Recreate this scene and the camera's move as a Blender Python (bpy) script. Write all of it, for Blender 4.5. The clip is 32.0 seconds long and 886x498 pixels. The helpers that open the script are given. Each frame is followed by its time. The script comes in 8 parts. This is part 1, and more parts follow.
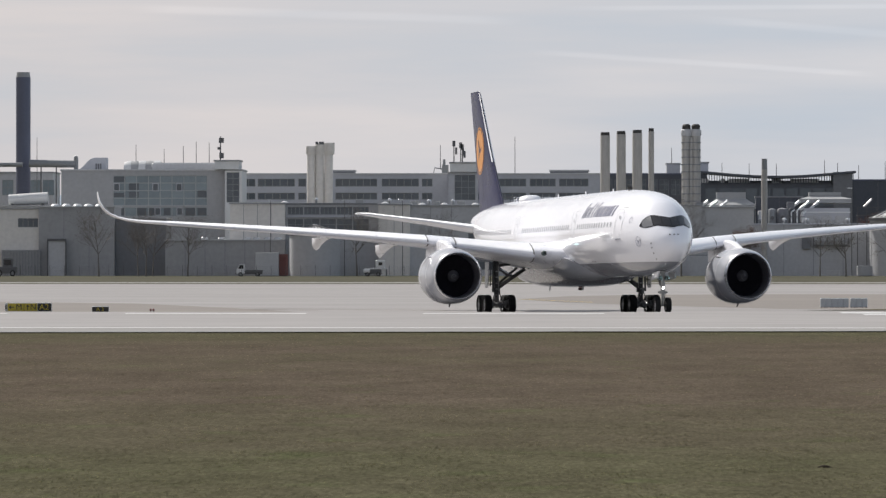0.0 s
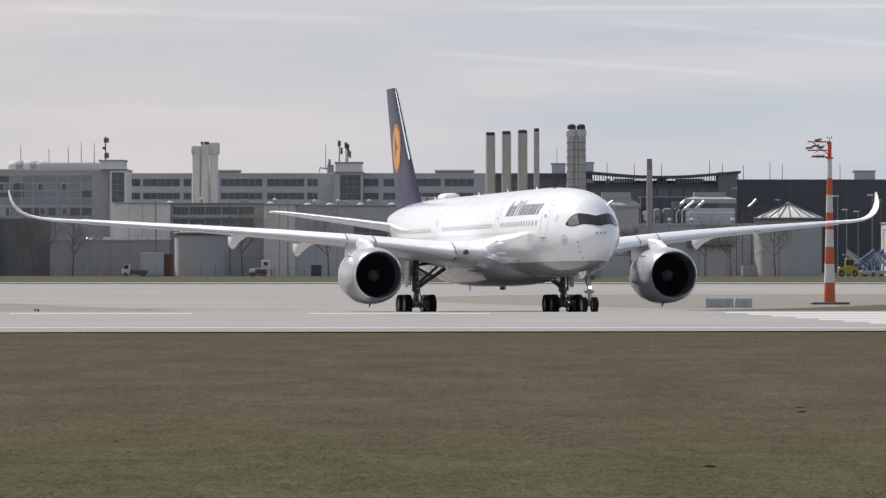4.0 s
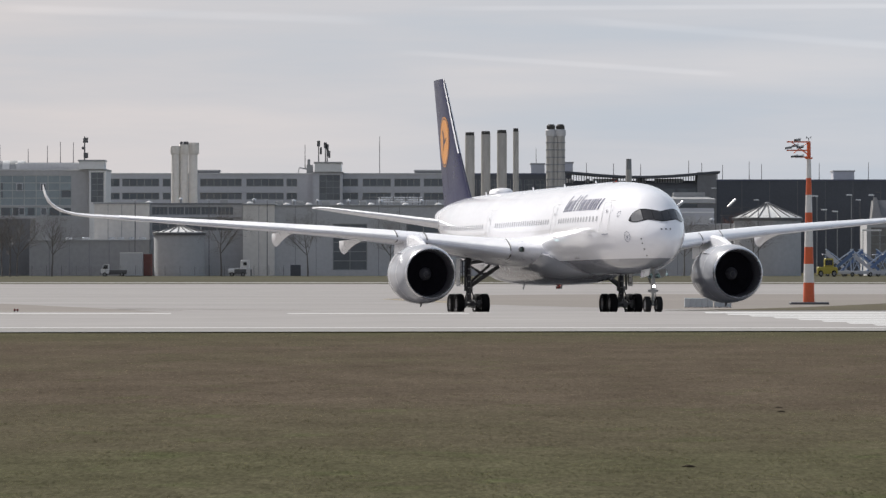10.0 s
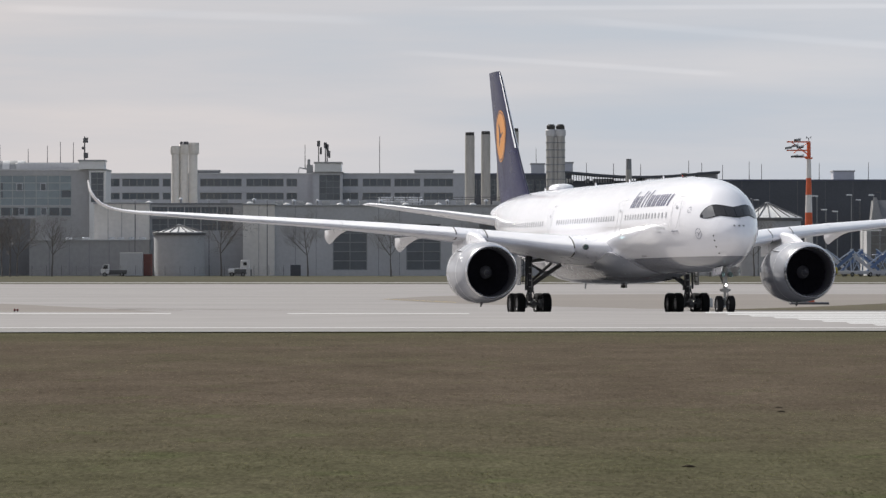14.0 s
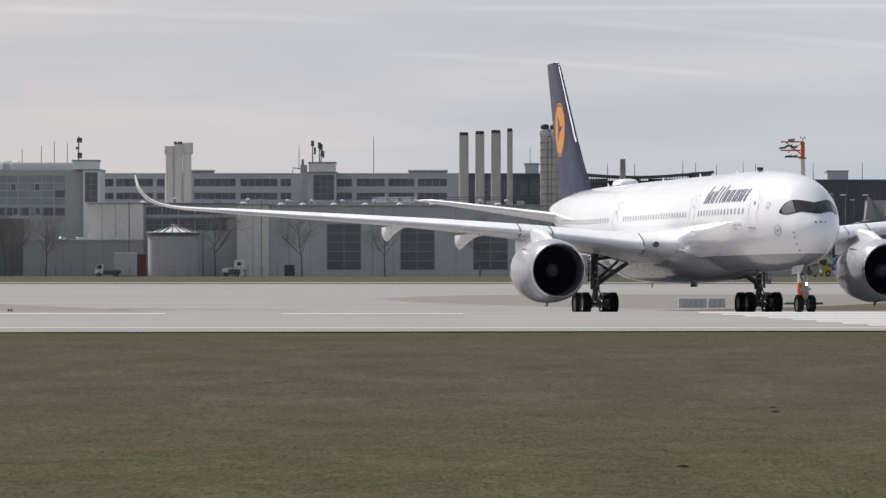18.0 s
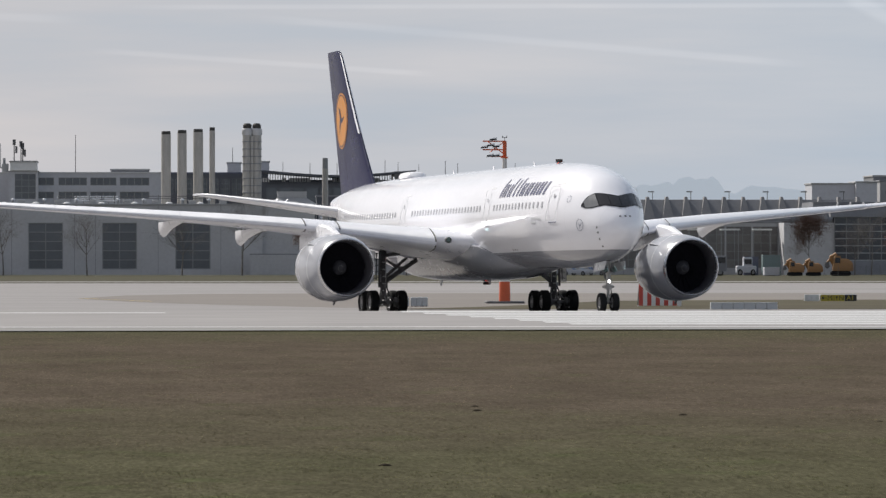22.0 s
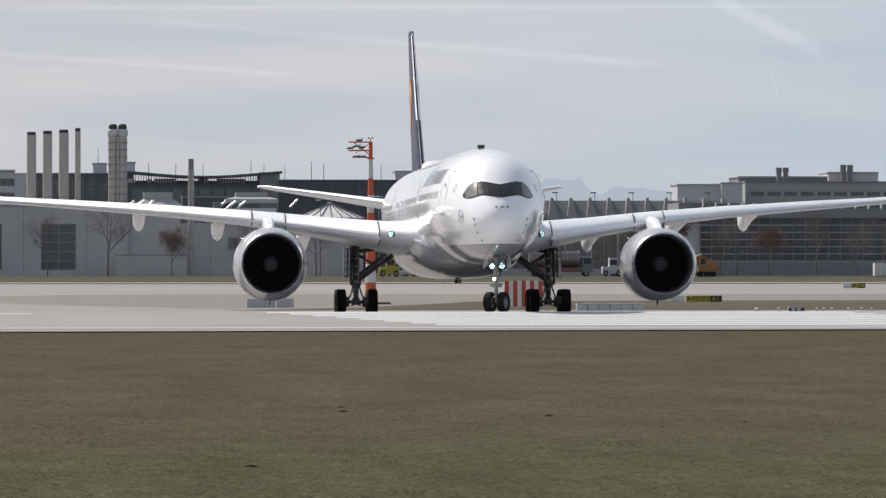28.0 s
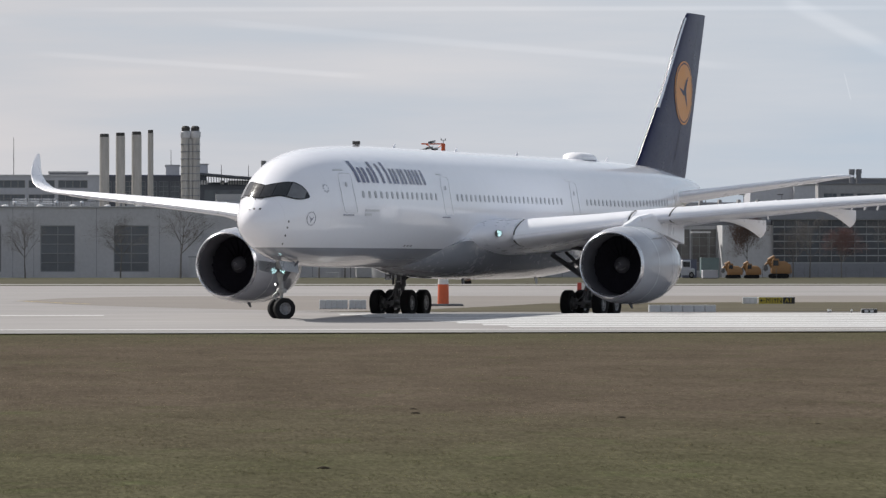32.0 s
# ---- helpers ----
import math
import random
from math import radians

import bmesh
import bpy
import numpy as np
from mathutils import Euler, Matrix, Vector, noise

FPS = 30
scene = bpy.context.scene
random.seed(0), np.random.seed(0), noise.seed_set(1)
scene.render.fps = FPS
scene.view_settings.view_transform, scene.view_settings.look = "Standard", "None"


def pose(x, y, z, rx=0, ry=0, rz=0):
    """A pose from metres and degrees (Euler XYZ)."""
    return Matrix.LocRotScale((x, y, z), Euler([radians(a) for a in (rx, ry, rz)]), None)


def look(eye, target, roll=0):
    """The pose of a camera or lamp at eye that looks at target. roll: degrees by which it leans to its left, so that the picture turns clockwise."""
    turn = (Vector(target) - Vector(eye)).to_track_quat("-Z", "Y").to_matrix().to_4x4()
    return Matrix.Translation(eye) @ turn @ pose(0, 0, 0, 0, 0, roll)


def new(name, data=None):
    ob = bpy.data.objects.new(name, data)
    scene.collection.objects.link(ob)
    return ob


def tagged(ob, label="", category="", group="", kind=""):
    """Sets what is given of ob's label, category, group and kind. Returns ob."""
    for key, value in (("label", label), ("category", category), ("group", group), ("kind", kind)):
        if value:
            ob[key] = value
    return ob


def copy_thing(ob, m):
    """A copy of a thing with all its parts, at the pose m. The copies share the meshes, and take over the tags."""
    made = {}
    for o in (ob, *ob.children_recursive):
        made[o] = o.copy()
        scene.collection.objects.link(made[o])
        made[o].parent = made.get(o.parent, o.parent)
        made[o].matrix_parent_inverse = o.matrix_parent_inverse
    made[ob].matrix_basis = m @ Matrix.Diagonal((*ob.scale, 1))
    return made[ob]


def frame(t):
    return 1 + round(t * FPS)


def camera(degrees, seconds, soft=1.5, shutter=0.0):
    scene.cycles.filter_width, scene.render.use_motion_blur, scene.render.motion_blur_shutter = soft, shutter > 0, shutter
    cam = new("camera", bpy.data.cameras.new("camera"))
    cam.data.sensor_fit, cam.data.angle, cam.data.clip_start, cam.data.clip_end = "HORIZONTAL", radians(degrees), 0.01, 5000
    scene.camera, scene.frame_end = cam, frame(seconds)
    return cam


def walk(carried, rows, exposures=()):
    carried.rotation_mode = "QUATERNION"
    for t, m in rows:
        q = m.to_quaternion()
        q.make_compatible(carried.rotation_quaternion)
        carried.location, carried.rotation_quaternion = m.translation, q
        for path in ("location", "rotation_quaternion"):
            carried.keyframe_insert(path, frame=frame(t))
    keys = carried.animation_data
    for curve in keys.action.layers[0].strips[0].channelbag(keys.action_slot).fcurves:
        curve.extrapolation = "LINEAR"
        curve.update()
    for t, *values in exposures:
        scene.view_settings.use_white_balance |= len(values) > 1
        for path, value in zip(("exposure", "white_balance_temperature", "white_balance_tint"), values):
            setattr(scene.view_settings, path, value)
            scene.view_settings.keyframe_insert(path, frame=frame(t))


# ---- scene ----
# A long lens on a tripod beside the runway; it only pans and tilts.
EYE = (0.0, 0.0, 3.2)
cam = camera(10.0, 32.0, soft=1.4)
# seconds, degrees panned to the right of +Y, degrees of tilt above the level
# and, for the airliner, seconds, x, y of the main gear and heading
PAN = [
    (0, -1.543, 0.073), (0.5, -1.543, 0.073), (1, -1.543, 0.073), (1.5, -1.543, 0.073), (2, -1.504, 0.073), (2.5, -1.261, 0.073),
    (3, -1.076, 0.073), (3.5, -0.598, 0.073), (4, -0.246, 0.073), (4.5, 0.047, 0.073), (6.5, 0.008, 0.073), (7, -0.002, 0.073),
    (7.5, -0.002, 0.073), (8, -0.012, 0.073), (8.5, -0.012, 0.073), (9, -0.012, 0.073), (9.5, -0.012, 0.073), (10, -0.012, 0.073),
    (10.5, -0.012, 0.073), (11, -0.012, 0.073), (11.5, -0.012, 0.073), (12, -0.012, 0.073), (12.5, -0.012, 0.073), (13, -0.012, 0.073),
    (13.5, -0.012, 0.073), (14, -0.012, 0.073), (14.5, -0.012, 0.073), (16.5, -0.012, 0.073), (17, -0.012, 0.073), (17.5, -0.012, 0.073),
    (18, 0.056, 0.073), (18.5, 0.633, 0.063), (19, 1.416, 0.063), (19.5, 1.846, 0.053), (20, 2.218, 0.063), (20.5, 2.551, 0.053),
    (21, 2.737, 0.053), (21.5, 3.099, 0.063), (22, 3.422, 0.063), (22.5, 3.716, 0.063), (23, 3.921, 0.063), (23.5, 4.225, 0.053),
    (24, 4.587, 0.063), (24.5, 4.802, 0.063), (25, 5.027, 0.063), (25.5, 4.988, 0.063), (27.5, 4.938, 0.063), (28, 4.938, 0.073),
    (28.5, 4.929, 0.073), (29, 4.929, 0.073), (29.5, 4.909, 0.063), (30, 4.704, 0.063), (30.5, 4.548, 0.063), (31, 4.225, 0.073),
    (31.5, 4.117, 0.073), (32, 4.117, 0.093),
]
TAXI = [
    (0, -0.78, 363.44, 12.67), (0.5, -0.45, 362.65, 12.54), (1, -0.16, 361.86, 12.52), (1.5, 0.16, 361.07, 12.54), (2, 0.51, 360.28, 12.55),
    (2.5, 0.80, 359.49, 12.52), (3, 1.12, 358.69, 12.52), (3.5, 1.46, 357.87, 12.59), (4, 1.76, 357.01, 12.74), (4.5, 2.19, 356.09, 12.59),
    (6.5, 3.78, 351.38, 12.50), (7, 4.18, 350.13, 12.49), (7.5, 4.60, 348.88, 12.46), (8, 5.01, 347.60, 12.46), (8.5, 5.44, 346.31, 12.48),
    (9, 5.88, 345.00, 12.56), (9.5, 6.35, 343.66, 12.43), (10, 6.82, 342.30, 12.37), (10.5, 7.28, 340.89, 12.39), (11, 7.76, 339.45, 12.36),
    (11.5, 8.23, 337.99, 12.33), (12, 8.72, 336.50, 12.29), (12.5, 9.20, 334.98, 12.26), (13, 9.69, 333.44, 12.34), (13.5, 10.21, 331.86, 12.22),
    (14, 10.72, 330.27, 12.18), (14.5, 11.22, 328.68, 12.18), (16.5, 13.36, 322.74, 12.12), (17, 13.92, 321.07, 12.10), (17.5, 14.46, 319.37, 12.08),
    (18, 15.00, 317.63, 12.07), (18.5, 15.54, 315.85, 12.07), (19, 16.14, 314.04, 12.10), (19.5, 16.73, 312.27, 11.95), (20, 17.32, 310.49, 11.86),
    (20.5, 17.89, 308.68, 11.81), (21, 18.47, 306.82, 11.78), (21.5, 19.07, 304.90, 11.68), (22, 19.65, 302.93, 11.67), (22.5, 20.18, 300.91, 11.57),
    (23, 20.73, 298.85, 11.42), (23.5, 21.25, 296.75, 10.94), (24, 21.80, 294.60, 10.41), (24.5, 22.29, 292.43, 9.77), (25, 22.77, 290.24, 8.92),
    (25.5, 23.17, 288.04, 7.97), (27.5, 24.43, 279.25, 1.57), (28, 24.46, 277.28, -0.65), (28.5, 24.48, 275.38, -2.88), (29, 24.35, 273.54, -5.28),
    (29.5, 24.22, 271.75, -8.07), (30, 23.91, 270.02, -11.13), (30.5, 23.56, 268.33, -14.44), (31, 23.01, 266.69, -17.91), (31.5, 22.49, 265.02, -21.57),
    (32, 21.68, 263.38, -25.17),
]

# the film camera closes down a little while the bright hull fills its picture
LIGHT = [(0, 0.03), (4, 0.02), (10, 0.0), (18, -0.04), (22, -0.11), (25, -0.11), (28, -0.01), (31, -0.02), (32, 0.02)]
walk(cam, [(t, pose(*EYE, 90 + tilt, 0, -pan)) for t, pan, tilt in PAN], LIGHT)

# ---- light ----
SUN_AZ, SUN_EL = radians(-40), radians(42)
SUN_DIR = Vector((math.sin(SUN_AZ) * math.cos(SUN_EL), math.cos(SUN_AZ) * math.cos(SUN_EL), math.sin(SUN_EL)))
sun = new("sun", bpy.data.lights.new("sun", "SUN"))
sun.data.energy, sun.data.angle, sun.data.color = 5.0, radians(0.6), (1.0, 0.96, 0.9)
sun.matrix_world = look(SUN_DIR * 500, (0, 0, 0))


def make_world():
    world = bpy.data.worlds.new("sky")
    scene.world = world
    world.use_nodes = True
    nt = world.node_tree
    nt.nodes.clear()
    N, L = nt.nodes.new, nt.links.new
    out, bg = N("ShaderNodeOutputWorld"), N("ShaderNodeBackground")
    sky = N("ShaderNodeTexSky")
    sky.sky_type, sky.sun_disc = "NISHITA", False
    sky.sun_elevation, sky.sun_rotation = SUN_EL, SUN_AZ
    sky.air_density, sky.dust_density = 1.0, 2.0
    dim = N("ShaderNodeVectorMath")
    dim.operation = "SCALE"
    dim.inputs[3].default_value = 0.07
    L(sky.outputs[0], dim.inputs[0])
    co = N("ShaderNodeTexCoord")
    # high veil of thin streaky cloud
    mp = N("ShaderNodeMapping")
    mp.inputs[3].default_value = (7, 7, 75)
    mp.inputs[2].default_value = (0.06, 0.04, 0.3)
    L(co.outputs[0], mp.inputs[0])
    n1 = N("ShaderNodeTexNoise")
    n1.inputs["Scale"].default_value, n1.inputs["Detail"].default_value = 1.3, 6.0
    n1.inputs["Roughness"].default_value = 0.55
    L(mp.outputs[0], n1.inputs["Vector"])
    n2 = N("ShaderNodeTexNoise")
    n2.inputs["Scale"].default_value, n2.inputs["Detail"].default_value = 5.0, 3.0
    mp2 = N("ShaderNodeMapping")
    mp2.inputs[3].default_value = (1.0, 1.0, 4.0)
    L(co.outputs[0], mp2.inputs[0])
    L(mp2.outputs[0], n2.inputs["Vector"])
    ramp = N("ShaderNodeValToRGB")
    e = ramp.color_ramp.elements
    e[0].position, e[0].color = 0.34, (0.477, 0.551, 0.622, 1)
    e[1].position, e[1].color = 0.70, (0.68, 0.665, 0.665, 1)
    mid = e.new(0.51)
    mid.color = (0.567, 0.593, 0.628, 1)
    add = N("ShaderNodeMath")
    add.operation = "MULTIPLY_ADD"
    add.inputs[1].default_value, add.inputs[2].default_value = 0.5, 0.0
    L(n2.outputs[0], add.inputs[0])
    add2 = N("ShaderNodeMath")
    add2.operation = "MULTIPLY_ADD"
    add2.inputs[1].default_value = 0.5
    L(n1.outputs[0], add2.inputs[0])
    L(add.outputs[0], add2.inputs[2])
    L(add2.outputs[0], ramp.inputs[0])
    mix = N("ShaderNodeMix")
    mix.data_type = "RGBA"
    L(dim.outputs[0], mix.inputs[6])
    # the veil thins out towards the zenith
    sep = N("ShaderNodeSeparateXYZ")
    L(co.outputs[0], sep.inputs[0])
    thin = N("ShaderNodeMapRange")
    thin.inputs[1].default_value, thin.inputs[2].default_value = 0.08, 0.55
    thin.inputs[3].default_value, thin.inputs[4].default_value = 0.95, 0.42
    L(sep.outputs[2], thin.inputs[0])
    L(thin.outputs[0], mix.inputs[0])
    # warmer and brighter round the sun's side, bluer away from it
    side = N("ShaderNodeMapRange")
    side.inputs[1].default_value, side.inputs[2].default_value = -0.12, 0.16
    L(sep.outputs[0], side.inputs[0])
    tone = N("ShaderNodeMix")
    tone.data_type = "RGBA"
    tone.inputs[6].default_value, tone.inputs[7].default_value = (1.10, 1.02, 0.99, 1), (0.94, 1.0, 1.075, 1)
    L(side.outputs[0], tone.inputs[0])
    tint = N("ShaderNodeMix")
    tint.data_type, tint.blend_type = "RGBA", "MULTIPLY"
    tint.inputs[0].default_value = 1.0
    L(ramp.outputs[0], tint.inputs[6])
    L(tone.outputs[2], tint.inputs[7])
    # a broad old contrail and two thin ones: ends as slopes (right, up) from the eye
    last = tint.outputs[2]
    flat = N("ShaderNodeVectorMath")
    flat.operation = "DIVIDE"
    depth = N("ShaderNodeCombineXYZ")
    for k in range(3):
        L(sep.outputs[1], depth.inputs[k])
    L(co.outputs[0], flat.inputs[0])
    L(depth.outputs[0], flat.inputs[1])
    for (u0, v0), (u1, v1), half, bright in (((0.139, 0.052), (0.164, 0.0395), 0.0022, 0.06), ((0.02, 0.047), (0.135, 0.0375), 0.0011, 0.045), ((-0.0116, 0.0404), (0.06, 0.0355), 0.0008, 0.04), ((-0.01, 0.0487), (0.175, 0.0498), 0.0007, 0.05), ((-0.09, 0.049), (-0.01, 0.0462), 0.0012, 0.04), ((0.152, 0.037), (0.1535, 0.031), 0.0002, 0.06)):
        d = Vector((u1 - u0, 0, v1 - v0))
        length = d.length
        d.normalize()
        nrm = Vector((-d.z, 0, d.x))
        def along(vec, off):
            dot = N("ShaderNodeVectorMath")
            dot.operation = "DOT_PRODUCT"
            dot.inputs[1].default_value = vec
            L(flat.outputs[0], dot.inputs[0])
            sub = N("ShaderNodeMath")
            sub.operation = "SUBTRACT"
            sub.inputs[1].default_value = off
            L(dot.outputs["Value"], sub.inputs[0])
            return sub.outputs[0]
        p0 = Vector((u0, 0, v0))
        across, run = along(nrm, nrm.dot(p0)), along(d, d.dot(p0) + length / 2)
        prod = None
        for val, full, gone in ((across, half * 0.2, half), (run, length * 0.36, length * 0.5)):
            ab = N("ShaderNodeMath")
            ab.operation = "ABSOLUTE"
            L(val, ab.inputs[0])
            mr = N("ShaderNodeMapRange")
            mr.interpolation_type = "SMOOTHSTEP"
            mr.inputs[1].default_value, mr.inputs[2].default_value = full, gone
            mr.inputs[3].default_value, mr.inputs[4].default_value = 1.0, 0.0
            L(ab.outputs[0], mr.inputs[0])
            if prod is None:
                prod = mr.outputs[0]
            else:
                mu = N("ShaderNodeMath")
                mu.operation = "MULTIPLY"
                L(prod, mu.inputs[0])
                L(mr.outputs[0], mu.inputs[1])
                prod = mu.outputs[0]
        ragged = N("ShaderNodeMath")
        ragged.operation = "MULTIPLY"
        L(prod, ragged.inputs[0])
        L(n1.outputs[0], ragged.inputs[1])
        put = N("ShaderNodeMix")
        put.data_type, put.blend_type = "RGBA", "ADD"
        L(ragged.outputs[0], put.inputs[0])
        L(last, put.inputs[6])
        put.inputs[7].default_value = (bright * 2, bright * 1.9, bright * 1.85, 1)
        last = put.outputs[2]
    L(last, mix.inputs[7])
    L(mix.outputs[2], bg.inputs[0])
    bg.inputs[1].default_value = 1.0
    L(bg.outputs[0], out.inputs[0])


make_world()
scene.view_settings.exposure = 0.0

# ---- materials ----
MATS = {}


def mat(name, color, rough=0.6, metal=0.0, vary=0.15, scale=2.0, fine=25.0, bump=0.0, stretch=(1, 1, 1), random_tone=0.0,
        coat=0.0, tint=None, spec=0.5):
    """A procedural surface with variation at two scales, in metres."""
    m = bpy.data.materials.new(name)
    m.use_nodes = True
    nt = m.node_tree
    N, L = nt.nodes.new, nt.links.new
    b = nt.nodes["Principled BSDF"]
    b.inputs["Roughness"].default_value, b.inputs["Metallic"].default_value = rough, metal
    b.inputs["Coat Weight"].default_value = coat
    b.inputs["Specular IOR Level"].default_value = spec
    co = N("ShaderNodeTexCoord")
    mp = N("ShaderNodeMapping")
    mp.inputs[3].default_value = stretch
    L(co.outputs["Object"], mp.inputs[0])
    big, small = N("ShaderNodeTexNoise"), N("ShaderNodeTexNoise")
    for n, s, d in ((big, scale, 4.0), (small, fine, 3.0)):
        n.inputs["Scale"].default_value, n.inputs["Detail"].default_value = s, d
        L(mp.outputs[0], n.inputs["Vector"])
    mixn = N("ShaderNodeMath")
    mixn.operation = "ADD"
    L(big.outputs[0], mixn.inputs[0])
    L(small.outputs[0], mixn.inputs[1])
    last = mixn.outputs[0]
    if random_tone:
        info = N("ShaderNodeObjectInfo")
        ma = N("ShaderNodeMath")
        ma.operation = "MULTIPLY_ADD"
        ma.inputs[1].default_value = random_tone
        L(info.outputs["Random"], ma.inputs[0])
        L(last, ma.inputs[2])
        last = ma.outputs[0]
    rng = N("ShaderNodeMapRange")
    rng.inputs[1].default_value, rng.inputs[2].default_value = 0.6, 1.4 + random_tone
    rng.inputs[3].default_value, rng.inputs[4].default_value = 0.0, 1.0
    L(last, rng.inputs[0])
    mix = N("ShaderNodeMix")
    mix.data_type = "RGBA"
    c = Vector(color[:3])
    t = Vector(tint) if tint else c
    mix.inputs[6].default_value = (*(c * (1 - vary)), 1)
    mix.inputs[7].default_value = (*(t * (1 + vary)), 1)
    L(rng.outputs[0], mix.inputs[0])
    L(mix.outputs[2], b.inputs["Base Color"])
    rr = N("ShaderNodeMapRange")
    rr.inputs[1].default_value, rr.inputs[2].default_value = 0.6, 1.4
    rr.inputs[3].default_value, rr.inputs[4].default_value = max(rough - 0.08, 0.02), min(rough + 0.08, 1)
    L(mixn.outputs[0], rr.inputs[0])
    L(rr.outputs[0], b.inputs["Roughness"])
    if bump:
        bp = N("ShaderNodeBump")
        bp.inputs["Distance"].default_value = bump
        bp.inputs["Strength"].default_value = 0.6
        L(small.outputs[0], bp.inputs["Height"])
        L(bp.outputs[0], b.inputs["Normal"])
    MATS[name] = m
    return m


def glow(name, color, strength):
    m = bpy.data.materials.new(name)
    m.use_nodes = True
    b = m.node_tree.nodes["Principled BSDF"]
    b.inputs["Base Color"].default_value = (*color, 1)
    b.inputs["Emission Color"].default_value = (*color, 1)
    b.inputs["Emission Strength"].default_value = strength
    m.cycles.emission_sampling = "NONE"
    MATS[name] = m
    return m


def two_tone(name, upper, lower, level, rough):
    """Paint scheme of the fuselage: light above a waterline, grey below it."""
    m = mat(name, upper, rough, vary=0.01, scale=0.35, fine=4.0, coat=0.6)
    nt = m.node_tree
    N, L = nt.nodes.new, nt.links.new
    b = nt.nodes["Principled BSDF"]
    src = b.inputs["Base Color"].links[0].from_socket
    co, sep = N("ShaderNodeTexCoord"), N("ShaderNodeSeparateXYZ")
    L(co.outputs["Object"], sep.inputs[0])
    gt = N("ShaderNodeMath")
    gt.operation = "LESS_THAN"
    gt.inputs[1].default_value = level
    L(sep.outputs[2], gt.inputs[0])
    mix = N("ShaderNodeMix")
    mix.data_type = "RGBA"
    L(gt.outputs[0], mix.inputs[0])
    L(src, mix.inputs[6])
    mix.inputs[7].default_value = (*lower, 1)
    # skin panel seams every few metres
    wave = N("ShaderNodeMath")
    wave.operation = "PINGPONG"
    wave.inputs[1].default_value = 1.6
    shift = N("ShaderNodeMath")
    shift.inputs[1].default_value = 0.9
    L(sep.outputs[0], shift.inputs[0])
    L(shift.outputs[0], wave.inputs[0])
    seam = N("ShaderNodeMath")
    seam.operation = "LESS_THAN"
    seam.inputs[1].default_value = 0.012
    L(wave.outputs[0], seam.inputs[0])
    dark = N("ShaderNodeMix")
    dark.data_type = "RGBA"
    dark.inputs[7].default_value = (0.42, 0.42, 0.44, 1)
    sc = N("ShaderNodeMath")
    sc.operation = "MULTIPLY"
    sc.inputs[1].default_value = 0.11
    L(seam.outputs[0], sc.inputs[0])
    L(sc.outputs[0], dark.inputs[0])
    L(mix.outputs[2], dark.inputs[6])
    L(dark.outputs[2], b.inputs["Base Color"])
    return m


two_tone("hull_paint", (0.91, 0.915, 0.96), (0.29, 0.30, 0.335), 3.32, 0.16)
# white paint dimmed, its waterline raised, to hold the shade below the wing
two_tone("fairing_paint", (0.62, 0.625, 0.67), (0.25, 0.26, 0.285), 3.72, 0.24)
mat("white_paint", (0.86, 0.86, 0.89), 0.3, vary=0.015, scale=0.3, fine=2, coat=0.2)
mat("nacelle_paint", (0.40, 0.41, 0.445), 0.16, vary=0.04, scale=0.8, fine=6, coat=0.2)
mat("wing_paint", (0.82, 0.83, 0.88), 0.3, vary=0.025, scale=0.3, fine=2)
mat("slat_metal", (0.95, 0.955, 0.98), 0.38, 0.28, vary=0.015, scale=0.3, fine=2)
mat("belly_grey", (0.27, 0.28, 0.30), 0.3, vary=0.06, scale=0.7, fine=8)
mat("fin_blue", (0.011, 0.0125, 0.054), 0.32, vary=0.08, scale=0.5, fine=6, spec=0.17, coat=0.06)
mat("badge_grey", (0.25, 0.26, 0.33), 0.5, vary=0.08)
mat("fin_orange", (0.62, 0.25, 0.04), 0.35, vary=0.05, scale=1.5, fine=9)
mat("mark_blue", (0.045, 0.05, 0.135), 0.3, vary=0.08, scale=2, fine=12, coat=0.8)
mat("spiral_grey", (0.20, 0.20, 0.205), 0.5, vary=0.1)
mat("seam_grey", (0.62, 0.63, 0.65), 0.5, vary=0.1)
mat("glass_dark", (0.012, 0.013, 0.016), 0.08, vary=0.2, scale=1, fine=5)
mat("front_pane", (0.03, 0.031, 0.035), 0.12, vary=0.2, scale=1, fine=5)
# same glass as the front; its bright reflection is put into the colour
mat("side_pane", (0.16, 0.165, 0.175), 0.2, vary=0.15, scale=1, fine=5)
mat("nose_leg_grey", (0.36, 0.355, 0.34), 0.5, vary=0.2, scale=3, fine=20)
mat("cabin_pane", (0.46, 0.47, 0.50), 0.2, vary=0.2, scale=3, fine=9, random_tone=0.5)
mat("tyre", (0.016, 0.016, 0.017), 0.8, vary=0.25, scale=4, fine=30, bump=0.004, spec=0.15)
mat("rim", (0.22, 0.22, 0.23), 0.4, 0.4, vary=0.12, scale=5, fine=30)
mat("gear_steel", (0.12, 0.12, 0.125), 0.5, 0.25, vary=0.3, scale=3, fine=20)
mat("gear_white", (0.5, 0.5, 0.5), 0.45, vary=0.15, scale=3, fine=20)
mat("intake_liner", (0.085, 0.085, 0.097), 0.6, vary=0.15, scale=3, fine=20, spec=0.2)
# near-black: the deep shade inside the intake is put into this colour
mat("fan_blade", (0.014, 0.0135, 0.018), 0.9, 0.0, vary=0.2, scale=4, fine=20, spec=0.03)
mat("lip_metal", (0.72, 0.72, 0.74), 0.22, 0.85, vary=0.05, scale=2, fine=14)
mat("hot_metal", (0.16, 0.13, 0.11), 0.4, 0.8, vary=0.25, scale=3, fine=20)
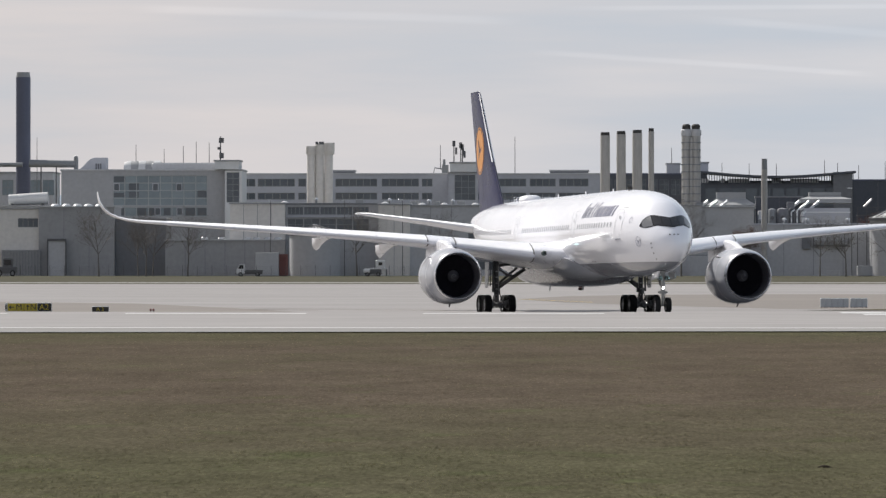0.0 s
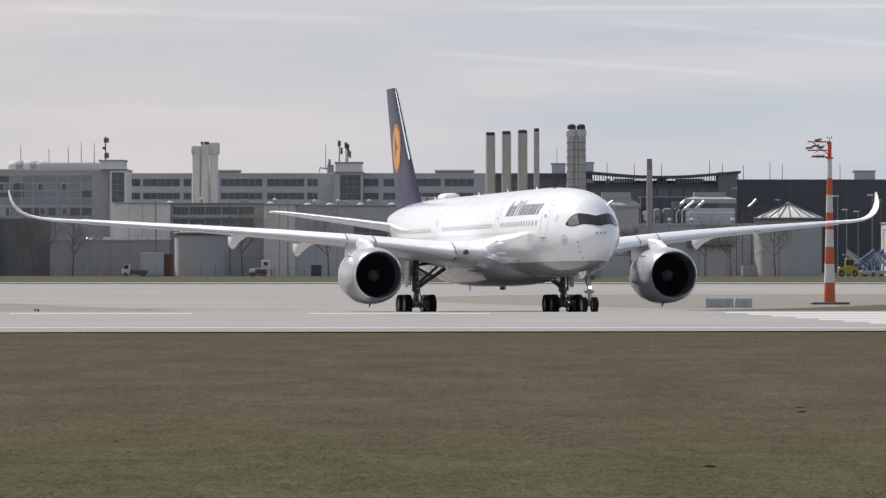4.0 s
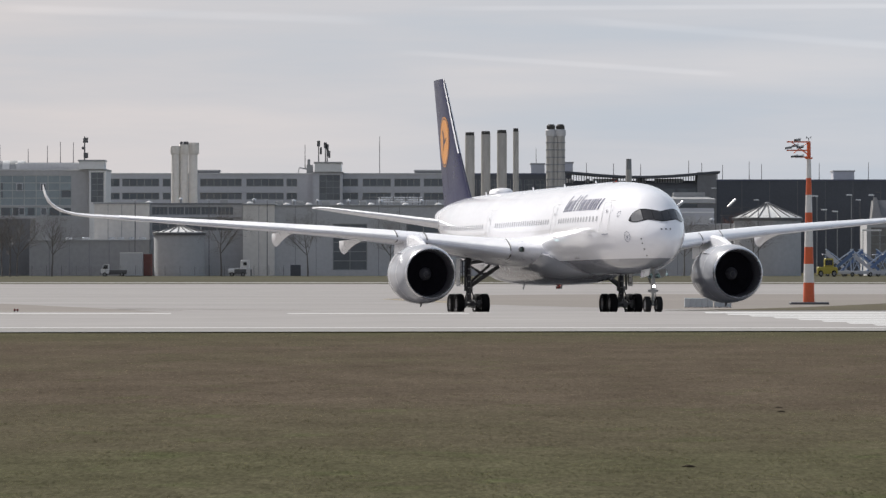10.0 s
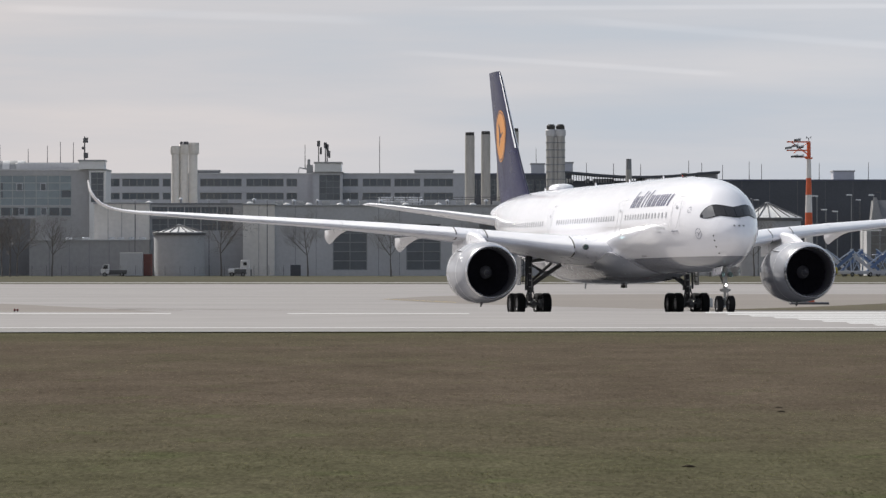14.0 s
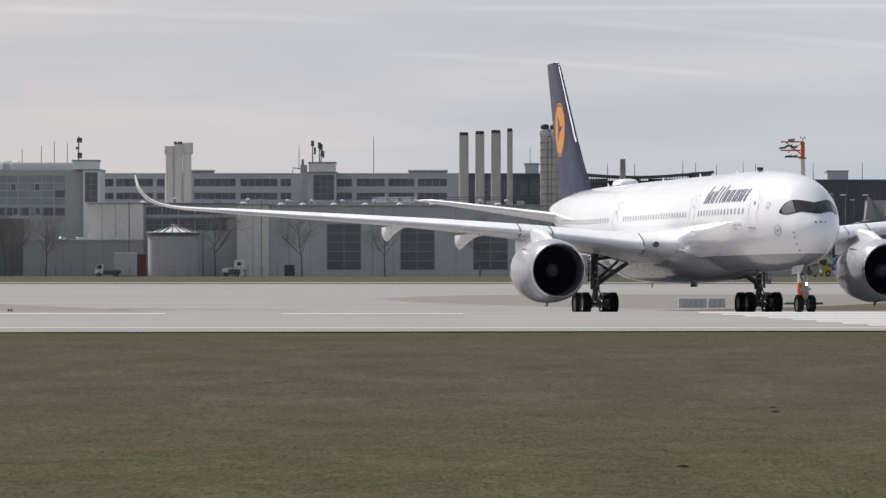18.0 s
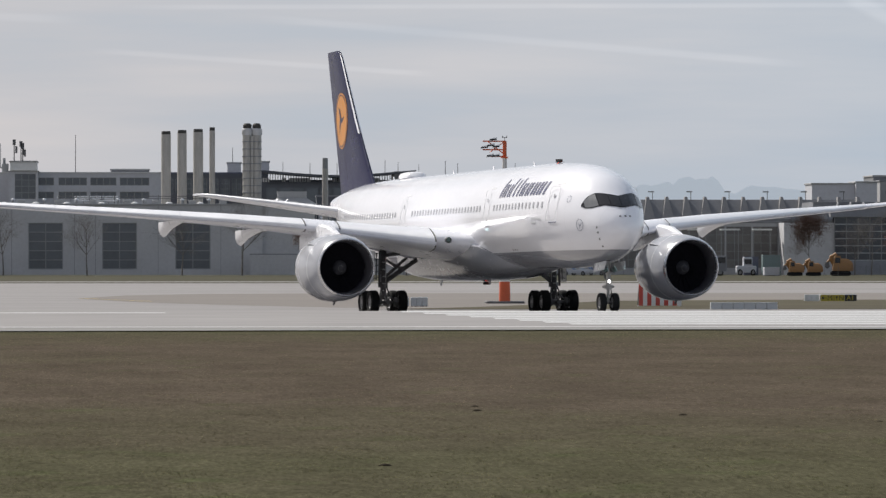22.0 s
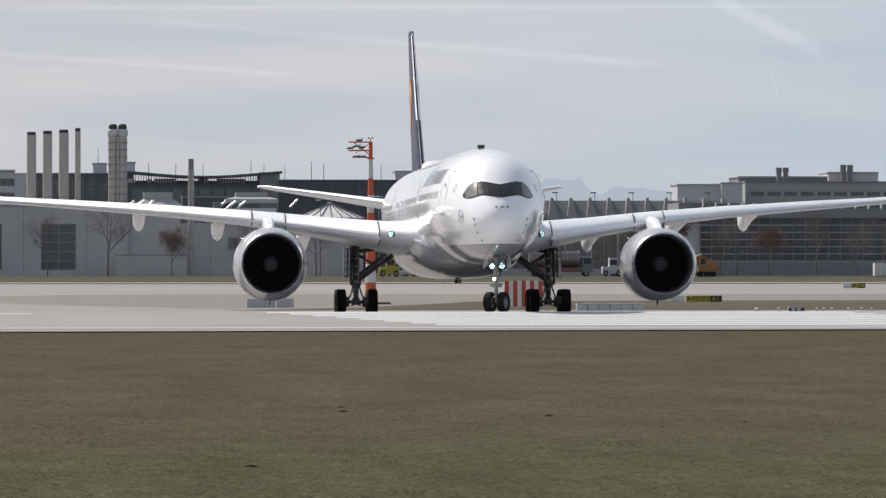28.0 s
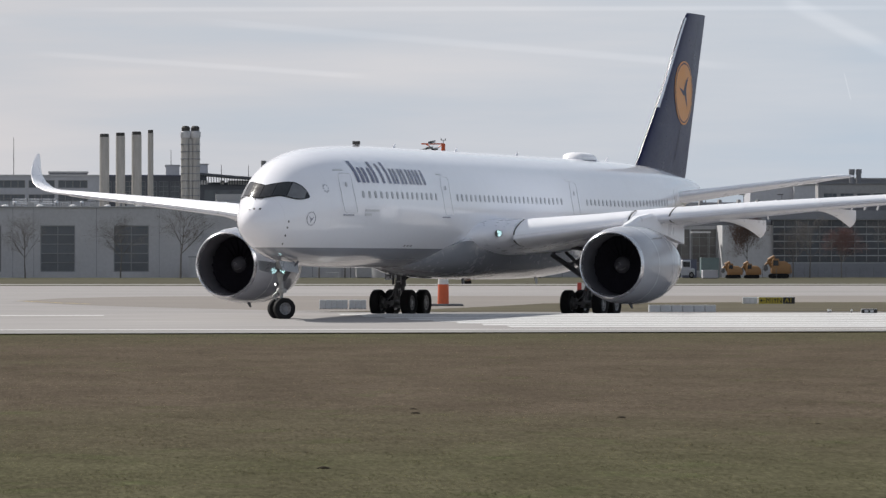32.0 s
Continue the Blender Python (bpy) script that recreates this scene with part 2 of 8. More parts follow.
glow("lamp_lit", (1.0, 0.97, 0.93), 8.0)
glow("lamp_cool", (0.62, 0.95, 1.0), 3.8)
glow("beacon_lit", (1.0, 0.05, 0.03), 7.0)

mat("concrete", (0.274, 0.262, 0.257), 0.9, vary=0.19, scale=0.07, fine=0.9, bump=0.01, stretch=(0.25, 1, 1), spec=0.1)
mat("runway", (0.295, 0.282, 0.276), 0.9, vary=0.15, scale=0.06, fine=0.8, bump=0.01, stretch=(0.2, 1, 1), spec=0.1)
mat("shoulder", (0.25, 0.243, 0.235), 0.9, vary=0.12, scale=0.08, fine=1.0, stretch=(0.2, 1, 1), spec=0.1)
mat("stained", (0.212, 0.193, 0.178), 0.9, vary=0.14, scale=0.07, fine=1.2, stretch=(0.15, 1, 1), spec=0.1)
mat("line_white", (0.50, 0.50, 0.497), 0.7, vary=0.08, scale=0.3, fine=3)
mat("line_yellow", (0.6, 0.45, 0.12), 0.7, vary=0.15, scale=0.3, fine=3)
mat("verge_grass", (0.062, 0.06, 0.042), 0.95, vary=0.25, scale=0.06, fine=0.9, stretch=(0.3, 1, 1), tint=(0.08, 0.075, 0.05), spec=0.05)
mat("island_grass", (0.093, 0.083, 0.058), 0.95, vary=0.25, scale=0.06, fine=0.9, stretch=(0.3, 1, 1), spec=0.05)
mat("board_red", (0.5, 0.07, 0.05), 0.5, vary=0.12, scale=2, fine=12)
mat("board_white", (0.72, 0.72, 0.70), 0.5, vary=0.08, scale=2, fine=12)
mat("mast_orange", (0.58, 0.105, 0.035), 0.5, vary=0.15, scale=1.2, fine=10)
mat("mast_white", (0.66, 0.66, 0.65), 0.5, vary=0.1, scale=1.2, fine=10)
mat("sign_black", (0.02, 0.02, 0.02), 0.5, vary=0.2)
mat("sign_yellow", (0.42, 0.34, 0.03), 0.5, vary=0.1)
mat("sign_grey", (0.55, 0.57, 0.58), 0.5, vary=0.1)
mat("block_concrete", (0.47, 0.49, 0.51), 0.85, vary=0.15, scale=1.5, fine=15, bump=0.01)
mat("facade_light", (0.50, 0.51, 0.55), 0.75, vary=0.10, scale=0.12, fine=1.5)
mat("facade_mid", (0.50, 0.503, 0.517), 0.75, vary=0.12, scale=0.12, fine=1.5)
mat("facade_grey", (0.43, 0.433, 0.447), 0.8, vary=0.12, scale=0.1, fine=1.2)
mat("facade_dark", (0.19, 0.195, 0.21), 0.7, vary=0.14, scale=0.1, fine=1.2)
mat("facade_shed", (0.36, 0.36, 0.367), 0.8, vary=0.14, scale=0.1, fine=1.2)
mat("plinth_grey", (0.24, 0.25, 0.275), 0.8, vary=0.14, scale=0.1, fine=1.2)
mat("facade_warm", (0.72, 0.69, 0.655), 0.8, vary=0.12, scale=0.1, fine=1.2)
mat("navy_metal", (0.078, 0.085, 0.104), 0.5, vary=0.2, scale=0.15, fine=2)
mat("slate_metal", (0.10, 0.11, 0.16), 0.5, 0.0, vary=0.12, scale=0.2, fine=2)
mat("window_glass", (0.108, 0.124, 0.142), 0.12, vary=0.25, scale=0.3, fine=2, random_tone=0.8)
mat("rib_grey", (0.25, 0.245, 0.245), 0.7, vary=0.14, scale=0.2, fine=2)
mat("hall_glass", (0.055, 0.062, 0.074), 0.1, vary=0.3, scale=0.3, fine=2, random_tone=0.8)
mat("wing_glass", (0.17, 0.165, 0.16), 0.2, vary=0.3, scale=0.3, fine=2, random_tone=0.8)
mat("facade_white", (0.72, 0.725, 0.73), 0.6, vary=0.08, scale=0.15, fine=1.5)
mat("teal_glass", (0.24, 0.29, 0.315), 0.08, vary=0.25, scale=0.3, fine=2, random_tone=0.8)
mat("frame_pale", (0.42, 0.44, 0.45), 0.5, 0.1, vary=0.12)
mat("frame_metal", (0.25, 0.26, 0.27), 0.5, 0.3, vary=0.12)
mat("stack_metal", (0.40, 0.385, 0.365), 0.6, 0.0, vary=0.25, scale=1.2, fine=6, stretch=(1, 1, 0.12))
mat("soot", (0.05, 0.048, 0.045), 0.8, vary=0.3)
mat("roof_bright", (0.70, 0.70, 0.69), 0.35, 0.2, vary=0.08, scale=0.5, fine=4)
mat("roof_grey", (0.33, 0.335, 0.34), 0.6, vary=0.12, scale=0.3, fine=3)
mat("duct_metal", (0.62, 0.63, 0.65), 0.3, 0.6, vary=0.1, scale=0.8, fine=6)
mat("bark", (0.14, 0.128, 0.118), 0.9, vary=0.25, scale=1.5, fine=10)
mat("twig", (0.165, 0.15, 0.14), 0.9, vary=0.3, scale=0.5, fine=5)
mat("dry_leaf", (0.125, 0.08, 0.066), 0.9, vary=0.3, scale=0.5, fine=5)
mat("red_leaf", (0.13, 0.065, 0.058), 0.9, vary=0.3, scale=0.5, fine=5)
mat("van_white", (0.68, 0.68, 0.68), 0.35, vary=0.06)
mat("digger_orange", (0.29, 0.155, 0.06), 0.6, vary=0.12)
mat("tug_yellow", (0.40, 0.33, 0.05), 0.5, vary=0.15)
mat("stair_blue", (0.10, 0.16, 0.31), 0.5, vary=0.2)
mat("rail_blue", (0.34, 0.40, 0.50), 0.45, vary=0.12)
mat("tanker_steel", (0.20, 0.19, 0.19), 0.35, 0.5, vary=0.15)
mat("red_paint", (0.2, 0.075, 0.065), 0.5, vary=0.15)
mat("teal_paint", (0.17, 0.23, 0.235), 0.5, vary=0.15)


def ground_material(name="grass", gain=1.0, island=0.0):
    """Mown spring grass: brown dead patches over dull green, in streaks along the runway."""
    m = mat(name, (0.075, 0.068, 0.036), 0.95, vary=0.0, scale=0.1, fine=2.0)
    nt = m.node_tree
    N, L = nt.nodes.new, nt.links.new
    b = nt.nodes["Principled BSDF"]
    b.inputs["Specular IOR Level"].default_value = 0.0
    co = N("ShaderNodeTexCoord")
    geo = N("ShaderNodeSeparateXYZ")
    L(co.outputs["Object"], geo.inputs[0])

    def noise_at(scale, stretch, detail=4.0):
        mp, n = N("ShaderNodeMapping"), N("ShaderNodeTexNoise")
        mp.inputs[3].default_value = stretch
        n.inputs["Scale"].default_value, n.inputs["Detail"].default_value = scale, detail
        n.inputs["Roughness"].default_value = 0.6
        L(co.outputs["Object"], mp.inputs[0])
        L(mp.outputs[0], n.inputs["Vector"])
        return n.outputs[0]

    def ramp(src, stops):
        r = N("ShaderNodeValToRGB")
        el = r.color_ramp.elements
        el[0].position, el[0].color = stops[0][0], (*stops[0][1], 1)
        el[1].position, el[1].color = stops[-1][0], (*stops[-1][1], 1)
        for p, c in stops[1:-1]:
            el.new(p).color = (*c, 1)
        L(src, r.inputs[0])
        return r.outputs[0]

    def blend(fac, a, c, mode="MIX"):
        x = N("ShaderNodeMix")
        x.data_type, x.blend_type = "RGBA", mode
        L(a, x.inputs[6])
        L(c, x.inputs[7])
        if isinstance(fac, float):
            x.inputs[0].default_value = fac
        else:
            L(fac, x.inputs[0])
        return x.outputs[2]

    green = ramp(noise_at(1.0, (0.5, 0.2, 1)), [(0.3, (0.076, 0.072, 0.046)), (0.7, (0.104, 0.098, 0.063))])
    brown = ramp(noise_at(0.8, (0.4, 0.15, 1)), [(0.3, (0.084, 0.069, 0.053)), (0.7, (0.117, 0.096, 0.074))])
    # belts of dead grass lie at certain distances from the runway
    far = N("ShaderNodeMapRange")
    far.inputs[1].default_value, far.inputs[2].default_value = 75.0, 112.0
    L(geo.outputs[1], far.inputs[0])
    edge = N("ShaderNodeMapRange")
    edge.inputs[1].default_value, edge.inputs[2].default_value = 178.0, 212.0
    edge.inputs[3].default_value, edge.inputs[4].default_value = 0.0, 0.95
    L(geo.outputs[1], edge.inputs[0])
    sub = N("ShaderNodeMath")
    sub.operation = "SUBTRACT"
    L(far.outputs[0], sub.inputs[0])
    L(edge.outputs[0], sub.inputs[1])
    jit = N("ShaderNodeMath")
    jit.operation = "MULTIPLY_ADD"
    jit.inputs[1].default_value, jit.inputs[2].default_value = 1.6, -0.8
    L(noise_at(0.09, (0.5, 0.6, 1), 6.0), jit.inputs[0])
    tot = N("ShaderNodeMath")
    tot.operation, tot.use_clamp = "ADD", True
    L(sub.outputs[0], tot.inputs[0])
    L(jit.outputs[0], tot.inputs[1])
    base = blend(tot.outputs[0], green, brown)
    speck = ramp(noise_at(14.0, (1.0, 0.16, 1), 5.0), [(0.3, (0.64, 0.64, 0.64)), (0.72, (1.27, 1.27, 1.27))])
    out = blend(1.0, base, speck, "MULTIPLY")
    # drifts of thin and dense growth a few metres across
    drift = ramp(noise_at(2.6, (1.0, 0.35, 1), 6.0), [(0.3, (0.82, 0.82, 0.82)), (0.5, (0.95, 0.95, 0.95)), (0.72, (1.07, 1.08, 1.06))])
    out = blend(1.0, out, drift, "MULTIPLY")
    lush = ramp(noise_at(0.5, (1.0, 0.6, 1), 4.0), [(0.56, (1.0, 1.0, 1.0)), (0.74, (0.93, 1.07, 0.88))])
    out = blend(1.0, out, lush, "MULTIPLY")
    if island:
        # every tuft has its own tone, from dead straw to fresh green
        geom = N("ShaderNodeNewGeometry")
        tone = ramp(geom.outputs["Random Per Island"], [(0.0, (0.8, 0.79, 0.76)), (0.35, (0.95, 0.97, 0.92)), (0.6, (1.02, 1.0, 0.98)), (0.85, (1.06, 1.12, 0.96)), (1.0, (1.3, 1.22, 1.1))])
        out = blend(1.0, out, tone, "MULTIPLY")
    if gain != 1.0:
        more = N("ShaderNodeVectorMath")
        more.operation = "SCALE"
        more.inputs[3].default_value = gain
        L(out, more.inputs[0])
        out = more.outputs[0]
    L(out, b.inputs["Base Color"])
    if island:
        # thin blades let the sun through
        leaf, both = N("ShaderNodeBsdfTranslucent"), N("ShaderNodeMixShader")
        both.inputs[0].default_value = 0.55
        L(out, leaf.inputs[0])
        L(b.outputs[0], both.inputs[1])
        L(leaf.outputs[0], both.inputs[2])
        L(both.outputs[0], nt.nodes["Material Output"].inputs[0])
    return m


ground_material()
ground_material("grass_blade", 1.7, 1.0)

# ---- mesh tools ----


class Mesh:
    """Gathers plain polygons for one part."""

    def __init__(self):
        self.v, self.f, self.m = [], [], []

    def add(self, verts, faces, slot=0):
        k = len(self.v)
        self.v += [tuple(p) for p in verts]
        self.f += [tuple(i + k for i in q) for q in faces]
        self.m += [slot] * len(faces)
        return self

    def box(self, x0, x1, y0, y1, z0, z1, slot=0):
        v = [(x, y, z) for z in (z0, z1) for y in (y0, y1) for x in (x0, x1)]
        return self.add(v, [(0, 2, 3, 1), (4, 5, 7, 6), (0, 1, 5, 4), (2, 6, 7, 3), (0, 4, 6, 2), (1, 3, 7, 5)], slot)

    def cbox(self, x0, x1, y0, y1, z0, z1, c=0.05, slot=0):
        """A box with chamfered upright edges and top rim."""
        def ring(i, z):
            a, b, d, e = x0 + i, x1 - i, y0 + i, y1 - i
            return [(a + c, d, z), (b - c, d, z), (b, d + c, z), (b, e - c, z), (b - c, e, z), (a + c, e, z), (a, e - c, z), (a, d + c, z)]
        return self.loft([ring(0, z0), ring(0, z1 - c), ring(c, z1)], slot, cap=True)

    def loft(self, rings, slot=0, cap=False, closed=True):
        n = len(rings[0])
        v = [p for r in rings for p in r]
        f = []
        for i in range(len(rings) - 1):
            for j in range(n if closed else n - 1):
                k = (j + 1) % n
                f.append((i * n + j, i * n + k, (i + 1) * n + k, (i + 1) * n + j))
        if cap:
            f += [tuple(range(n))[::-1], tuple(range((len(rings) - 1) * n, len(rings) * n))]
        return self.add(v, f, slot)

    def tube(self, a, b, r0, r1=None, n=8, slot=0, cap=True):
        a, b = Vector(a), Vector(b)
        r1 = r0 if r1 is None else r1
        d = (b - a).normalized()
        u = d.orthogonal().normalized()
        w = d.cross(u)
        rings = [[p + (u * math.cos(t) + w * math.sin(t)) * r for t in (2 * math.pi * i / n for i in range(n))] for p, r in ((a, r0), (b, r1))]
        return self.loft(rings, slot, cap)

    def lathe(self, profile, center=(0, 0, 0), axis="x", n=32, slot=0, cap=False, a0=0.0, slots=None):
        """profile: (along the axis, radius). Returns self."""
        c = Vector(center)
        rings = []
        for s, r in profile:
            ring = []
            for i in range(n):
                t = a0 + 2 * math.pi * i / n
                p, q = r * math.cos(t), r * math.sin(t)
                ring.append(c + Vector((s, p, q) if axis == "x" else (q, s, p) if axis == "y" else (p, q, s)))
            rings.append(ring)
        if slots:
            for i, k in enumerate(slots):
                self.loft(rings[i:i + 2], k)
            return self
        return self.loft(rings, slot, cap)

    def prism(self, poly, y0, y1, slot=0):
        """A polygon in x and z, drawn out along y."""
        return self.loft([[(x, y0, z) for x, z in poly], [(x, y1, z) for x, z in poly]], slot, cap=True)

    def data(self, name, mats, smooth=False):
        me = bpy.data.meshes.new(name)
        me.from_pydata([tuple(p) for p in self.v], [], self.f)
        for k in mats if isinstance(mats, (list, tuple)) else [mats]:
            me.materials.append(MATS[k])
        me.polygons.foreach_set("material_index", self.m)
        bm = bmesh.new()
        bm.from_mesh(me)
        bmesh.ops.recalc_face_normals(bm, faces=bm.faces)
        if smooth:
            for f in bm.faces:
                f.smooth = True
            lim = radians(38 if smooth is True else smooth)
            for e in bm.edges:
                if len(e.link_faces) == 2 and e.calc_face_angle(0) > lim:
                    e.smooth = False
        bm.to_mesh(me)
        bm.free()
        return me


def part(name, m, mats, parent, label="", smooth=False, at=None):
    me = m if isinstance(m, bpy.types.Mesh) else m.data(name, mats, smooth)
    ob = new(name, me)
    ob.parent = parent
    if at is not None:
        ob.matrix_basis = at
    if label:
        ob["label"] = label
    return ob


def thing(name, x, y, z, label, category, group="", kind="", rz=0):
    ob = new(name)
    ob.matrix_basis = pose(x, y, z, 0, 0, rz)
    ob.empty_display_size = 0.5
    return tagged(ob, label, category, group, kind)


def solo(name, m, mats, at, label="", category="", group="", kind="", smooth=False):
    ob = new(name, m.data(name, mats, smooth))
    ob.matrix_basis = at
    return tagged(ob, label, category, group, kind)


# ---- the ground ----
CROWN, FAR_Z = 246.0, -1.03


def ground_z(y):
    """Flat grass, the runway's crown, the taxiway's slope behind it, and the level apron."""
    if y < 216:
        return -0.02
    if y < CROWN:
        return 0.4274 - 0.015 * (CROWN - y)
    return max(0.4274 - 0.01127 * (y - CROWN), FAR_Z) - hollow(y)


def hollow(y):
    """A shallow hollow between the crown and the apron, out of sight behind the crown."""
    return 0.15 * max(0.0, min(1.0, (y - CROWN) / 14.0, (375.3 - y) / 20.0))


def strip_sheet(name, mat_name, x0, x1, y0, y1, lift, label="", kind="structure", category="", edge=None, nx=1):
    """A sheet that follows the ground; edge: a function that bends the near rim."""
    ys = sorted({y0, y1, *[k for k in (216.0, CROWN, 260.0, 355.3, 375.3) if y0 < k < y1]})
    m = Mesh()
    xs = [x0 + (x1 - x0) * i / nx for i in range(nx + 1)]
    rows = [[(x, y, ground_z(y) + lift) for x in xs] for y in ys]
    for a, b in zip(rows, rows[1:]):
        for i in range(nx):
            m.add([a[i], a[i + 1], b[i + 1], b[i]], [(0, 1, 2, 3)])
    ob = new(name, m.data(name, mat_name))
    return tagged(ob, label, category, "", kind)



def build_ground():
    m = Mesh()
    ys = [-60, 60, 120, 180, 216, CROWN, 260, 355.3, 375.3, 700, 1500, 4800]
    xs = [-3000, -400, -120, -40, 40, 120, 400, 3000]
    for y0, y1 in zip(ys, ys[1:]):
        for x0, x1 in zip(xs, xs[1:]):
            m.add([(x0, y0, ground_z(y0)), (x1, y0, ground_z(y0)), (x1, y1, ground_z(y1)), (x0, y1, ground_z(y1))], [(0, 1, 2, 3)])
    tagged(new("ground", m.data("ground", "grass")), "dull green and brown mown grass beside the runway", "ground", "", "structure")
    strip_sheet("runway", "runway", -500, 500, 216.4, 300, 0.03, "pale grey concrete runway with faint joints", category="runway")
    strip_sheet("apron", "concrete", -900, 900, 300, 741, 0.03, "pale concrete taxiway and apron behind the runway", category="apron")
    # the asphalt shoulder's near rim runs at a slight angle to the runway
    m = Mesh()
    m.add([(-60, 205.6, ground_z(205) + 0.034), (60, 217.6, ground_z(217.6) + 0.034), (60, 219.0, ground_z(219) + 0.034), (-60, 219.0, ground_z(219) + 0.034)], [(0, 1, 2, 3)])
    tagged(new("shoulder", m.data("shoulder", "shoulder")), "narrow grey asphalt shoulder of the runway", "pavement", "", "structure")
    strip_sheet("verge", "verge_grass", -900, 900, 745.3, 767.7, 0.035, "dull green grass verge behind the apron", category="grass")
    strip_sheet("verge", "verge_grass", -900, 900, 792.3, 1039, 0.035, "dull green grass strip before the buildings", category="grass")
    strip_sheet("service_road", "concrete", -900, 900, 768, 792, 0.03, "pale service road along the grass verge", category="road")
    strip_sheet("drain_channel", "soot", -900, 900, 741, 745, 0.04, "dark drain channel along the apron edge", category="drain")


def build_markings():
    def flat(name, quad, mat_name, lift, label, category="marking", group=""):
        m = Mesh()
        m.add([(x, y, ground_z(y) + lift) for x, y in quad], [tuple(range(len(quad)))])
        tagged(new(name, m.data(name, mat_name)), label, category, group, "structure")

    flat("edge_line", [(-300, 219.2), (300, 219.2), (300, 219.9), (-300, 219.9)], "line_white", 0.036, "white runway edge line")
    for x0 in (-21.8, -7.5, -36.2, -50.6, -65.0):
        flat("centre_dash", [(x0, 242.3), (x0 + 8.7, 242.3), (x0 + 8.7, 243.4), (x0, 243.4)], "line_white", 0.036, "white dash of the runway centre line", group="centre line dashes")
    for i in range(8):
        y0 = 243.4 - i * 2.95
        x0, x1 = 12.6 + i * 0.92, 41.2 + i * 0.6
        flat("threshold_bar", [(x0, y0), (x1, y0), (x1, y0 + 2.25), (x0, y0 + 2.25)], "line_white", 0.036, "white painted threshold bar on the runway", group="threshold bars")
    # grass island right of the entry, with a worn, darker lead-in round it
    def island(name, pts, mat_name, lift, label, category):
        m = Mesh()
        m.add([(x, y, ground_z(y) + lift) for x, y in pts], [tuple(range(len(pts)))])
        tagged(new(name, m.data(name, mat_name)), label, category, "", "structure")

    arc = [(16 + 26 * t, 386 + 70 * t ** 1.6) for t in [i / 10 for i in range(11)]]
    island("grass_island", [(x, y) for x, y in arc] + [(60, 466), (300, 470), (300, 386.5), (16, 386)], "island_grass", 0.06, "brown grass island between runway and taxiway", "grass")
    far_edge = [(-1.5, 520), (7.0, 541), (21.5, 549), (44.0, 549), (120, 549)]
    near_edge = [(300, 384), (34, 387), (15.6, 399), (5.6, 426), (-1.2, 451)]
    island("worn_pavement", [(-6.0, 486)] + near_edge[::-1] + far_edge[::-1], "stained", 0.037, "brown stained pavement on the taxiway bend", "pavement")
    island("worn_pavement", [(-56, 462), (-38.6, 441), (-28.8, 407), (-20.1, 372), (-19.8, 366), (-44, 366), (-56, 400)], "stained", 0.036, "brown stained wedge of the taxiway bend", "pavement")
    m = Mesh()
    pts = [(-5.9 + 7 * t, 486 - 34 * t) for t in [i / 16 for i in range(17)]]
    for a, b in zip(pts, pts[1:]):
        m.add([(a[0], a[1], FAR_Z + 0.05), (b[0], b[1], FAR_Z + 0.05), (b[0], b[1] + 1.4, FAR_Z + 0.05), (a[0], a[1] + 1.4, FAR_Z + 0.05)], [(0, 1, 2, 3)])
    tagged(new("taxi_line", m.data("taxi_line", "line_yellow")), "faded yellow taxiway edge line", "marking", "", "structure")
    # darker joints and rubber on the left-hand bend
    for k, (x0, y0, x1, y1, w) in enumerate(((-62, 470, -20, 386, 2.2), (-48, 452, -10, 384, 1.2), (-70, 425, -24, 392, 1.6))):
        m = Mesh()
        n = 12
        for i in range(n):
            t, u = i / n, (i + 1) / n
            a = (x0 + (x1 - x0) * t, y0 + (y1 - y0) * t ** 0.6)
            b = (x0 + (x1 - x0) * u, y0 + (y1 - y0) * u ** 0.6)
            m.add([(a[0], a[1], FAR_Z + 0.04), (b[0], b[1], FAR_Z + 0.04), (b[0], b[1] + w, FAR_Z + 0.04), (a[0], a[1] + w, FAR_Z + 0.04)], [(0, 1, 2, 3)])
        tagged(new("pavement_joint", m.data("pavement_joint", "stained")), "dark curved joint in the taxiway concrete", "joint", "pavement joints", "structure")


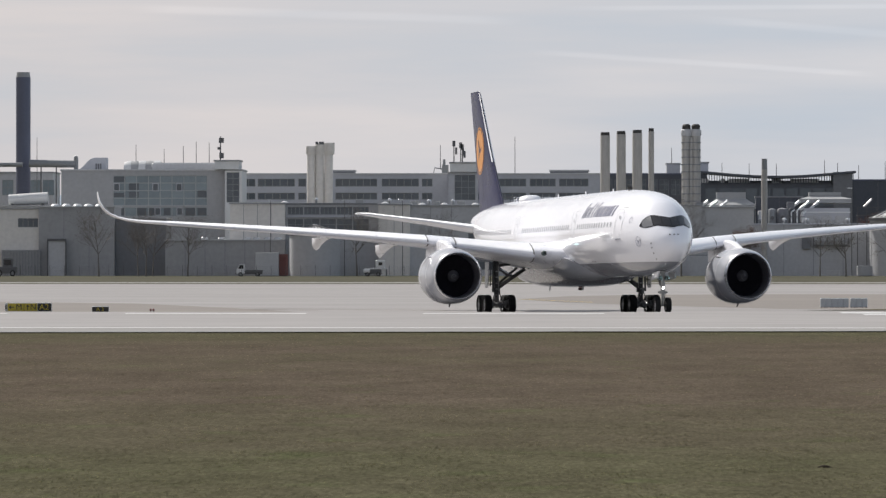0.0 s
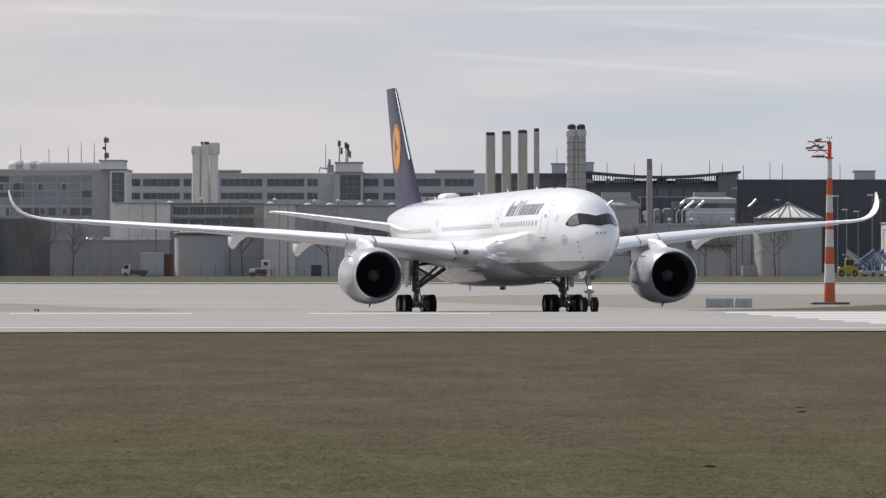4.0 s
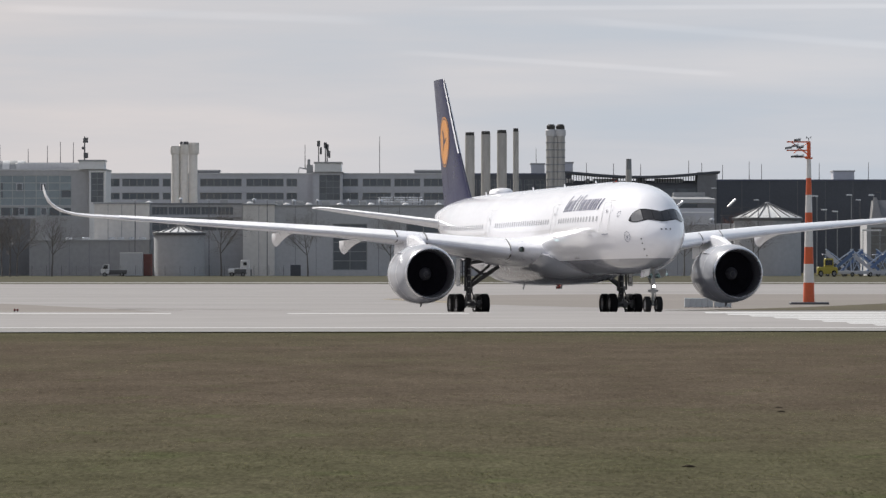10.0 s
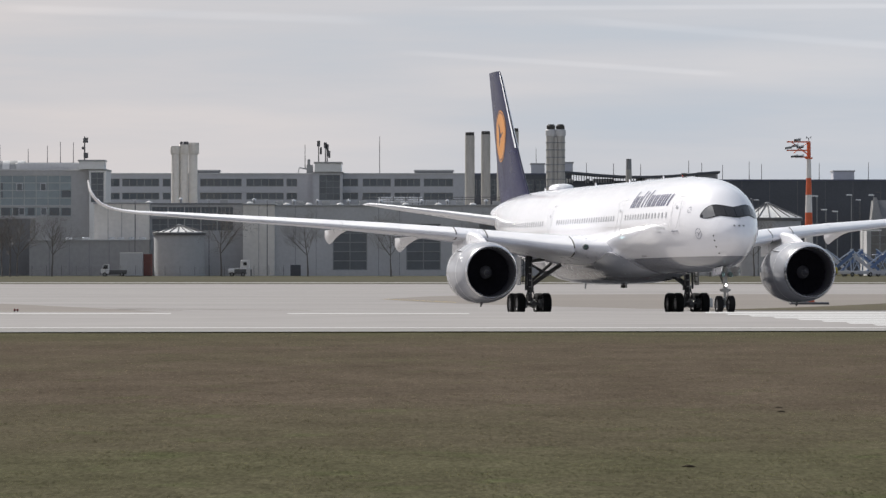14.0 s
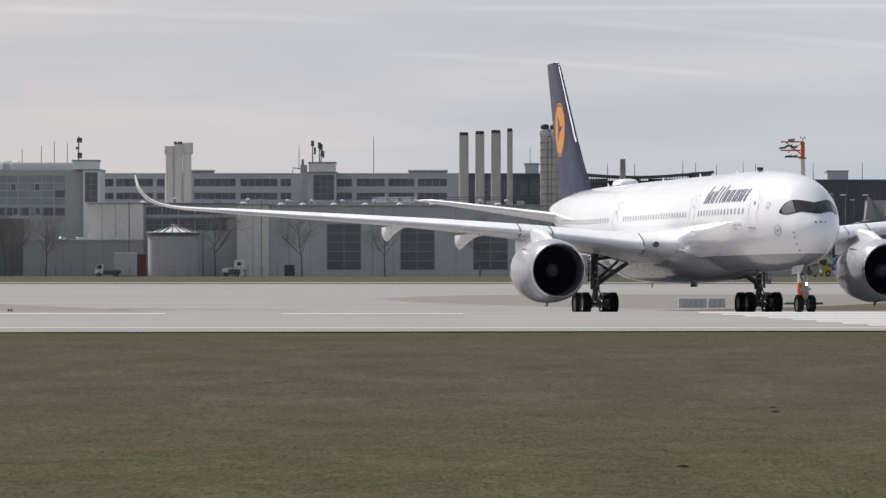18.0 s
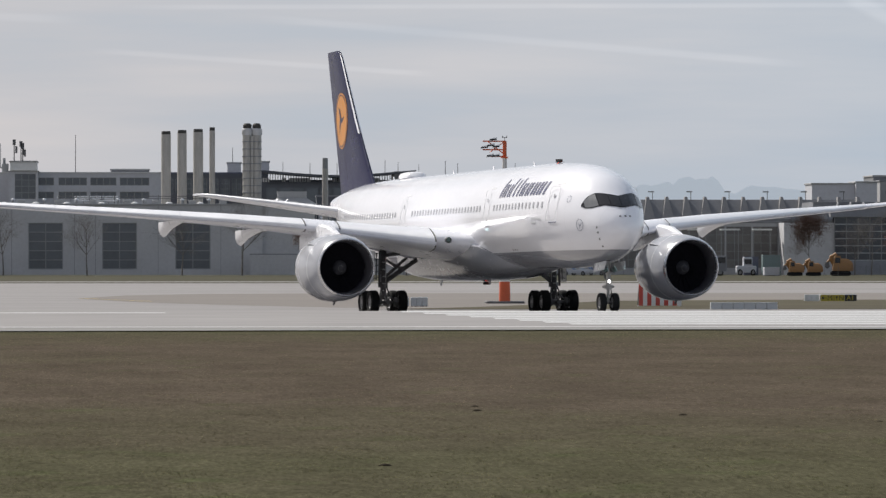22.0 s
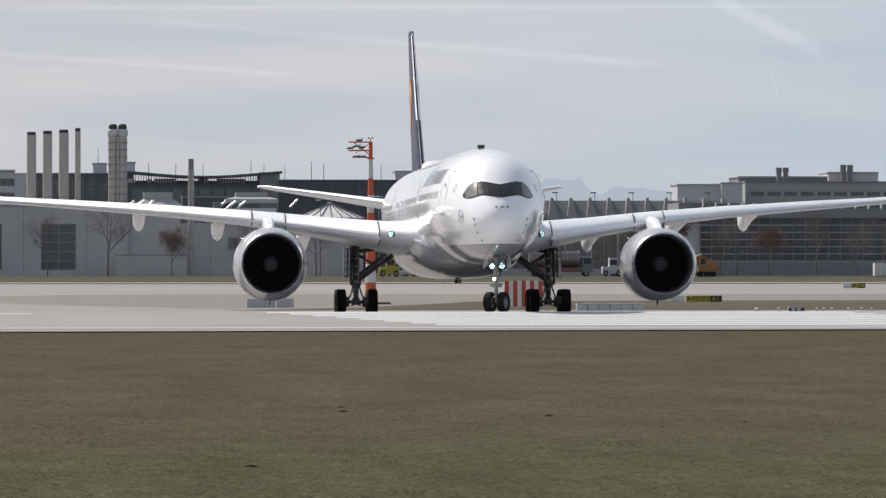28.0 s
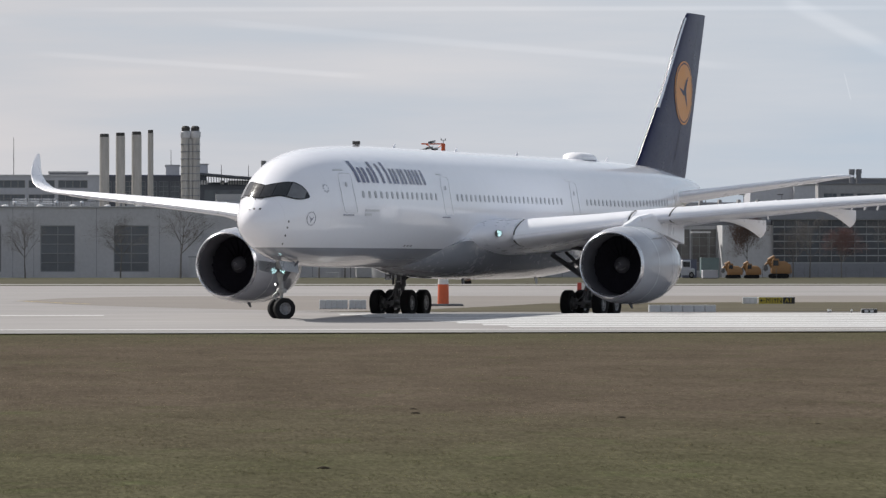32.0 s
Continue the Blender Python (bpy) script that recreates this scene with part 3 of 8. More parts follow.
def build_grass():
    """Short spring grass between the camera and the runway, thinning with distance."""
    rng = np.random.default_rng(11)
    n = 110000
    y = 1.0 / rng.uniform(1 / 215.5, 1 / 62.0, n)
    x = rng.uniform(-0.125, 0.19, n) * y
    keep = y < 211.2 + 0.1 * x
    x, y = x[keep], y[keep]
    n = len(x)
    clump = np.sin(x * 1.7 + 3 * np.sin(y * 0.31)) * np.sin(y * 0.9 + 2 * np.sin(x * 0.6))
    h = rng.uniform(0.010, 0.025, n) * (1.0 + 0.35 * clump) * (1 + (y / 215.0) * 0.4)
    a = rng.uniform(0, math.pi, n)
    w = rng.uniform(0.006, 0.014, n) * (1 + y / 90.0)
    lean = rng.normal(0, 1.3, (2, n)) * h
    z = np.full(n, -0.03)
    dx, dy = np.cos(a) * w, np.sin(a) * w
    v = np.empty((n, 5, 3), np.float32)
    v[:, 0] = np.stack([x - dx, y - dy, z], 1)
    v[:, 1] = np.stack([x + dx, y + dy, z], 1)
    v[:, 2] = np.stack([x + lean[0], y + lean[1], z + h], 1)
    v[:, 3] = np.stack([x + dx * 2.6, y - dy * 1.5, z], 1)
    v[:, 4] = np.stack([x - lean[1] * 1.4, y + lean[0], z + h * 0.7], 1)
    f = (np.arange(n)[:, None] * 5 + np.array([0, 1, 2, 1, 3, 4])).reshape(-1)
    me = bpy.data.meshes.new("grass_blades")
    me.vertices.add(n * 5)
    me.vertices.foreach_set("co", v.reshape(-1))
    me.loops.add(n * 6)
    me.loops.foreach_set("vertex_index", f.astype(np.int32))
    me.polygons.add(n * 2)
    me.polygons.foreach_set("loop_start", np.arange(0, n * 6, 3, dtype=np.int32))
    me.polygons.foreach_set("loop_total", np.full(n * 2, 3, dtype=np.int32))
    me.update(calc_edges=True)
    me.materials.append(MATS["grass_blade"])
    tagged(new("grass_blades", me), "short dull green and straw-brown grass blades", "grass", "", "stuff")


build_ground()
build_markings()
build_grass()

# ---- the airliner ----
NOSE_X = 32.2
# along from the nose, centre height, half width, top, bottom
HULL = [(0.0, 4.45, 0.04, 4.49, 4.41), (0.12, 4.45, 0.40, 4.82, 4.08), (0.35, 4.47, 0.70, 5.12, 3.80), (0.7, 4.52, 0.98, 5.46, 3.55), (1.2, 4.62, 1.26, 5.90, 3.30),
        (1.8, 4.74, 1.50, 6.36, 3.08), (2.5, 4.88, 1.73, 6.88, 2.89), (3.3, 5.0, 1.98, 7.33, 2.74), (4.2, 5.11, 2.22, 7.62, 2.62), (5.2, 5.2, 2.43, 7.85, 2.53),
        (6.5, 5.28, 2.65, 8.03, 2.45), (8.0, 5.34, 2.82, 8.14, 2.41), (10.0, 5.37, 2.94, 8.24, 2.39), (13.0, 5.38, 2.98, 8.32, 2.39), (43.0, 5.38, 2.98, 8.32, 2.39),
        (46.0, 5.45, 2.95, 8.32, 2.55), (49.0, 5.6, 2.84, 8.30, 2.98), (52.0, 5.85, 2.62, 8.25, 3.55), (55.0, 6.15, 2.28, 8.17, 4.2), (58.0, 6.47, 1.84, 8.01, 4.9),
        (61.0, 6.75, 1.30, 7.76, 5.65), (63.5, 6.93, 0.82, 7.55, 6.25), (65.2, 7.0, 0.42, 7.35, 6.7), (65.5, 7.01, 0.3, 7.29, 6.78)]


def hull_at(s):
    """Centre height, half width, top and bottom at a distance behind the nose, smoothly."""
    s = min(max(s, 0.0), 65.5)
    if s < 0.7:
        k = math.sqrt(max(s, 1e-4) / 0.7)
        zc = 4.45 + 0.07 * s / 0.7
        return [zc, 0.98 * k, zc + 0.94 * k, zc - 0.97 * k]
    for i in range(len(HULL) - 1):
        a, b = HULL[i], HULL[i + 1]
        if s <= b[0]:
            t = (s - a[0]) / (b[0] - a[0])
            p, q = HULL[max(i - 1, 0)], HULL[min(i + 2, len(HULL) - 1)]
            out = []
            for k in range(1, 5):
                d = b[0] - a[0]
                m0 = (b[k] - p[k]) / max(b[0] - p[0], 1e-6) * d if i else (b[k] - a[k])
                m1 = (q[k] - a[k]) / max(q[0] - a[0], 1e-6) * d
                h = (2 * t ** 3 - 3 * t * t + 1) * a[k] + (t ** 3 - 2 * t * t + t) * m0 + (3 * t * t - 2 * t ** 3) * b[k] + (t ** 3 - t * t) * m1
                out.append(h)
            if s > 13 and s < 43:
                out = list(a[1:])
            return out
    return list(HULL[-1][1:])


def hull_point(s, ang, out=0.0):
    """A point of the skin; ang in radians from port, up positive."""
    zc, w, top, bot = hull_at(s)
    c, si = math.cos(ang), math.sin(ang)
    h = (top - zc) if si >= 0 else (zc - bot)
    p = Vector((NOSE_X - s, w * c, zc + h * si))
    if out:
        n = Vector((0, c / w, si / h)).normalized()
        p += n * out
    return p


def skin_s(y, z):
    """Distance behind the nose at which the skin, seen from ahead, passes through (y, z)."""
    lo, hi = 0.0, 14.0
    for _ in range(40):
        s = (lo + hi) / 2
        zc, w, top, bot = hull_at(s)
        h = (top - zc) if z >= zc else (zc - bot)
        if (y / w) ** 2 + ((z - zc) / max(h, 1e-4)) ** 2 < 1:
            hi = s
        else:
            lo = s
    return hi


def curve_at(pts, u):
    for (a, p), (b, q) in zip(pts, pts[1:]):
        if u <= b:
            t = (u - a) / (b - a)
            return p + (q - p) * t
    return pts[-1][1]


def front_patch(rows, out=0.02):
    """A skin patch from rows of (y, z) seen from ahead."""
    m = Mesh()
    grid = []
    for row in rows:
        line = []
        for y, z in row:
            s = skin_s(y, z)
            zc, w, top, bot = hull_at(s)
            n = Vector((0.7, y / w, (z - zc) / max(top - zc, 0.1) if z > zc else (z - zc) / max(zc - bot, 0.1))).normalized()
            line.append(Vector((NOSE_X - s, y, z)) + n * out)
        grid.append(line)
    return m.loft(grid, closed=False)


def side_point(s, z, side, out=0.0):
    zc, w, top, bot = hull_at(s)
    h = (top - zc) if z >= zc else (zc - bot)
    a = math.asin(max(-1, min(1, (z - zc) / h)))
    p = hull_point(s, a, out)
    return Vector((p.x, p.y * side, p.z))


def side_normal(s, z, side):
    zc, w, top, bot = hull_at(s)
    h = (top - zc) if z >= zc else (zc - bot)
    a = math.asin(max(-1, min(1, (z - zc) / h)))
    d0, d1 = side_point(s - 0.3, z, side), side_point(s + 0.3, z, side)
    t = (d1 - d0).normalized()
    n = Vector((0, side * math.cos(a) / w, math.sin(a) / h))
    n = (n - t * n.dot(t)).normalized()
    return n, t


def on_skin(s, z, side, out=0.0, turn=0.0):
    """The pose of a flat piece that lies on the skin: its x runs aft on port and forward on starboard, z outward."""
    n, t = side_normal(s, z, side)
    p = side_point(s, z, side, 0) + n * out
    x = t if side > 0 else -t
    y = n.cross(x)
    m = Matrix((x, y, n)).transposed().to_4x4()
    m.translation = p
    return m @ pose(0, 0, 0, 0, 0, turn)


def plate(poly, thick=0.012):
    """A thin plate in x and y, raised along z."""
    return Mesh().loft([[(x, y, 0) for x, y in poly], [(x, y, thick) for x, y in poly]], cap=True)


def rounded(w, h, r, n=4):
    pts = []
    for cx, cy, a0 in ((w / 2 - r, h / 2 - r, 0), (-w / 2 + r, h / 2 - r, 90), (-w / 2 + r, -h / 2 + r, 180), (w / 2 - r, -h / 2 + r, 270)):
        for i in range(n + 1):
            a = radians(a0 + 90 * i / n)
            pts.append((cx + r * math.cos(a), cy + r * math.sin(a)))
    return pts


def outline(w, h, r, line, thick=0.01):
    """A rounded frame of a given line width."""
    a, b = rounded(w, h, r), rounded(w - 2 * line, h - 2 * line, max(r - line, 0.01))
    m = Mesh()
    n = len(a)
    ra, rb = [(x, y, thick) for x, y in a], [(x, y, thick) for x, y in b]
    return m.loft([[(x, y, 0) for x, y in a], ra, rb, [(x, y, 0) for x, y in b]])


AIRFOIL_U = [0.0, 0.003, 0.012, 0.028, 0.05, 0.082, 0.12, 0.18, 0.25, 0.33, 0.42, 0.52, 0.62, 0.82, 1.0]


def thick_at(u):
    return 5 * (0.2969 * math.sqrt(u) - 0.126 * u - 0.3516 * u * u + 0.2843 * u ** 3 - 0.1030 * u ** 4)


def foil_ring(le, chord, tc, cant=0.0, twist=0.0, us=None, camber=0.015, out=0.0):
    """An airfoil: le is its leading edge, chord runs aft. cant: turn of the section about x."""
    up, lo = [], []
    ct, st = math.cos(radians(cant)), math.sin(radians(cant))
    tw = radians(twist)
    for u in us or AIRFOIL_U:
        th = thick_at(u) * tc * chord
        mid = camber * chord * 4 * u * (1 - u)
        for lst, sg in ((up, 1), (lo, -1)):
            dz = mid + sg * (th + out)
            dx = -u * chord + out * max(1 - u / 0.05, 0.0)
            x = dx * math.cos(tw)
            z = dz + dx * math.sin(tw)
            lst.append((le[0] + x, le[1] - z * st, le[2] + z * ct))
    return up + lo[:0:-1]


# spanwise: y, leading edge x, chord, leading edge height, thickness, cant, twist
WING = [(0.0, 13.2, 17.2, 3.85, 0.135, 0, 2.6), (2.9, 11.0, 14.2, 3.98, 0.13, 0, 2.6), (4.0, 10.05, 12.9, 4.08, 0.125, 0, 2.5), (7.0, 7.75, 10.3, 4.5, 0.115, 0, 2.0), (10.4, 5.25, 8.1, 4.98, 0.11, 0, 1.5),
        (15.0, 1.95, 6.9, 5.44, 0.10, 0, 0.8), (20.0, -1.6, 5.5, 5.86, 0.095, 0, 0.4), (25.0, -5.15, 4.1, 6.25, 0.09, 0, 0.3), (28.3, -7.5, 3.15, 6.50, 0.09, 2, 0.3),
        (29.6, -8.5, 2.75, 6.60, 0.09, 8, 0), (30.5, -9.25, 2.4, 6.73, 0.085, 17, 0), (31.2, -9.9, 2.1, 6.93, 0.08, 32, 0), (31.75, -10.5, 1.8, 7.24, 0.08, 50, 0), (32.1, -11.0, 1.5, 7.63, 0.08, 66, 0),
        (32.3, -11.5, 1.2, 8.06, 0.08, 78, 0), (32.38, -12.0, 0.85, 8.5, 0.08, 84, 0), (32.4, -12.4, 0.4, 8.84, 0.08, 86, 0)]


def wing_row(y):
    for a, b in zip(WING, WING[1:]):
        if y <= b[0]:
            t = (y - a[0]) / (b[0] - a[0])
            return [p + (q - p) * t for p, q in zip(a, b)]
    return list(WING[-1])


def mirror_y(p, side):
    return (p[0], p[1] * side, p[2])


def wing_ring(y, side, us=None, out=0.0):
    """A section of the wing; outboard of the root its nose is lowered with the slats."""
    r = wing_row(y)
    us = us or AIRFOIL_U
    drop = 0.016 * r[2] * min(max((28.3 - y) / 1.0, 0.0), 1.0) if y > 4.55 else 0.0
    ring = foil_ring((r[1], r[0], r[3]), r[2], r[4], r[5], r[6], us, 0.012, out)
    return [mirror_y((p[0], p[1], p[2] - drop * max(1 - u / 0.13, 0.0)), side) for p, u in zip(ring, us + us[:0:-1])]


SLAT_U = [0.0, 0.003, 0.012, 0.028, 0.05, 0.082, 0.12]


def build_wing(plane, side):
    rows = sorted({r[0] for r in WING if r[0] >= 1.5} | {1.5, 4.54, 4.56, 5.5, 8.5, 12.5, 17.5, 22.5})
    wing = part("wing", Mesh().loft([wing_ring(y, side) for y in rows if y <= 28.3], cap=True), "wing_paint", plane, "light grey swept wing", smooth=True)
    tips = [28.3, 28.9, 29.6, 30.1, 30.5, 30.9, 31.2, 31.5, 31.75, 31.95, 32.1, 32.2, 32.3, 32.34, 32.38, 32.4]
    part("winglet", Mesh().loft([wing_ring(y, side) for y in tips], cap=True), "white_paint", wing, "white upswept curved wing tip", smooth=True)
    for a, b in ((4.6, 9.35), (11.2, 14.385), (14.4, 17.635), (17.65, 20.935), (20.95, 24.235), (24.25, 27.9)):
        ys = sorted({a, b, *[r[0] for r in WING if a < r[0] < b], *[v for v in (8.5, 12.5, 17.5, 22.5) if a < v < b]})
        part("slat", Mesh().loft([wing_ring(y, side, SLAT_U, 0.045) for y in ys], closed=False), "slat_metal", wing, "bright metal leading edge slat", smooth=True)
    for y in (4.57, 9.4, 11.15):
        part("slat_gap", Mesh().loft([wing_ring(y, side, SLAT_U, 0.055), wing_ring(y + 0.06, side, SLAT_U, 0.055)], closed=False), "soot", wing, "dark gap at a slat end")
    # flaps and aileron: trailing panels with a gap
    for name, a, b in (("flap", 3.2, 9.8), ("flap", 10.0, 19.6), ("aileron", 19.9, 26.8)):
        rings = []
        for i in range(6):
            y = a + (b - a) * i / 5
            r = wing_row(y)
            c = r[2]
            tw = radians(r[6])
            u0, u1 = 0.80, 1.015
            x0, x1 = r[1] - c * u0, r[1] - c * u1
            z0 = r[3] - c * u0 * math.sin(tw)
            z1 = r[3] - c * u1 * math.sin(tw)
            th = max(thick_at(u0) * r[4] * c, 0.05)
            rings.append([(x0, y * side, z0 + th + 0.02), (x1, y * side, z1 + 0.02), (x1, y * side, z1 - 0.02), (x0, y * side, z0 - th - 0.02)])
        part(name, Mesh().loft(rings, cap=True), "wing_paint", wing)
    # fairings of the flap tracks: keel-shaped, deepest at their cut-off tails
    for y, xa, za, xb, zb, ztail in ((8.0, 2.0, 4.05, -5.4, 3.25, 4.30), (12.75, 1.4, 4.66, -5.5, 3.90, 4.87), (17.1, -0.9, 5.2, -7.3, 4.45, 5.40)):
        rings = []
        for i in range(11):
            t = i / 10
            x = xa + (xb - xa) * t
            low = za + 0.1 + (zb - za - 0.05) * t ** 2.3
            high = za + 0.3 + (ztail - za - 0.3) * t
            w = 0.33 * max(min(1.0, t * 2.2) ** 0.6, 0.05)
            mid = low + (high - low) * 0.45
            rings.append([(x, (y + dy * w) * side, z) for dy, z in ((-1.0, high), (1.0, high), (0.96, mid), (0.6, low + (mid - low) * 0.35), (0.0, low), (-0.6, low + (mid - low) * 0.35), (-0.96, mid))])
        part("flap_fairing", Mesh().loft(rings, cap=True), "white_paint", wing, "white keel-shaped flap track fairing", smooth=True)
    # landing light in the wing root; its added louvres face a little to port
    lx = wing_row(4.0)
    lamp_unit(wing, "landing_light", (lx[1] + 0.2, 4.0 * side, lx[3] + 0.03), 0.165, 8.0, "round landing light in the wing root")


def lamp_unit(parent, name, at, r, yaw, label):
    """A lamp drum with a lit lens; added upright louvres limit its angle of view. yaw turns it to port."""
    m = pose(*at, 0, 0, yaw)
    lamp = part(name, Mesh().lathe([(-0.2, 0.01), (-0.2, r * 1.05), (-0.02, r * 1.1), (0.01, r * 1.1), (0.01, r), (-0.16, r)], n=18), "gear_steel", parent, label, smooth=True, at=m)
    part("lens", Mesh().lathe([(-0.15, 0.01), (-0.15, r * 0.99)], n=18), "lamp_cool", lamp, "lit cool white lens")
    n = int(2 * r / 0.045)
    # thin blades added only to block the lens from oblique views
    for i in range(1, n):
        y = -r + 2 * r * i / n
        h = math.sqrt(max(r * r - y * y, 0.0004))
        part("louvre", Mesh().box(-0.147, 0.0, y - 0.002, y + 0.002, -h, h), "soot", lamp)


def build_engine(plane, side):
    c = (0, 10.36 * side, 2.53)
    eng = part("nacelle", Mesh().lathe([(11.28, 1.70), (11.05, 1.775), (10.5, 1.865), (9.6, 1.94), (8.4, 1.975), (7.3, 1.94), (6.3, 1.82), (5.1, 1.56), (5.05, 1.50), (6.0, 1.40), (7.2, 1.42)], c, n=56),
               "nacelle_paint", plane, "light grey turbofan nacelle under the wing", smooth=True)
    part("intake_lip", Mesh().lathe([(11.28, 1.702), (11.42, 1.655), (11.47, 1.61), (11.43, 1.565), (11.25, 1.515)], c, n=56), "lip_metal", eng, "polished metal intake lip", smooth=True)
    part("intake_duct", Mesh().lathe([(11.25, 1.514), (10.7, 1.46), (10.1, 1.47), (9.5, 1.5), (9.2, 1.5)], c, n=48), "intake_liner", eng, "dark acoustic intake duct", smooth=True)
    # dark disc added behind the blades for the shade in their gaps
    part("shade_disc", Mesh().lathe([(9.25, 0.02), (9.25, 1.5)], c, n=32), "fan_blade", eng)
    for i in range(22):
        a = 2 * math.pi * i / 22
        rows = []
        for k in range(5):
            r = 0.42 + (1.46 - 0.42) * k / 4
            sw = 0.14 * (k / 4) ** 2
            half = 0.15 + 0.02 * k
            pitch = radians(25 + 35 * k / 4)
            line = []
            for sgn in (-1, 1):
                da = sgn * half * math.sin(pitch) / r * 1.2 + sw
                line.append((9.72 - sgn * half * math.cos(pitch) * 0.8, c[1] + r * math.cos(a + da), c[2] + r * math.sin(a + da)))
            rows.append(line)
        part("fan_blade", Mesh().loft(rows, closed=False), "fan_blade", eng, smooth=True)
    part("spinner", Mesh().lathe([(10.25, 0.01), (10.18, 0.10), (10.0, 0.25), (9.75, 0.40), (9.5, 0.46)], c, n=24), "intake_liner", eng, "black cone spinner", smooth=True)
    swirl = Mesh()
    for i in range(14):
        a0, a1 = 0.42 * i, 0.42 * (i + 1)
        r0, r1 = 0.05 + 0.016 * i, 0.05 + 0.016 * (i + 1)
        def pt(a, r):
            x = 10.25 - 0.2 * (r / 0.25) ** 1.3 * 1.25 + 0.02
            return (x, c[1] + r * math.cos(a), c[2] + r * math.sin(a))
        swirl.add([pt(a0, r0), pt(a1, r1), pt(a1, r1 + 0.025), pt(a0, r0 + 0.025)], [(0, 1, 2, 3)])
    part("spinner_mark", swirl, "spiral_grey", eng, "white spiral on the spinner")
    part("core_cowl", Mesh().lathe([(6.9, 1.2), (5.6, 1.12), (4.6, 0.9), (3.7, 0.62), (3.68, 0.55), (4.4, 0.5)], c, n=32), "belly_grey", eng, smooth=True)
    part("exhaust_plug", Mesh().lathe([(4.4, 0.45), (3.6, 0.38), (2.7, 0.05)], c, n=20), "hot_metal", eng, smooth=True)
    # pylon between cowl and wing
    y = c[1]
    prof = [(9.9, 4.42, 0.06), (9.0, 4.62, 0.2), (7.6, 4.95, 0.27), (5.6, 5.12, 0.28), (3.2, 4.75, 0.27), (0.2, 4.5, 0.1)]
    rings = []
    for x, top, w in prof:
        low = 4.3 if x > 6 else 4.3 - (6 - x) * 0.12
        rings.append([(x, y - w, low), (x, y - w, top - 0.12), (x, y - w * 0.5, top), (x, y + w * 0.5, top), (x, y + w, top - 0.12), (x, y + w, low)])
    part("pylon", Mesh().loft(rings, cap=True), "white_paint", eng, "white engine pylon", smooth=True)
    # strakes on the cowl
    for sg in (-1, 1):
        a = radians(90 + sg * 48)
        pts = []
        for x, r in ((9.9, 1.9), (8.3, 2.14), (7.9, 1.94)):
            pts.append((x, c[1] + r * math.cos(a), c[2] + r * math.sin(a)))
        off = Vector((0, -math.sin(a), math.cos(a))) * 0.02
        m = Mesh().loft([[Vector(p) - off for p in pts], [Vector(p) + off for p in pts]], cap=True)
        part("strake", m, "nacelle_paint", eng)
    part("cowl_joint", Mesh().lathe([(9.62, 1.943), (9.58, 1.945)], c, n=48), "seam_grey", eng)
    part("cowl_joint", Mesh().lathe([(7.5, 1.955), (7.46, 1.953)], c, n=48), "seam_grey", eng)
    part("drain_mast", Mesh().prism([(8.3, 0.63), (8.7, 0.63), (8.25, 0.36), (8.1, 0.36)], y - 0.03, y + 0.03), "gear_steel", eng)


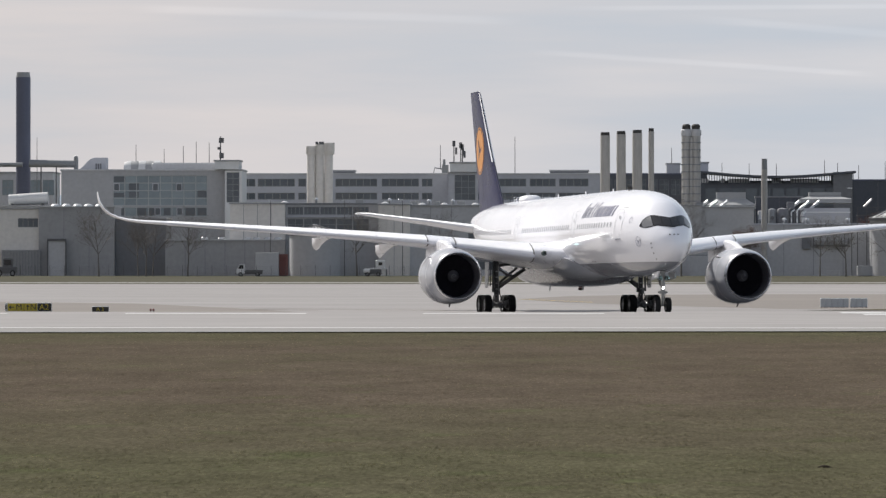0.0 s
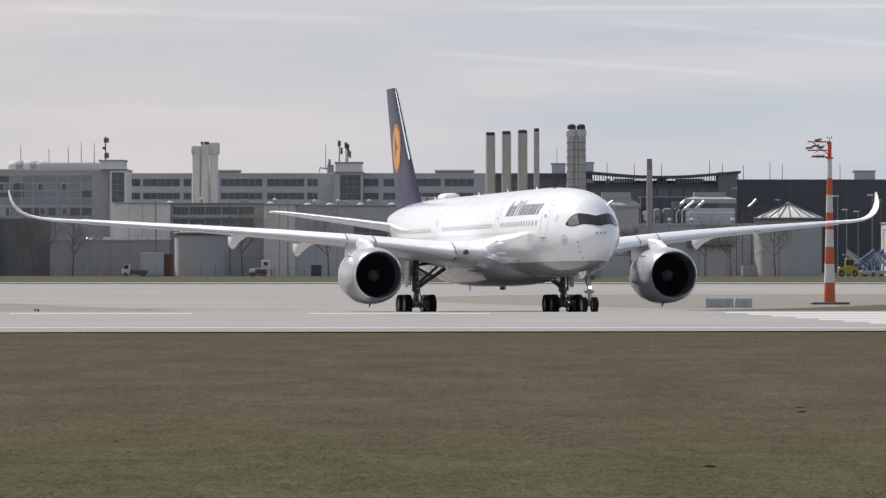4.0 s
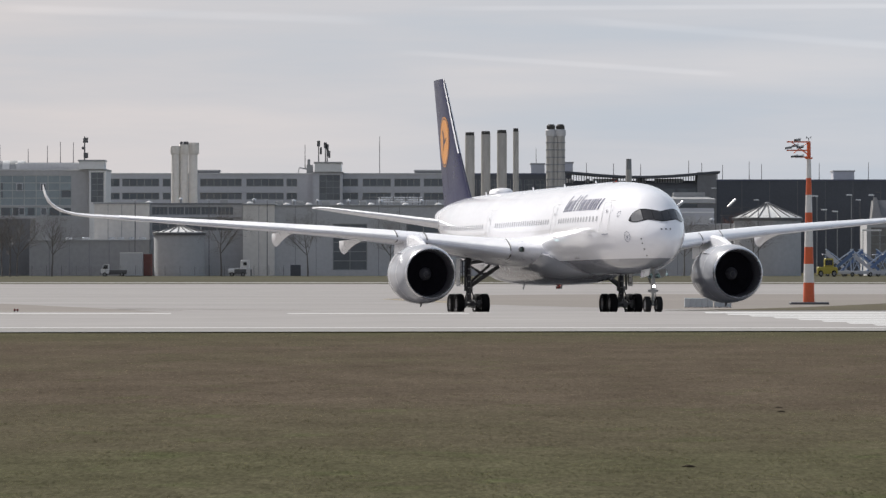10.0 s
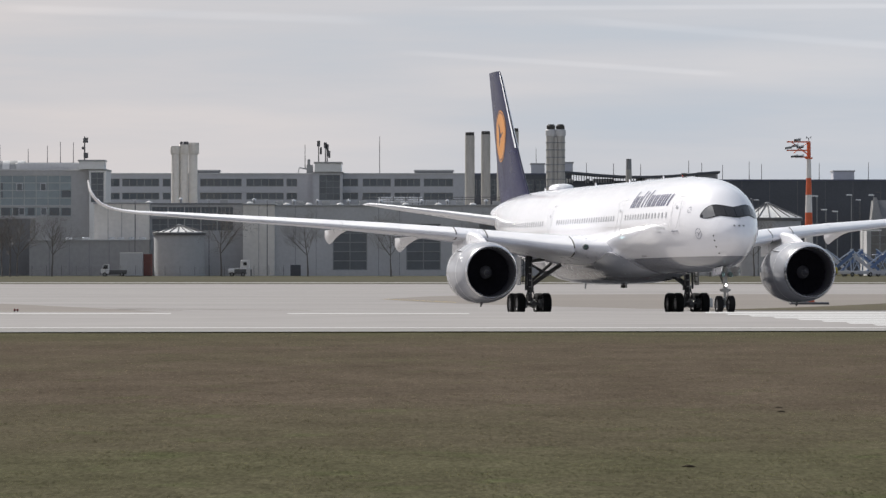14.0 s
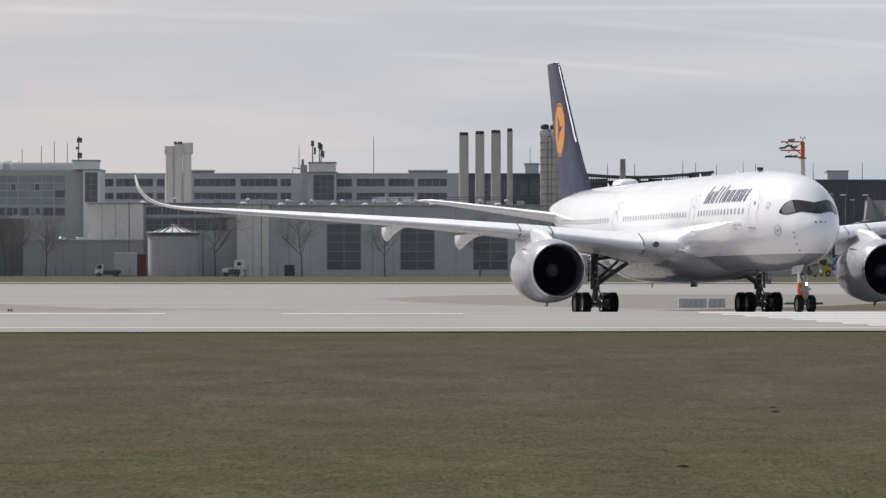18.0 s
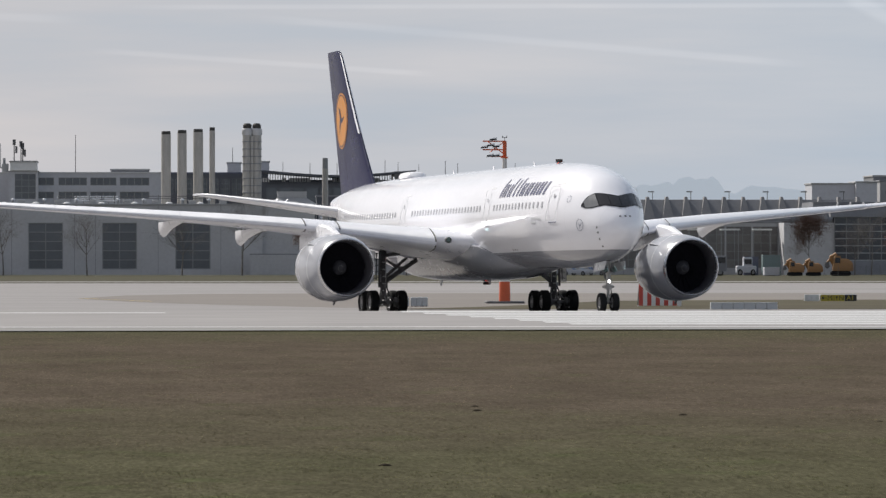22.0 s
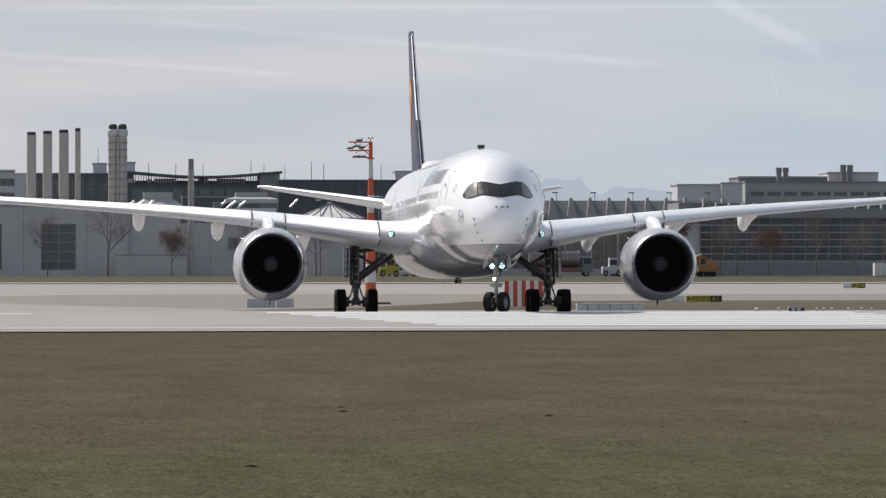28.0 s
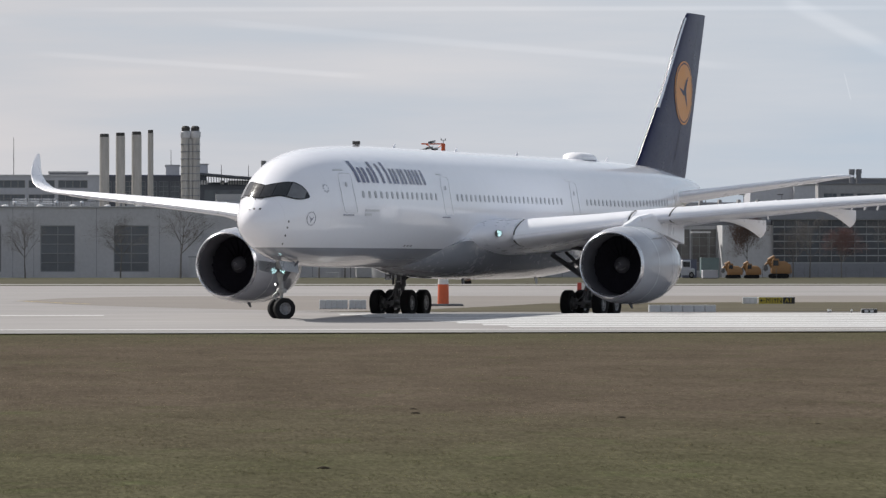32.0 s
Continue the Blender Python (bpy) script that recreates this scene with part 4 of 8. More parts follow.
def build_tail(plane):
    # fin: leading edge x, height, chord, thickness
    rows = [(-21.9, 7.35, 9.5, 0.066), (-22.85, 8.33, 8.97, 0.066), (-25.05, 10.35, 7.55, 0.07), (-27.15, 12.4, 6.22, 0.074), (-29.02, 14.4, 5.1, 0.08), (-30.6, 16.1, 4.2, 0.08), (-31.4, 16.9, 3.7, 0.08), (-31.85, 17.2, 3.35, 0.08)]
    rings = []
    for x, z, ch, tc in rows:
        r = foil_ring((0, 0, 0), ch, tc, camber=0)
        rings.append([(x + p[0], p[2], z) for p in r])
    fin = part("tail_fin", Mesh().loft(rings, cap=True), "fin_blue", plane, "dark blue tail fin with an orange disc", smooth=True)
    # bare metal leading edge on the upper half
    le = []
    for x, z, ch, tc in [(-26.3, 11.55, 6.75, 0.072)] + rows[3:7]:
        r = foil_ring((0, 0, 0), ch, tc, camber=0, us=[0.0, 0.003, 0.012, 0.026], out=0.03)
        le.append([(x + p[0], p[2], z) for p in r])
    part("fin_leading_edge", Mesh().loft(le, closed=False), "slat_metal", fin, "bright metal fin leading edge", smooth=True)
    # emblem: orange disc with a ring and a slender dark wedge figure, on both sides
    for side in (1, -1):
        def fin_at(x, z, out):
            for a, b in zip(rows, rows[1:]):
                if z <= b[1]:
                    t = (z - a[1]) / (b[1] - a[1])
                    lx, ch = a[0] + (b[0] - a[0]) * t, a[2] + (b[2] - a[2]) * t
                    u = min(max((lx - x) / ch, 0.0), 1.0)
                    return (x, side * (thick_at(u) * (a[3] + (b[3] - a[3]) * t) * ch + out), z)
        def disc(r0, r1, out, n=40):
            m = Mesh()
            rings = []
            for k in range(5):
                r = r0 + (r1 - r0) * k / 4
                rings.append([fin_at(-30.73 + r * math.cos(a), 12.51 + r * math.sin(a), out) for a in (2 * math.pi * j / n for j in range(n))])
            return m.loft(rings)
        part("emblem_disc", disc(0.01, 1.85, 0.02), "fin_orange", fin, "orange disc on the fin", smooth=True)
        part("emblem_ring", disc(1.66, 1.74, 0.03), "fin_blue", fin, "thin dark ring on the disc")
        def shape(pts, out):
            m = Mesh()
            up = [fin_at(-30.73 + p[0], 12.51 + p[1], out) for p in pts]
            return m.add(up, [tuple(range(len(pts)))])
        part("emblem_mark", shape([(1.05, 0.3), (0.2, 0.12), (-0.3, 0.75), (-0.75, 0.95), (-0.35, 0.2), (-0.65, -0.9), (-0.05, -0.15), (0.3, -0.12)], 0.035), "fin_blue", fin, "slender dark mark on the disc")
    # rudder: a hinge gap down the fin
    for side in (1, -1):
        gap = []
        for k in range(9):
            z = 8.6 + 8.2 * k / 8
            for a, b in zip(rows, rows[1:]):
                if z <= b[1]:
                    t = (z - a[1]) / (b[1] - a[1])
                    lx, ch, tc = (a[q] + (b[q] - a[q]) * t for q in (0, 2, 3))
                    gap.append([(lx - ch * u, side * (thick_at(u) * tc * ch + 0.012), z) for u in (0.655, 0.663)])
                    break
        part("rudder_gap", Mesh().loft(gap, closed=False), "soot", fin)
    # tailplanes
    for side in (1, -1):
        rings = []
        for y, x, ch, z, tc in ((0.5, -22.6, 7.2, 6.2, 0.10), (1.6, -23.6, 6.5, 6.4, 0.10), (5.0, -27.0, 4.7, 6.98, 0.095), (8.2, -30.5, 3.1, 7.5, 0.09), (9.1, -31.8, 2.45, 7.66, 0.085), (9.4, -33.0, 1.7, 7.71, 0.08)):
            rings.append([mirror_y(p, side) for p in foil_ring((x, y, z), ch, tc, camber=-0.005)])
        hs = part("tailplane", Mesh().loft(rings, cap=True), "wing_paint", plane, "light grey horizontal tailplane", smooth=True)
        le = []
        for y, x, ch, z, tc in ((1.6, -23.6, 6.5, 6.4, 0.10), (5.0, -27.0, 4.7, 6.98, 0.095), (8.2, -30.5, 3.1, 7.5, 0.09), (9.05, -31.73, 2.49, 7.652, 0.085)):
            le.append([mirror_y(p, side) for p in foil_ring((x, y, z), ch, tc, 0, 0, [0, 0.003, 0.012, 0.028, 0.05, 0.08], -0.005, 0.03)])
        part("tailplane_leading_edge", Mesh().loft(le, closed=False), "slat_metal", hs, "bright metal leading edge", smooth=True)


def build_hull(plane):
    ss = [0.0, 0.003, 0.011, 0.03, 0.06, 0.1, 0.16, 0.24, 0.34, 0.45, 0.57, 0.7, 0.95, 1.2, 1.5, 1.8, 2.15, 2.5, 2.9, 3.3, 3.75, 4.2, 4.7, 5.2, 5.8, 6.5, 7.2, 8, 9, 10, 11.5, 13, 19, 25, 31, 37, 43, 44.5, 46, 47.5, 49, 50.5, 52, 53.5, 55, 56.5, 58, 59.5, 61, 62.3, 63.5, 64.4, 65.2, 65.5]
    n = 64
    hull = part("fuselage", Mesh().loft([[hull_point(s, 2 * math.pi * i / n) for i in range(n)] for s in ss], cap=True), "hull_paint", plane,
                "white fuselage with a grey belly", smooth=85)
    # belly fairing; the shade below the wing is put into its paint
    rings = []
    for s, w, b, top in ((18.2, 0.6, 2.38, 2.9), (19.5, 1.9, 2.22, 3.2), (21.5, 2.75, 1.98, 3.7), (24, 3.2, 1.84, 4.25), (28, 3.35, 1.78, 4.4), (33, 3.35, 1.78, 4.3), (37, 3.15, 1.84, 4.1), (40, 2.7, 2.02, 3.6), (42.5, 1.7, 2.25, 3.0), (44, 0.6, 2.42, 2.7)):
        ring = []
        for i in range(25):
            a = math.pi + math.pi * i / 24
            ring.append((33.25 - s, w * math.copysign(abs(math.cos(a)) ** 0.75, math.cos(a)), top + (top - b) * math.copysign(abs(math.sin(a)) ** 0.75, math.sin(a))))
        rings.append(ring)
    part("belly_fairing", Mesh().loft(rings, cap=True), "fairing_paint", hull, "bulging belly fairing, white over grey, with wing shade in its paint", smooth=True)
    # cockpit window mask, seen from ahead
    rows = []
    for k in range(7):
        v = k / 6
        row = []
        for i in range(33):
            u = -1 + 2 * i / 32
            y = 1.72 * u
            au = abs(u)
            top = curve_at(((0, 6.22), (0.25, 6.31), (0.5, 6.385), (0.65, 6.37), (0.8, 6.22), (0.91, 6.02), (1, 5.72)), au)
            bot = curve_at(((0, 5.57), (0.25, 5.63), (0.5, 5.70), (0.66, 5.63), (0.8, 5.55), (0.92, 5.54), (1, 5.64)), au)
            row.append((y, bot + (top - bot) * v))
        rows.append(row)
    mask = part("cockpit_mask", front_patch(rows, 0.02), "glass_dark", hull, "black wrap-round cockpit window band", smooth=True)
    for lo, hi in ((-0.93, -0.63), (-0.60, -0.32), (-0.30, -0.01), (0.01, 0.30), (0.32, 0.60), (0.63, 0.93)):
        grid = []
        for k in range(6):
            row = []
            for i in range(7):
                u = lo + (hi - lo) * i / 6
                au = abs(u)
                top = curve_at(((0, 6.22), (0.25, 6.31), (0.5, 6.385), (0.65, 6.37), (0.8, 6.22), (0.91, 6.02), (1, 5.72)), au) - 0.045
                bot = curve_at(((0, 5.57), (0.25, 5.63), (0.5, 5.70), (0.66, 5.63), (0.8, 5.55), (0.92, 5.54), (1, 5.64)), au) + 0.045
                row.append((1.72 * u, bot + (top - bot) * k / 5))
            grid.append(row)
        # outer panes take the lighter colour with the painted reflection
        part("cockpit_pane", front_patch(grid, 0.03), "side_pane" if abs(lo + hi) > 1 else "front_pane", mask, smooth=True)
    for sg in (-1, 1):
        part("wiper", front_patch([[(sg * 0.10, 5.50), (sg * 0.13, 5.50)], [(sg * 0.42, 5.78), (sg * 0.45, 5.78)]], 0.035), "soot", mask)
    for sg in (-1, 1):
        for k in range(3):
            part("vent_mark", plate(rounded(0.18, 0.1, 0.04), 0.012), "gear_steel", hull, at=on_skin(13.5 + 0.42 * k, 3.45, sg, 0.0))
    # cabin windows
    pane = plate(rounded(0.23, 0.35, 0.10), 0.012).data("cabin_window", "cabin_pane")
    for side in (1, -1):
        for s in [7.15 + 0.635 * i for i in range(15)] + [19.0 + 0.635 * i for i in range(25)] + [38.3 + 0.635 * i for i in range(24)]:
            part("cabin_window", pane, None, hull, at=on_skin(s, 5.86 if s < 45 else 5.86 + (s - 45) * 0.022, side, 0.006))
        # doors
        for s, w in ((5.75, 1.15), (17.5, 1.07), (36.4, 1.07), (54.6, 1.0)):
            door = part("door", outline(w, 1.95, 0.18, 0.022 if s < 10 else 0.012, 0.012), "seam_grey", hull, "grey outlined cabin door", at=on_skin(s, 5.9, side, 0.006))
            part("door_pane", plate(rounded(0.16, 0.22, 0.06), 0.01), "cabin_pane", door, at=pose(0, 0.42, 0.004))
        # airline marking: plain slanted blocks in dark blue
        x = 0.0
        for w, h in ((0.55, 1.02), (0.62, 0.72), (0.42, 1.02), (0.42, 0.94), (0.62, 1.02), (0.62, 0.72), (0.62, 0.72), (0.55, 0.72), (0.62, 0.72)):
            sl = 0.12
            stem = 0.2
            polys = [[(x, 0), (x + stem, 0), (x + stem + sl * h, h), (x + sl * h, h)]]
            if w > 0.5:
                polys.append([(x + w - stem, 0), (x + w, 0), (x + w + sl * 0.72, 0.72), (x + w - stem + sl * 0.72, 0.72)])
            for q in polys:
                if side < 0:
                    k = lambda px: 15.45 - px
                else:
                    k = lambda px: 6.95 + px
                rows = []
                for i in range(5):
                    v = i / 4
                    row = []
                    for j in range(3):
                        u = j / 2
                        px = (q[0][0] + (q[1][0] - q[0][0]) * u) * (1 - v) + (q[3][0] + (q[2][0] - q[3][0]) * u) * v
                        py = q[0][1] + (q[3][1] - q[0][1]) * v
                        row.append(side_point(k(px * 1.36), 6.42 + py, side, 0.02))
                    rows.append(row)
                part("marking_block", Mesh().loft(rows, closed=False), "mark_blue", hull)
            x += w + 0.12
        # round badge, small stars of static ports, nose plate lines
        part("badge_ring", outline(0.66, 0.66, 0.33, 0.024, 0.01), "badge_grey", hull, "thin blue ring badge by the nose", at=on_skin(2.8, 4.67, side, 0.008))
        part("badge_mark", plate([(-0.2, 0.12), (0.02, 0.0), (0.22, 0.1), (0.05, -0.06), (-0.05, -0.18), (-0.03, -0.03)], 0.01), "badge_grey", hull, at=on_skin(2.8, 4.67, side, 0.008))
        for i in range(8):
            a = 2 * math.pi * i / 8
            part("star_mark", plate([(-0.03, -0.03), (0.03, -0.03), (0.03, 0.03), (-0.03, 0.03)], 0.008), "badge_grey", hull, at=on_skin(4.1 + 0.17 * math.cos(a), 6.1 + 0.17 * math.sin(a), side, 0.008))
        for s, z in ((1.3, 4.52), (1.28, 4.24), (1.35, 3.88), (1.55, 3.5)):
            part("probe", plate(rounded(0.07, 0.10, 0.03), 0.03), "gear_steel", hull, at=on_skin(s, z, side, 0.0))
        part("registration_bars", plate([(-0.75, 0.05), (0.75, 0.05), (0.75, 0.15), (-0.75, 0.15)], 0.008), "seam_grey", hull, at=on_skin(8.0, 5.0, side, 0.006))
        part("registration_bars", plate([(-0.75, -0.15), (-0.05, -0.15), (-0.05, -0.04), (-0.75, -0.04)], 0.008), "seam_grey", hull, at=on_skin(8.0, 5.0, side, 0.006))
        for s in (5.75, 17.5, 36.4):
            part("door_light_bar", plate(rounded(0.8, 0.07, 0.03), 0.02), "seam_grey", hull, at=on_skin(s, 6.99, side, 0.0))
            part("door_sill", plate(rounded(0.95, 0.05, 0.02), 0.03), "badge_grey", hull, at=on_skin(s, 4.87, side, 0.0))
    for y in (-0.27, 0.0, 0.27):
        part("sensor_mark", front_patch([[(y - 0.05, 5.04), (y + 0.05, 5.04)], [(y - 0.05, 5.12), (y + 0.05, 5.12)]], 0.03), "gear_steel", hull)
    # radome on the roof, antennas, beacons
    rings = []
    for x, w, h in ((-11.7, 0.2, 0.08), (-11.95, 0.55, 0.30), (-12.3, 0.68, 0.38), (-13.8, 0.70, 0.38), (-14.5, 0.55, 0.27), (-15.0, 0.2, 0.05)):
        rings.append([(x, w * math.cos(a), 8.27 + h * math.sin(a) ** 0.55 * 1.1) for a in (math.pi * j / 10 for j in range(11))])
    part("radome", Mesh().loft(rings, cap=True), "white_paint", hull, "white satellite radome on the roof", smooth=True)
    for x in (14.6, 6.0, -3.0, -17.5):
        part("antenna_blade", Mesh().prism([(x, 8.28), (x - 0.35, 8.28), (x - 0.42, 8.52), (x - 0.25, 8.52)], -0.02, 0.02), "white_paint", hull)
    for x in (5.0, -6.0):
        part("belly_antenna", Mesh().prism([(x, 1.86), (x - 0.4, 1.86), (x - 0.45, 1.55), (x - 0.2, 1.55)], -0.02, 0.02), "belly_grey", hull)


def build_beacons(plane):
    """Two flashing beacons, on the roof and under the belly: a lamp turned behind two added dark cheeks makes the
    strobe's flash.
    """
    turning = []
    for z, sg, label in ((8.30, 1, "red flashing beacon on the roof"), (1.80, -1, "red flashing beacon under the belly")):
        x = 19.3 if sg > 0 else 4.0
        cup = part("beacon", Mesh().lathe([(0, 0.16), (sg * 0.04, 0.16), (sg * 0.06, 0.05), (sg * 0.065, 0.005)], axis="z", n=16), "gear_steel", plane, label, smooth=True, at=pose(x, 0, z))
        lo, hi = sorted((sg * 0.07, sg * 0.24))
        # back plate and cheeks are added to block the lamp between flashes
        m = Mesh().box(-0.16, -0.12, -0.11, 0.11, lo, hi, 1).box(-0.16, 0.17, 0.09, 0.11, lo, hi, 1).box(-0.16, 0.17, -0.11, -0.09, lo, hi, 1).box(-0.118, -0.11, -0.088, 0.088, lo, hi, 0)
        lamp = part("beacon_lamp", m, ["beacon_lit", "soot"], cup, "red lamp turned between added dark cheeks to flash")
        turning.append(lamp)
    return turning


def wheel_mesh(name, r, w):
    """A wheel about the y axis: tyre with rounded shoulders, recessed rim, hub."""
    m = Mesh()
    tyre = [(-w * 0.38, r * 0.55), (-w * 0.5, r * 0.72), (-w * 0.48, r * 0.9), (-w * 0.36, r * 0.985), (0, r), (w * 0.36, r * 0.985), (w * 0.48, r * 0.9), (w * 0.5, r * 0.72), (w * 0.38, r * 0.55)]
    m.lathe(tyre, axis="y", n=32)
    for sg in (-1, 1):
        m.lathe([(sg * w * 0.38, r * 0.56), (sg * w * 0.30, r * 0.5), (sg * w * 0.22, r * 0.28), (sg * w * 0.36, r * 0.2), (sg * w * 0.38, 0.01)], axis="y", n=20, slot=1)
        for k in range(8):
            a = 2 * math.pi * k / 8
            m.tube((r * 0.4 * math.cos(a), sg * w * 0.2, r * 0.4 * math.sin(a)), (r * 0.4 * math.cos(a), sg * w * 0.33, r * 0.4 * math.sin(a)), 0.035, n=5, slot=2)
    return m.data(name, ["tyre", "rim", "gear_steel"], True)


def build_gear(plane):
    spin = []
    big = wheel_mesh("wheel", 0.70, 0.52)
    for side in (1, -1):
        y = 5.3 * side
        g = part("main_gear", Mesh().tube((0.1, y, 3.9), (0.0, y, 1.6), 0.20, 0.19, 14).tube((0, y, 1.65), (0, y, 0.57), 0.14, 0.13, 12), "gear_steel", plane, "dark main landing gear leg with a four-wheel bogie", smooth=True)
        part("bogie_beam", Mesh().tube((1.25, y, 0.55), (-1.25, y, 0.55), 0.15, 0.15, 10).tube((0, y - 0.2, 0.57), (0, y + 0.2, 0.57), 0.2, 0.2, 10), "gear_steel", g, smooth=True)
        for x in (1.02, -1.02):
            part("axle", Mesh().tube((x, y - 0.95, 0.55), (x, y + 0.95, 0.55), 0.085, 0.085, 8), "gear_steel", g)
            for sg in (-1, 1):
                w = part("wheel", big, None, g, "black tyre on a grey rim")
                spin.append((w, Vector((x, y + sg * 0.865, 0.55)), 0.70))
        part("side_stay", Mesh().tube((0.0, y - 0.1 * side, 1.75), (0.5, y - 2.0 * side, 3.1), 0.15, 0.13, 8).tube((-0.3, y - 0.1 * side, 1.95), (-0.9, y - 1.7 * side, 3.2), 0.10, 0.09, 8), "gear_steel", g, smooth=True)
        part("torque_link", Mesh().tube((0.22, y, 1.7), (0.62, y, 1.3), 0.06, 0.05, 6).tube((0.62, y, 1.3), (0.2, y, 0.78), 0.05, 0.06, 6), "gear_steel", g)
        part("hydraulic_line", Mesh().tube((0.26, y + 0.12, 3.3), (0.24, y + 0.12, 0.9), 0.03, 0.03, 5).tube((0.2, y - 0.2, 3.2), (0.18, y - 0.16, 1.0), 0.025, 0.025, 5).tube((-0.25, y + 0.1, 3.1), (-0.22, y + 0.15, 0.9), 0.025, 0.025, 5), "gear_white", g)
        part("brake_rod", Mesh().tube((1.02, y + 0.2, 0.36), (-1.02, y + 0.2, 0.36), 0.04, 0.04, 6).tube((1.02, y - 0.2, 0.36), (-1.02, y - 0.2, 0.36), 0.04, 0.04, 6), "gear_steel", g)
        part("actuator", Mesh().tube((0.35, y + 0.25 * side, 3.6), (0.3, y + 0.3 * side, 1.5), 0.09, 0.07, 8).tube((-0.4, y, 3.6), (-0.3, y, 1.7), 0.1, 0.08, 8), "gear_steel", g, smooth=True)
        part("collar", Mesh().lathe([(1.42, 0.15), (1.42, 0.29), (1.74, 0.29), (1.74, 0.15)], (0, y, 0), "z", 14), "gear_steel", g, smooth=True)
        part("lock_stay", Mesh().tube((0.1, y - 0.1 * side, 3.1), (0.3, y - 1.15 * side, 2.5), 0.07, 0.06, 8).tube((-0.2, y - 0.1 * side, 3.2), (-0.5, y - 1.0 * side, 2.55), 0.06, 0.05, 8), "gear_steel", g, smooth=True)
        part("stay_joint", Mesh().tube((0.3, y - 1.15 * side, 2.55), (-0.4, y - 1.15 * side, 2.55), 0.14, 0.14, 8), "gear_steel", g)
        for k in range(5):
            part("harness_clip", Mesh().box(0.28, 0.36, y - 0.1, y + 0.1, 1.2 + 0.42 * k, 1.28 + 0.42 * k), "gear_white", g)
        # outboard leg door: a thin plate carried on an open frame of rods
        door = part("leg_door", Mesh().loft([[(0.62, y + 0.62 * side, 3.6), (-0.75, y + 0.62 * side, 3.6), (-0.6, y + 0.66 * side, 1.75), (0.45, y + 0.66 * side, 1.75)],
                                      [(0.62, y + 0.66 * side, 3.6), (-0.75, y + 0.66 * side, 3.6), (-0.6, y + 0.70 * side, 1.75), (0.45, y + 0.70 * side, 1.75)]], cap=True), "belly_grey", g, "grey leg door")
        part("door_post", Mesh().tube((0.3, y + 0.45 * side, 3.5), (0.25, y + 0.48 * side, 1.85), 0.045, 0.04, 6), "gear_steel", door)
        for k in range(5):
            z = 1.95 + 0.36 * k
            part("door_rod", Mesh().tube((0.3, y + 0.2 * side, z + 0.12), (0.3, y + 0.64 * side, z), 0.03, 0.03, 5), "gear_steel", door)
        part("retraction_arm", Mesh().tube((0.0, y, 3.3), (0.2, y - 1.0 * side, 3.45), 0.11, 0.1, 8), "gear_steel", g, smooth=True)
        for xa, xb in ((0.3, 0.9), (-0.25, -0.8)):
            part("bogie_link", Mesh().tube((xa, y, 1.55), (xb, y, 0.68), 0.07, 0.06, 6), "gear_steel", g)
        part("hose_bundle", Mesh().tube((0.3, y - 0.14, 1.5), (0.42, y - 0.3, 0.95), 0.05, 0.04, 6).tube((0.3, y + 0.14, 1.5), (0.42, y + 0.3, 0.95), 0.05, 0.04, 6).tube((0.42, y - 0.3, 0.95), (0.9, y - 0.5, 0.62), 0.04, 0.04, 6).tube((0.42, y + 0.3, 0.95), (0.9, y + 0.5, 0.62), 0.04, 0.04, 6), "gear_steel", g)
        for x in (1.02, -1.02):
            for sg in (-1, 1):
                part("brake_pack", Mesh().lathe([(sg * 0.42, 0.1), (sg * 0.42, 0.27), (sg * 0.6, 0.29), (sg * 0.6, 0.1)], (x, y, 0.55), "y", 14), "gear_steel", g, smooth=True)
    ng = part("nose_gear", Mesh().tube((0.15, 0, 2.7), (0.0, 0, 1.35), 0.13, 0.125, 12).tube((0, 0, 1.4), (0, 0, 0.44), 0.085, 0.08, 10), "nose_leg_grey", plane, "nose landing gear with twin wheels", smooth=True)
    small = wheel_mesh("nose_wheel", 0.52, 0.36)
    part("axle", Mesh().tube((0, -0.42, 0.46), (0, 0.42, 0.46), 0.07, 0.07, 8), "gear_steel", ng)
    for sg in (-1, 1):
        w = part("wheel", small, None, ng, "small black tyre on a bright rim")
        spin.append((w, Vector((0, sg * 0.36, 0.46)), 0.52))
    part("drag_brace", Mesh().tube((-0.05, 0.12, 1.75), (-0.75, 0.25, 2.7), 0.05, 0.05, 6).tube((-0.05, -0.12, 1.75), (-0.75, -0.25, 2.7), 0.06, 0.06, 6), "gear_steel", ng)
    part("torque_link", Mesh().tube((0.12, 0.05, 1.35), (0.45, 0.08, 1.05), 0.05, 0.04, 6).tube((0.45, 0.08, 1.05), (0.1, 0.05, 0.72), 0.04, 0.05, 6), "nose_leg_grey", ng)
    part("steering_unit", Mesh().cbox(-0.2, 0.2, -0.2, 0.2, 1.2, 1.42, 0.05).tube((0.05, -0.32, 1.32), (0.05, 0.32, 1.32), 0.07, 0.07, 8), "nose_leg_grey", ng)
    part("tow_fitting", Mesh().tube((0.1, 0, 0.8), (0.3, 0, 0.72), 0.05, 0.03, 6), "gear_white", ng)
    low = part("taxi_light", Mesh().lathe([(0.12, 0.09), (0.20, 0.10), (0.26, 0.10), (0.26, 0.085), (0.16, 0.08), (0.12, 0.01)], (0.05, 0, 1.60), n=16), "gear_steel", ng, "small round taxi lamp on the nose leg", smooth=True)
    part("lens", Mesh().lathe([(0.235, 0.01), (0.235, 0.084)], (0.05, 0, 1.60), n=16), "lamp_lit", low, "lit white lens")
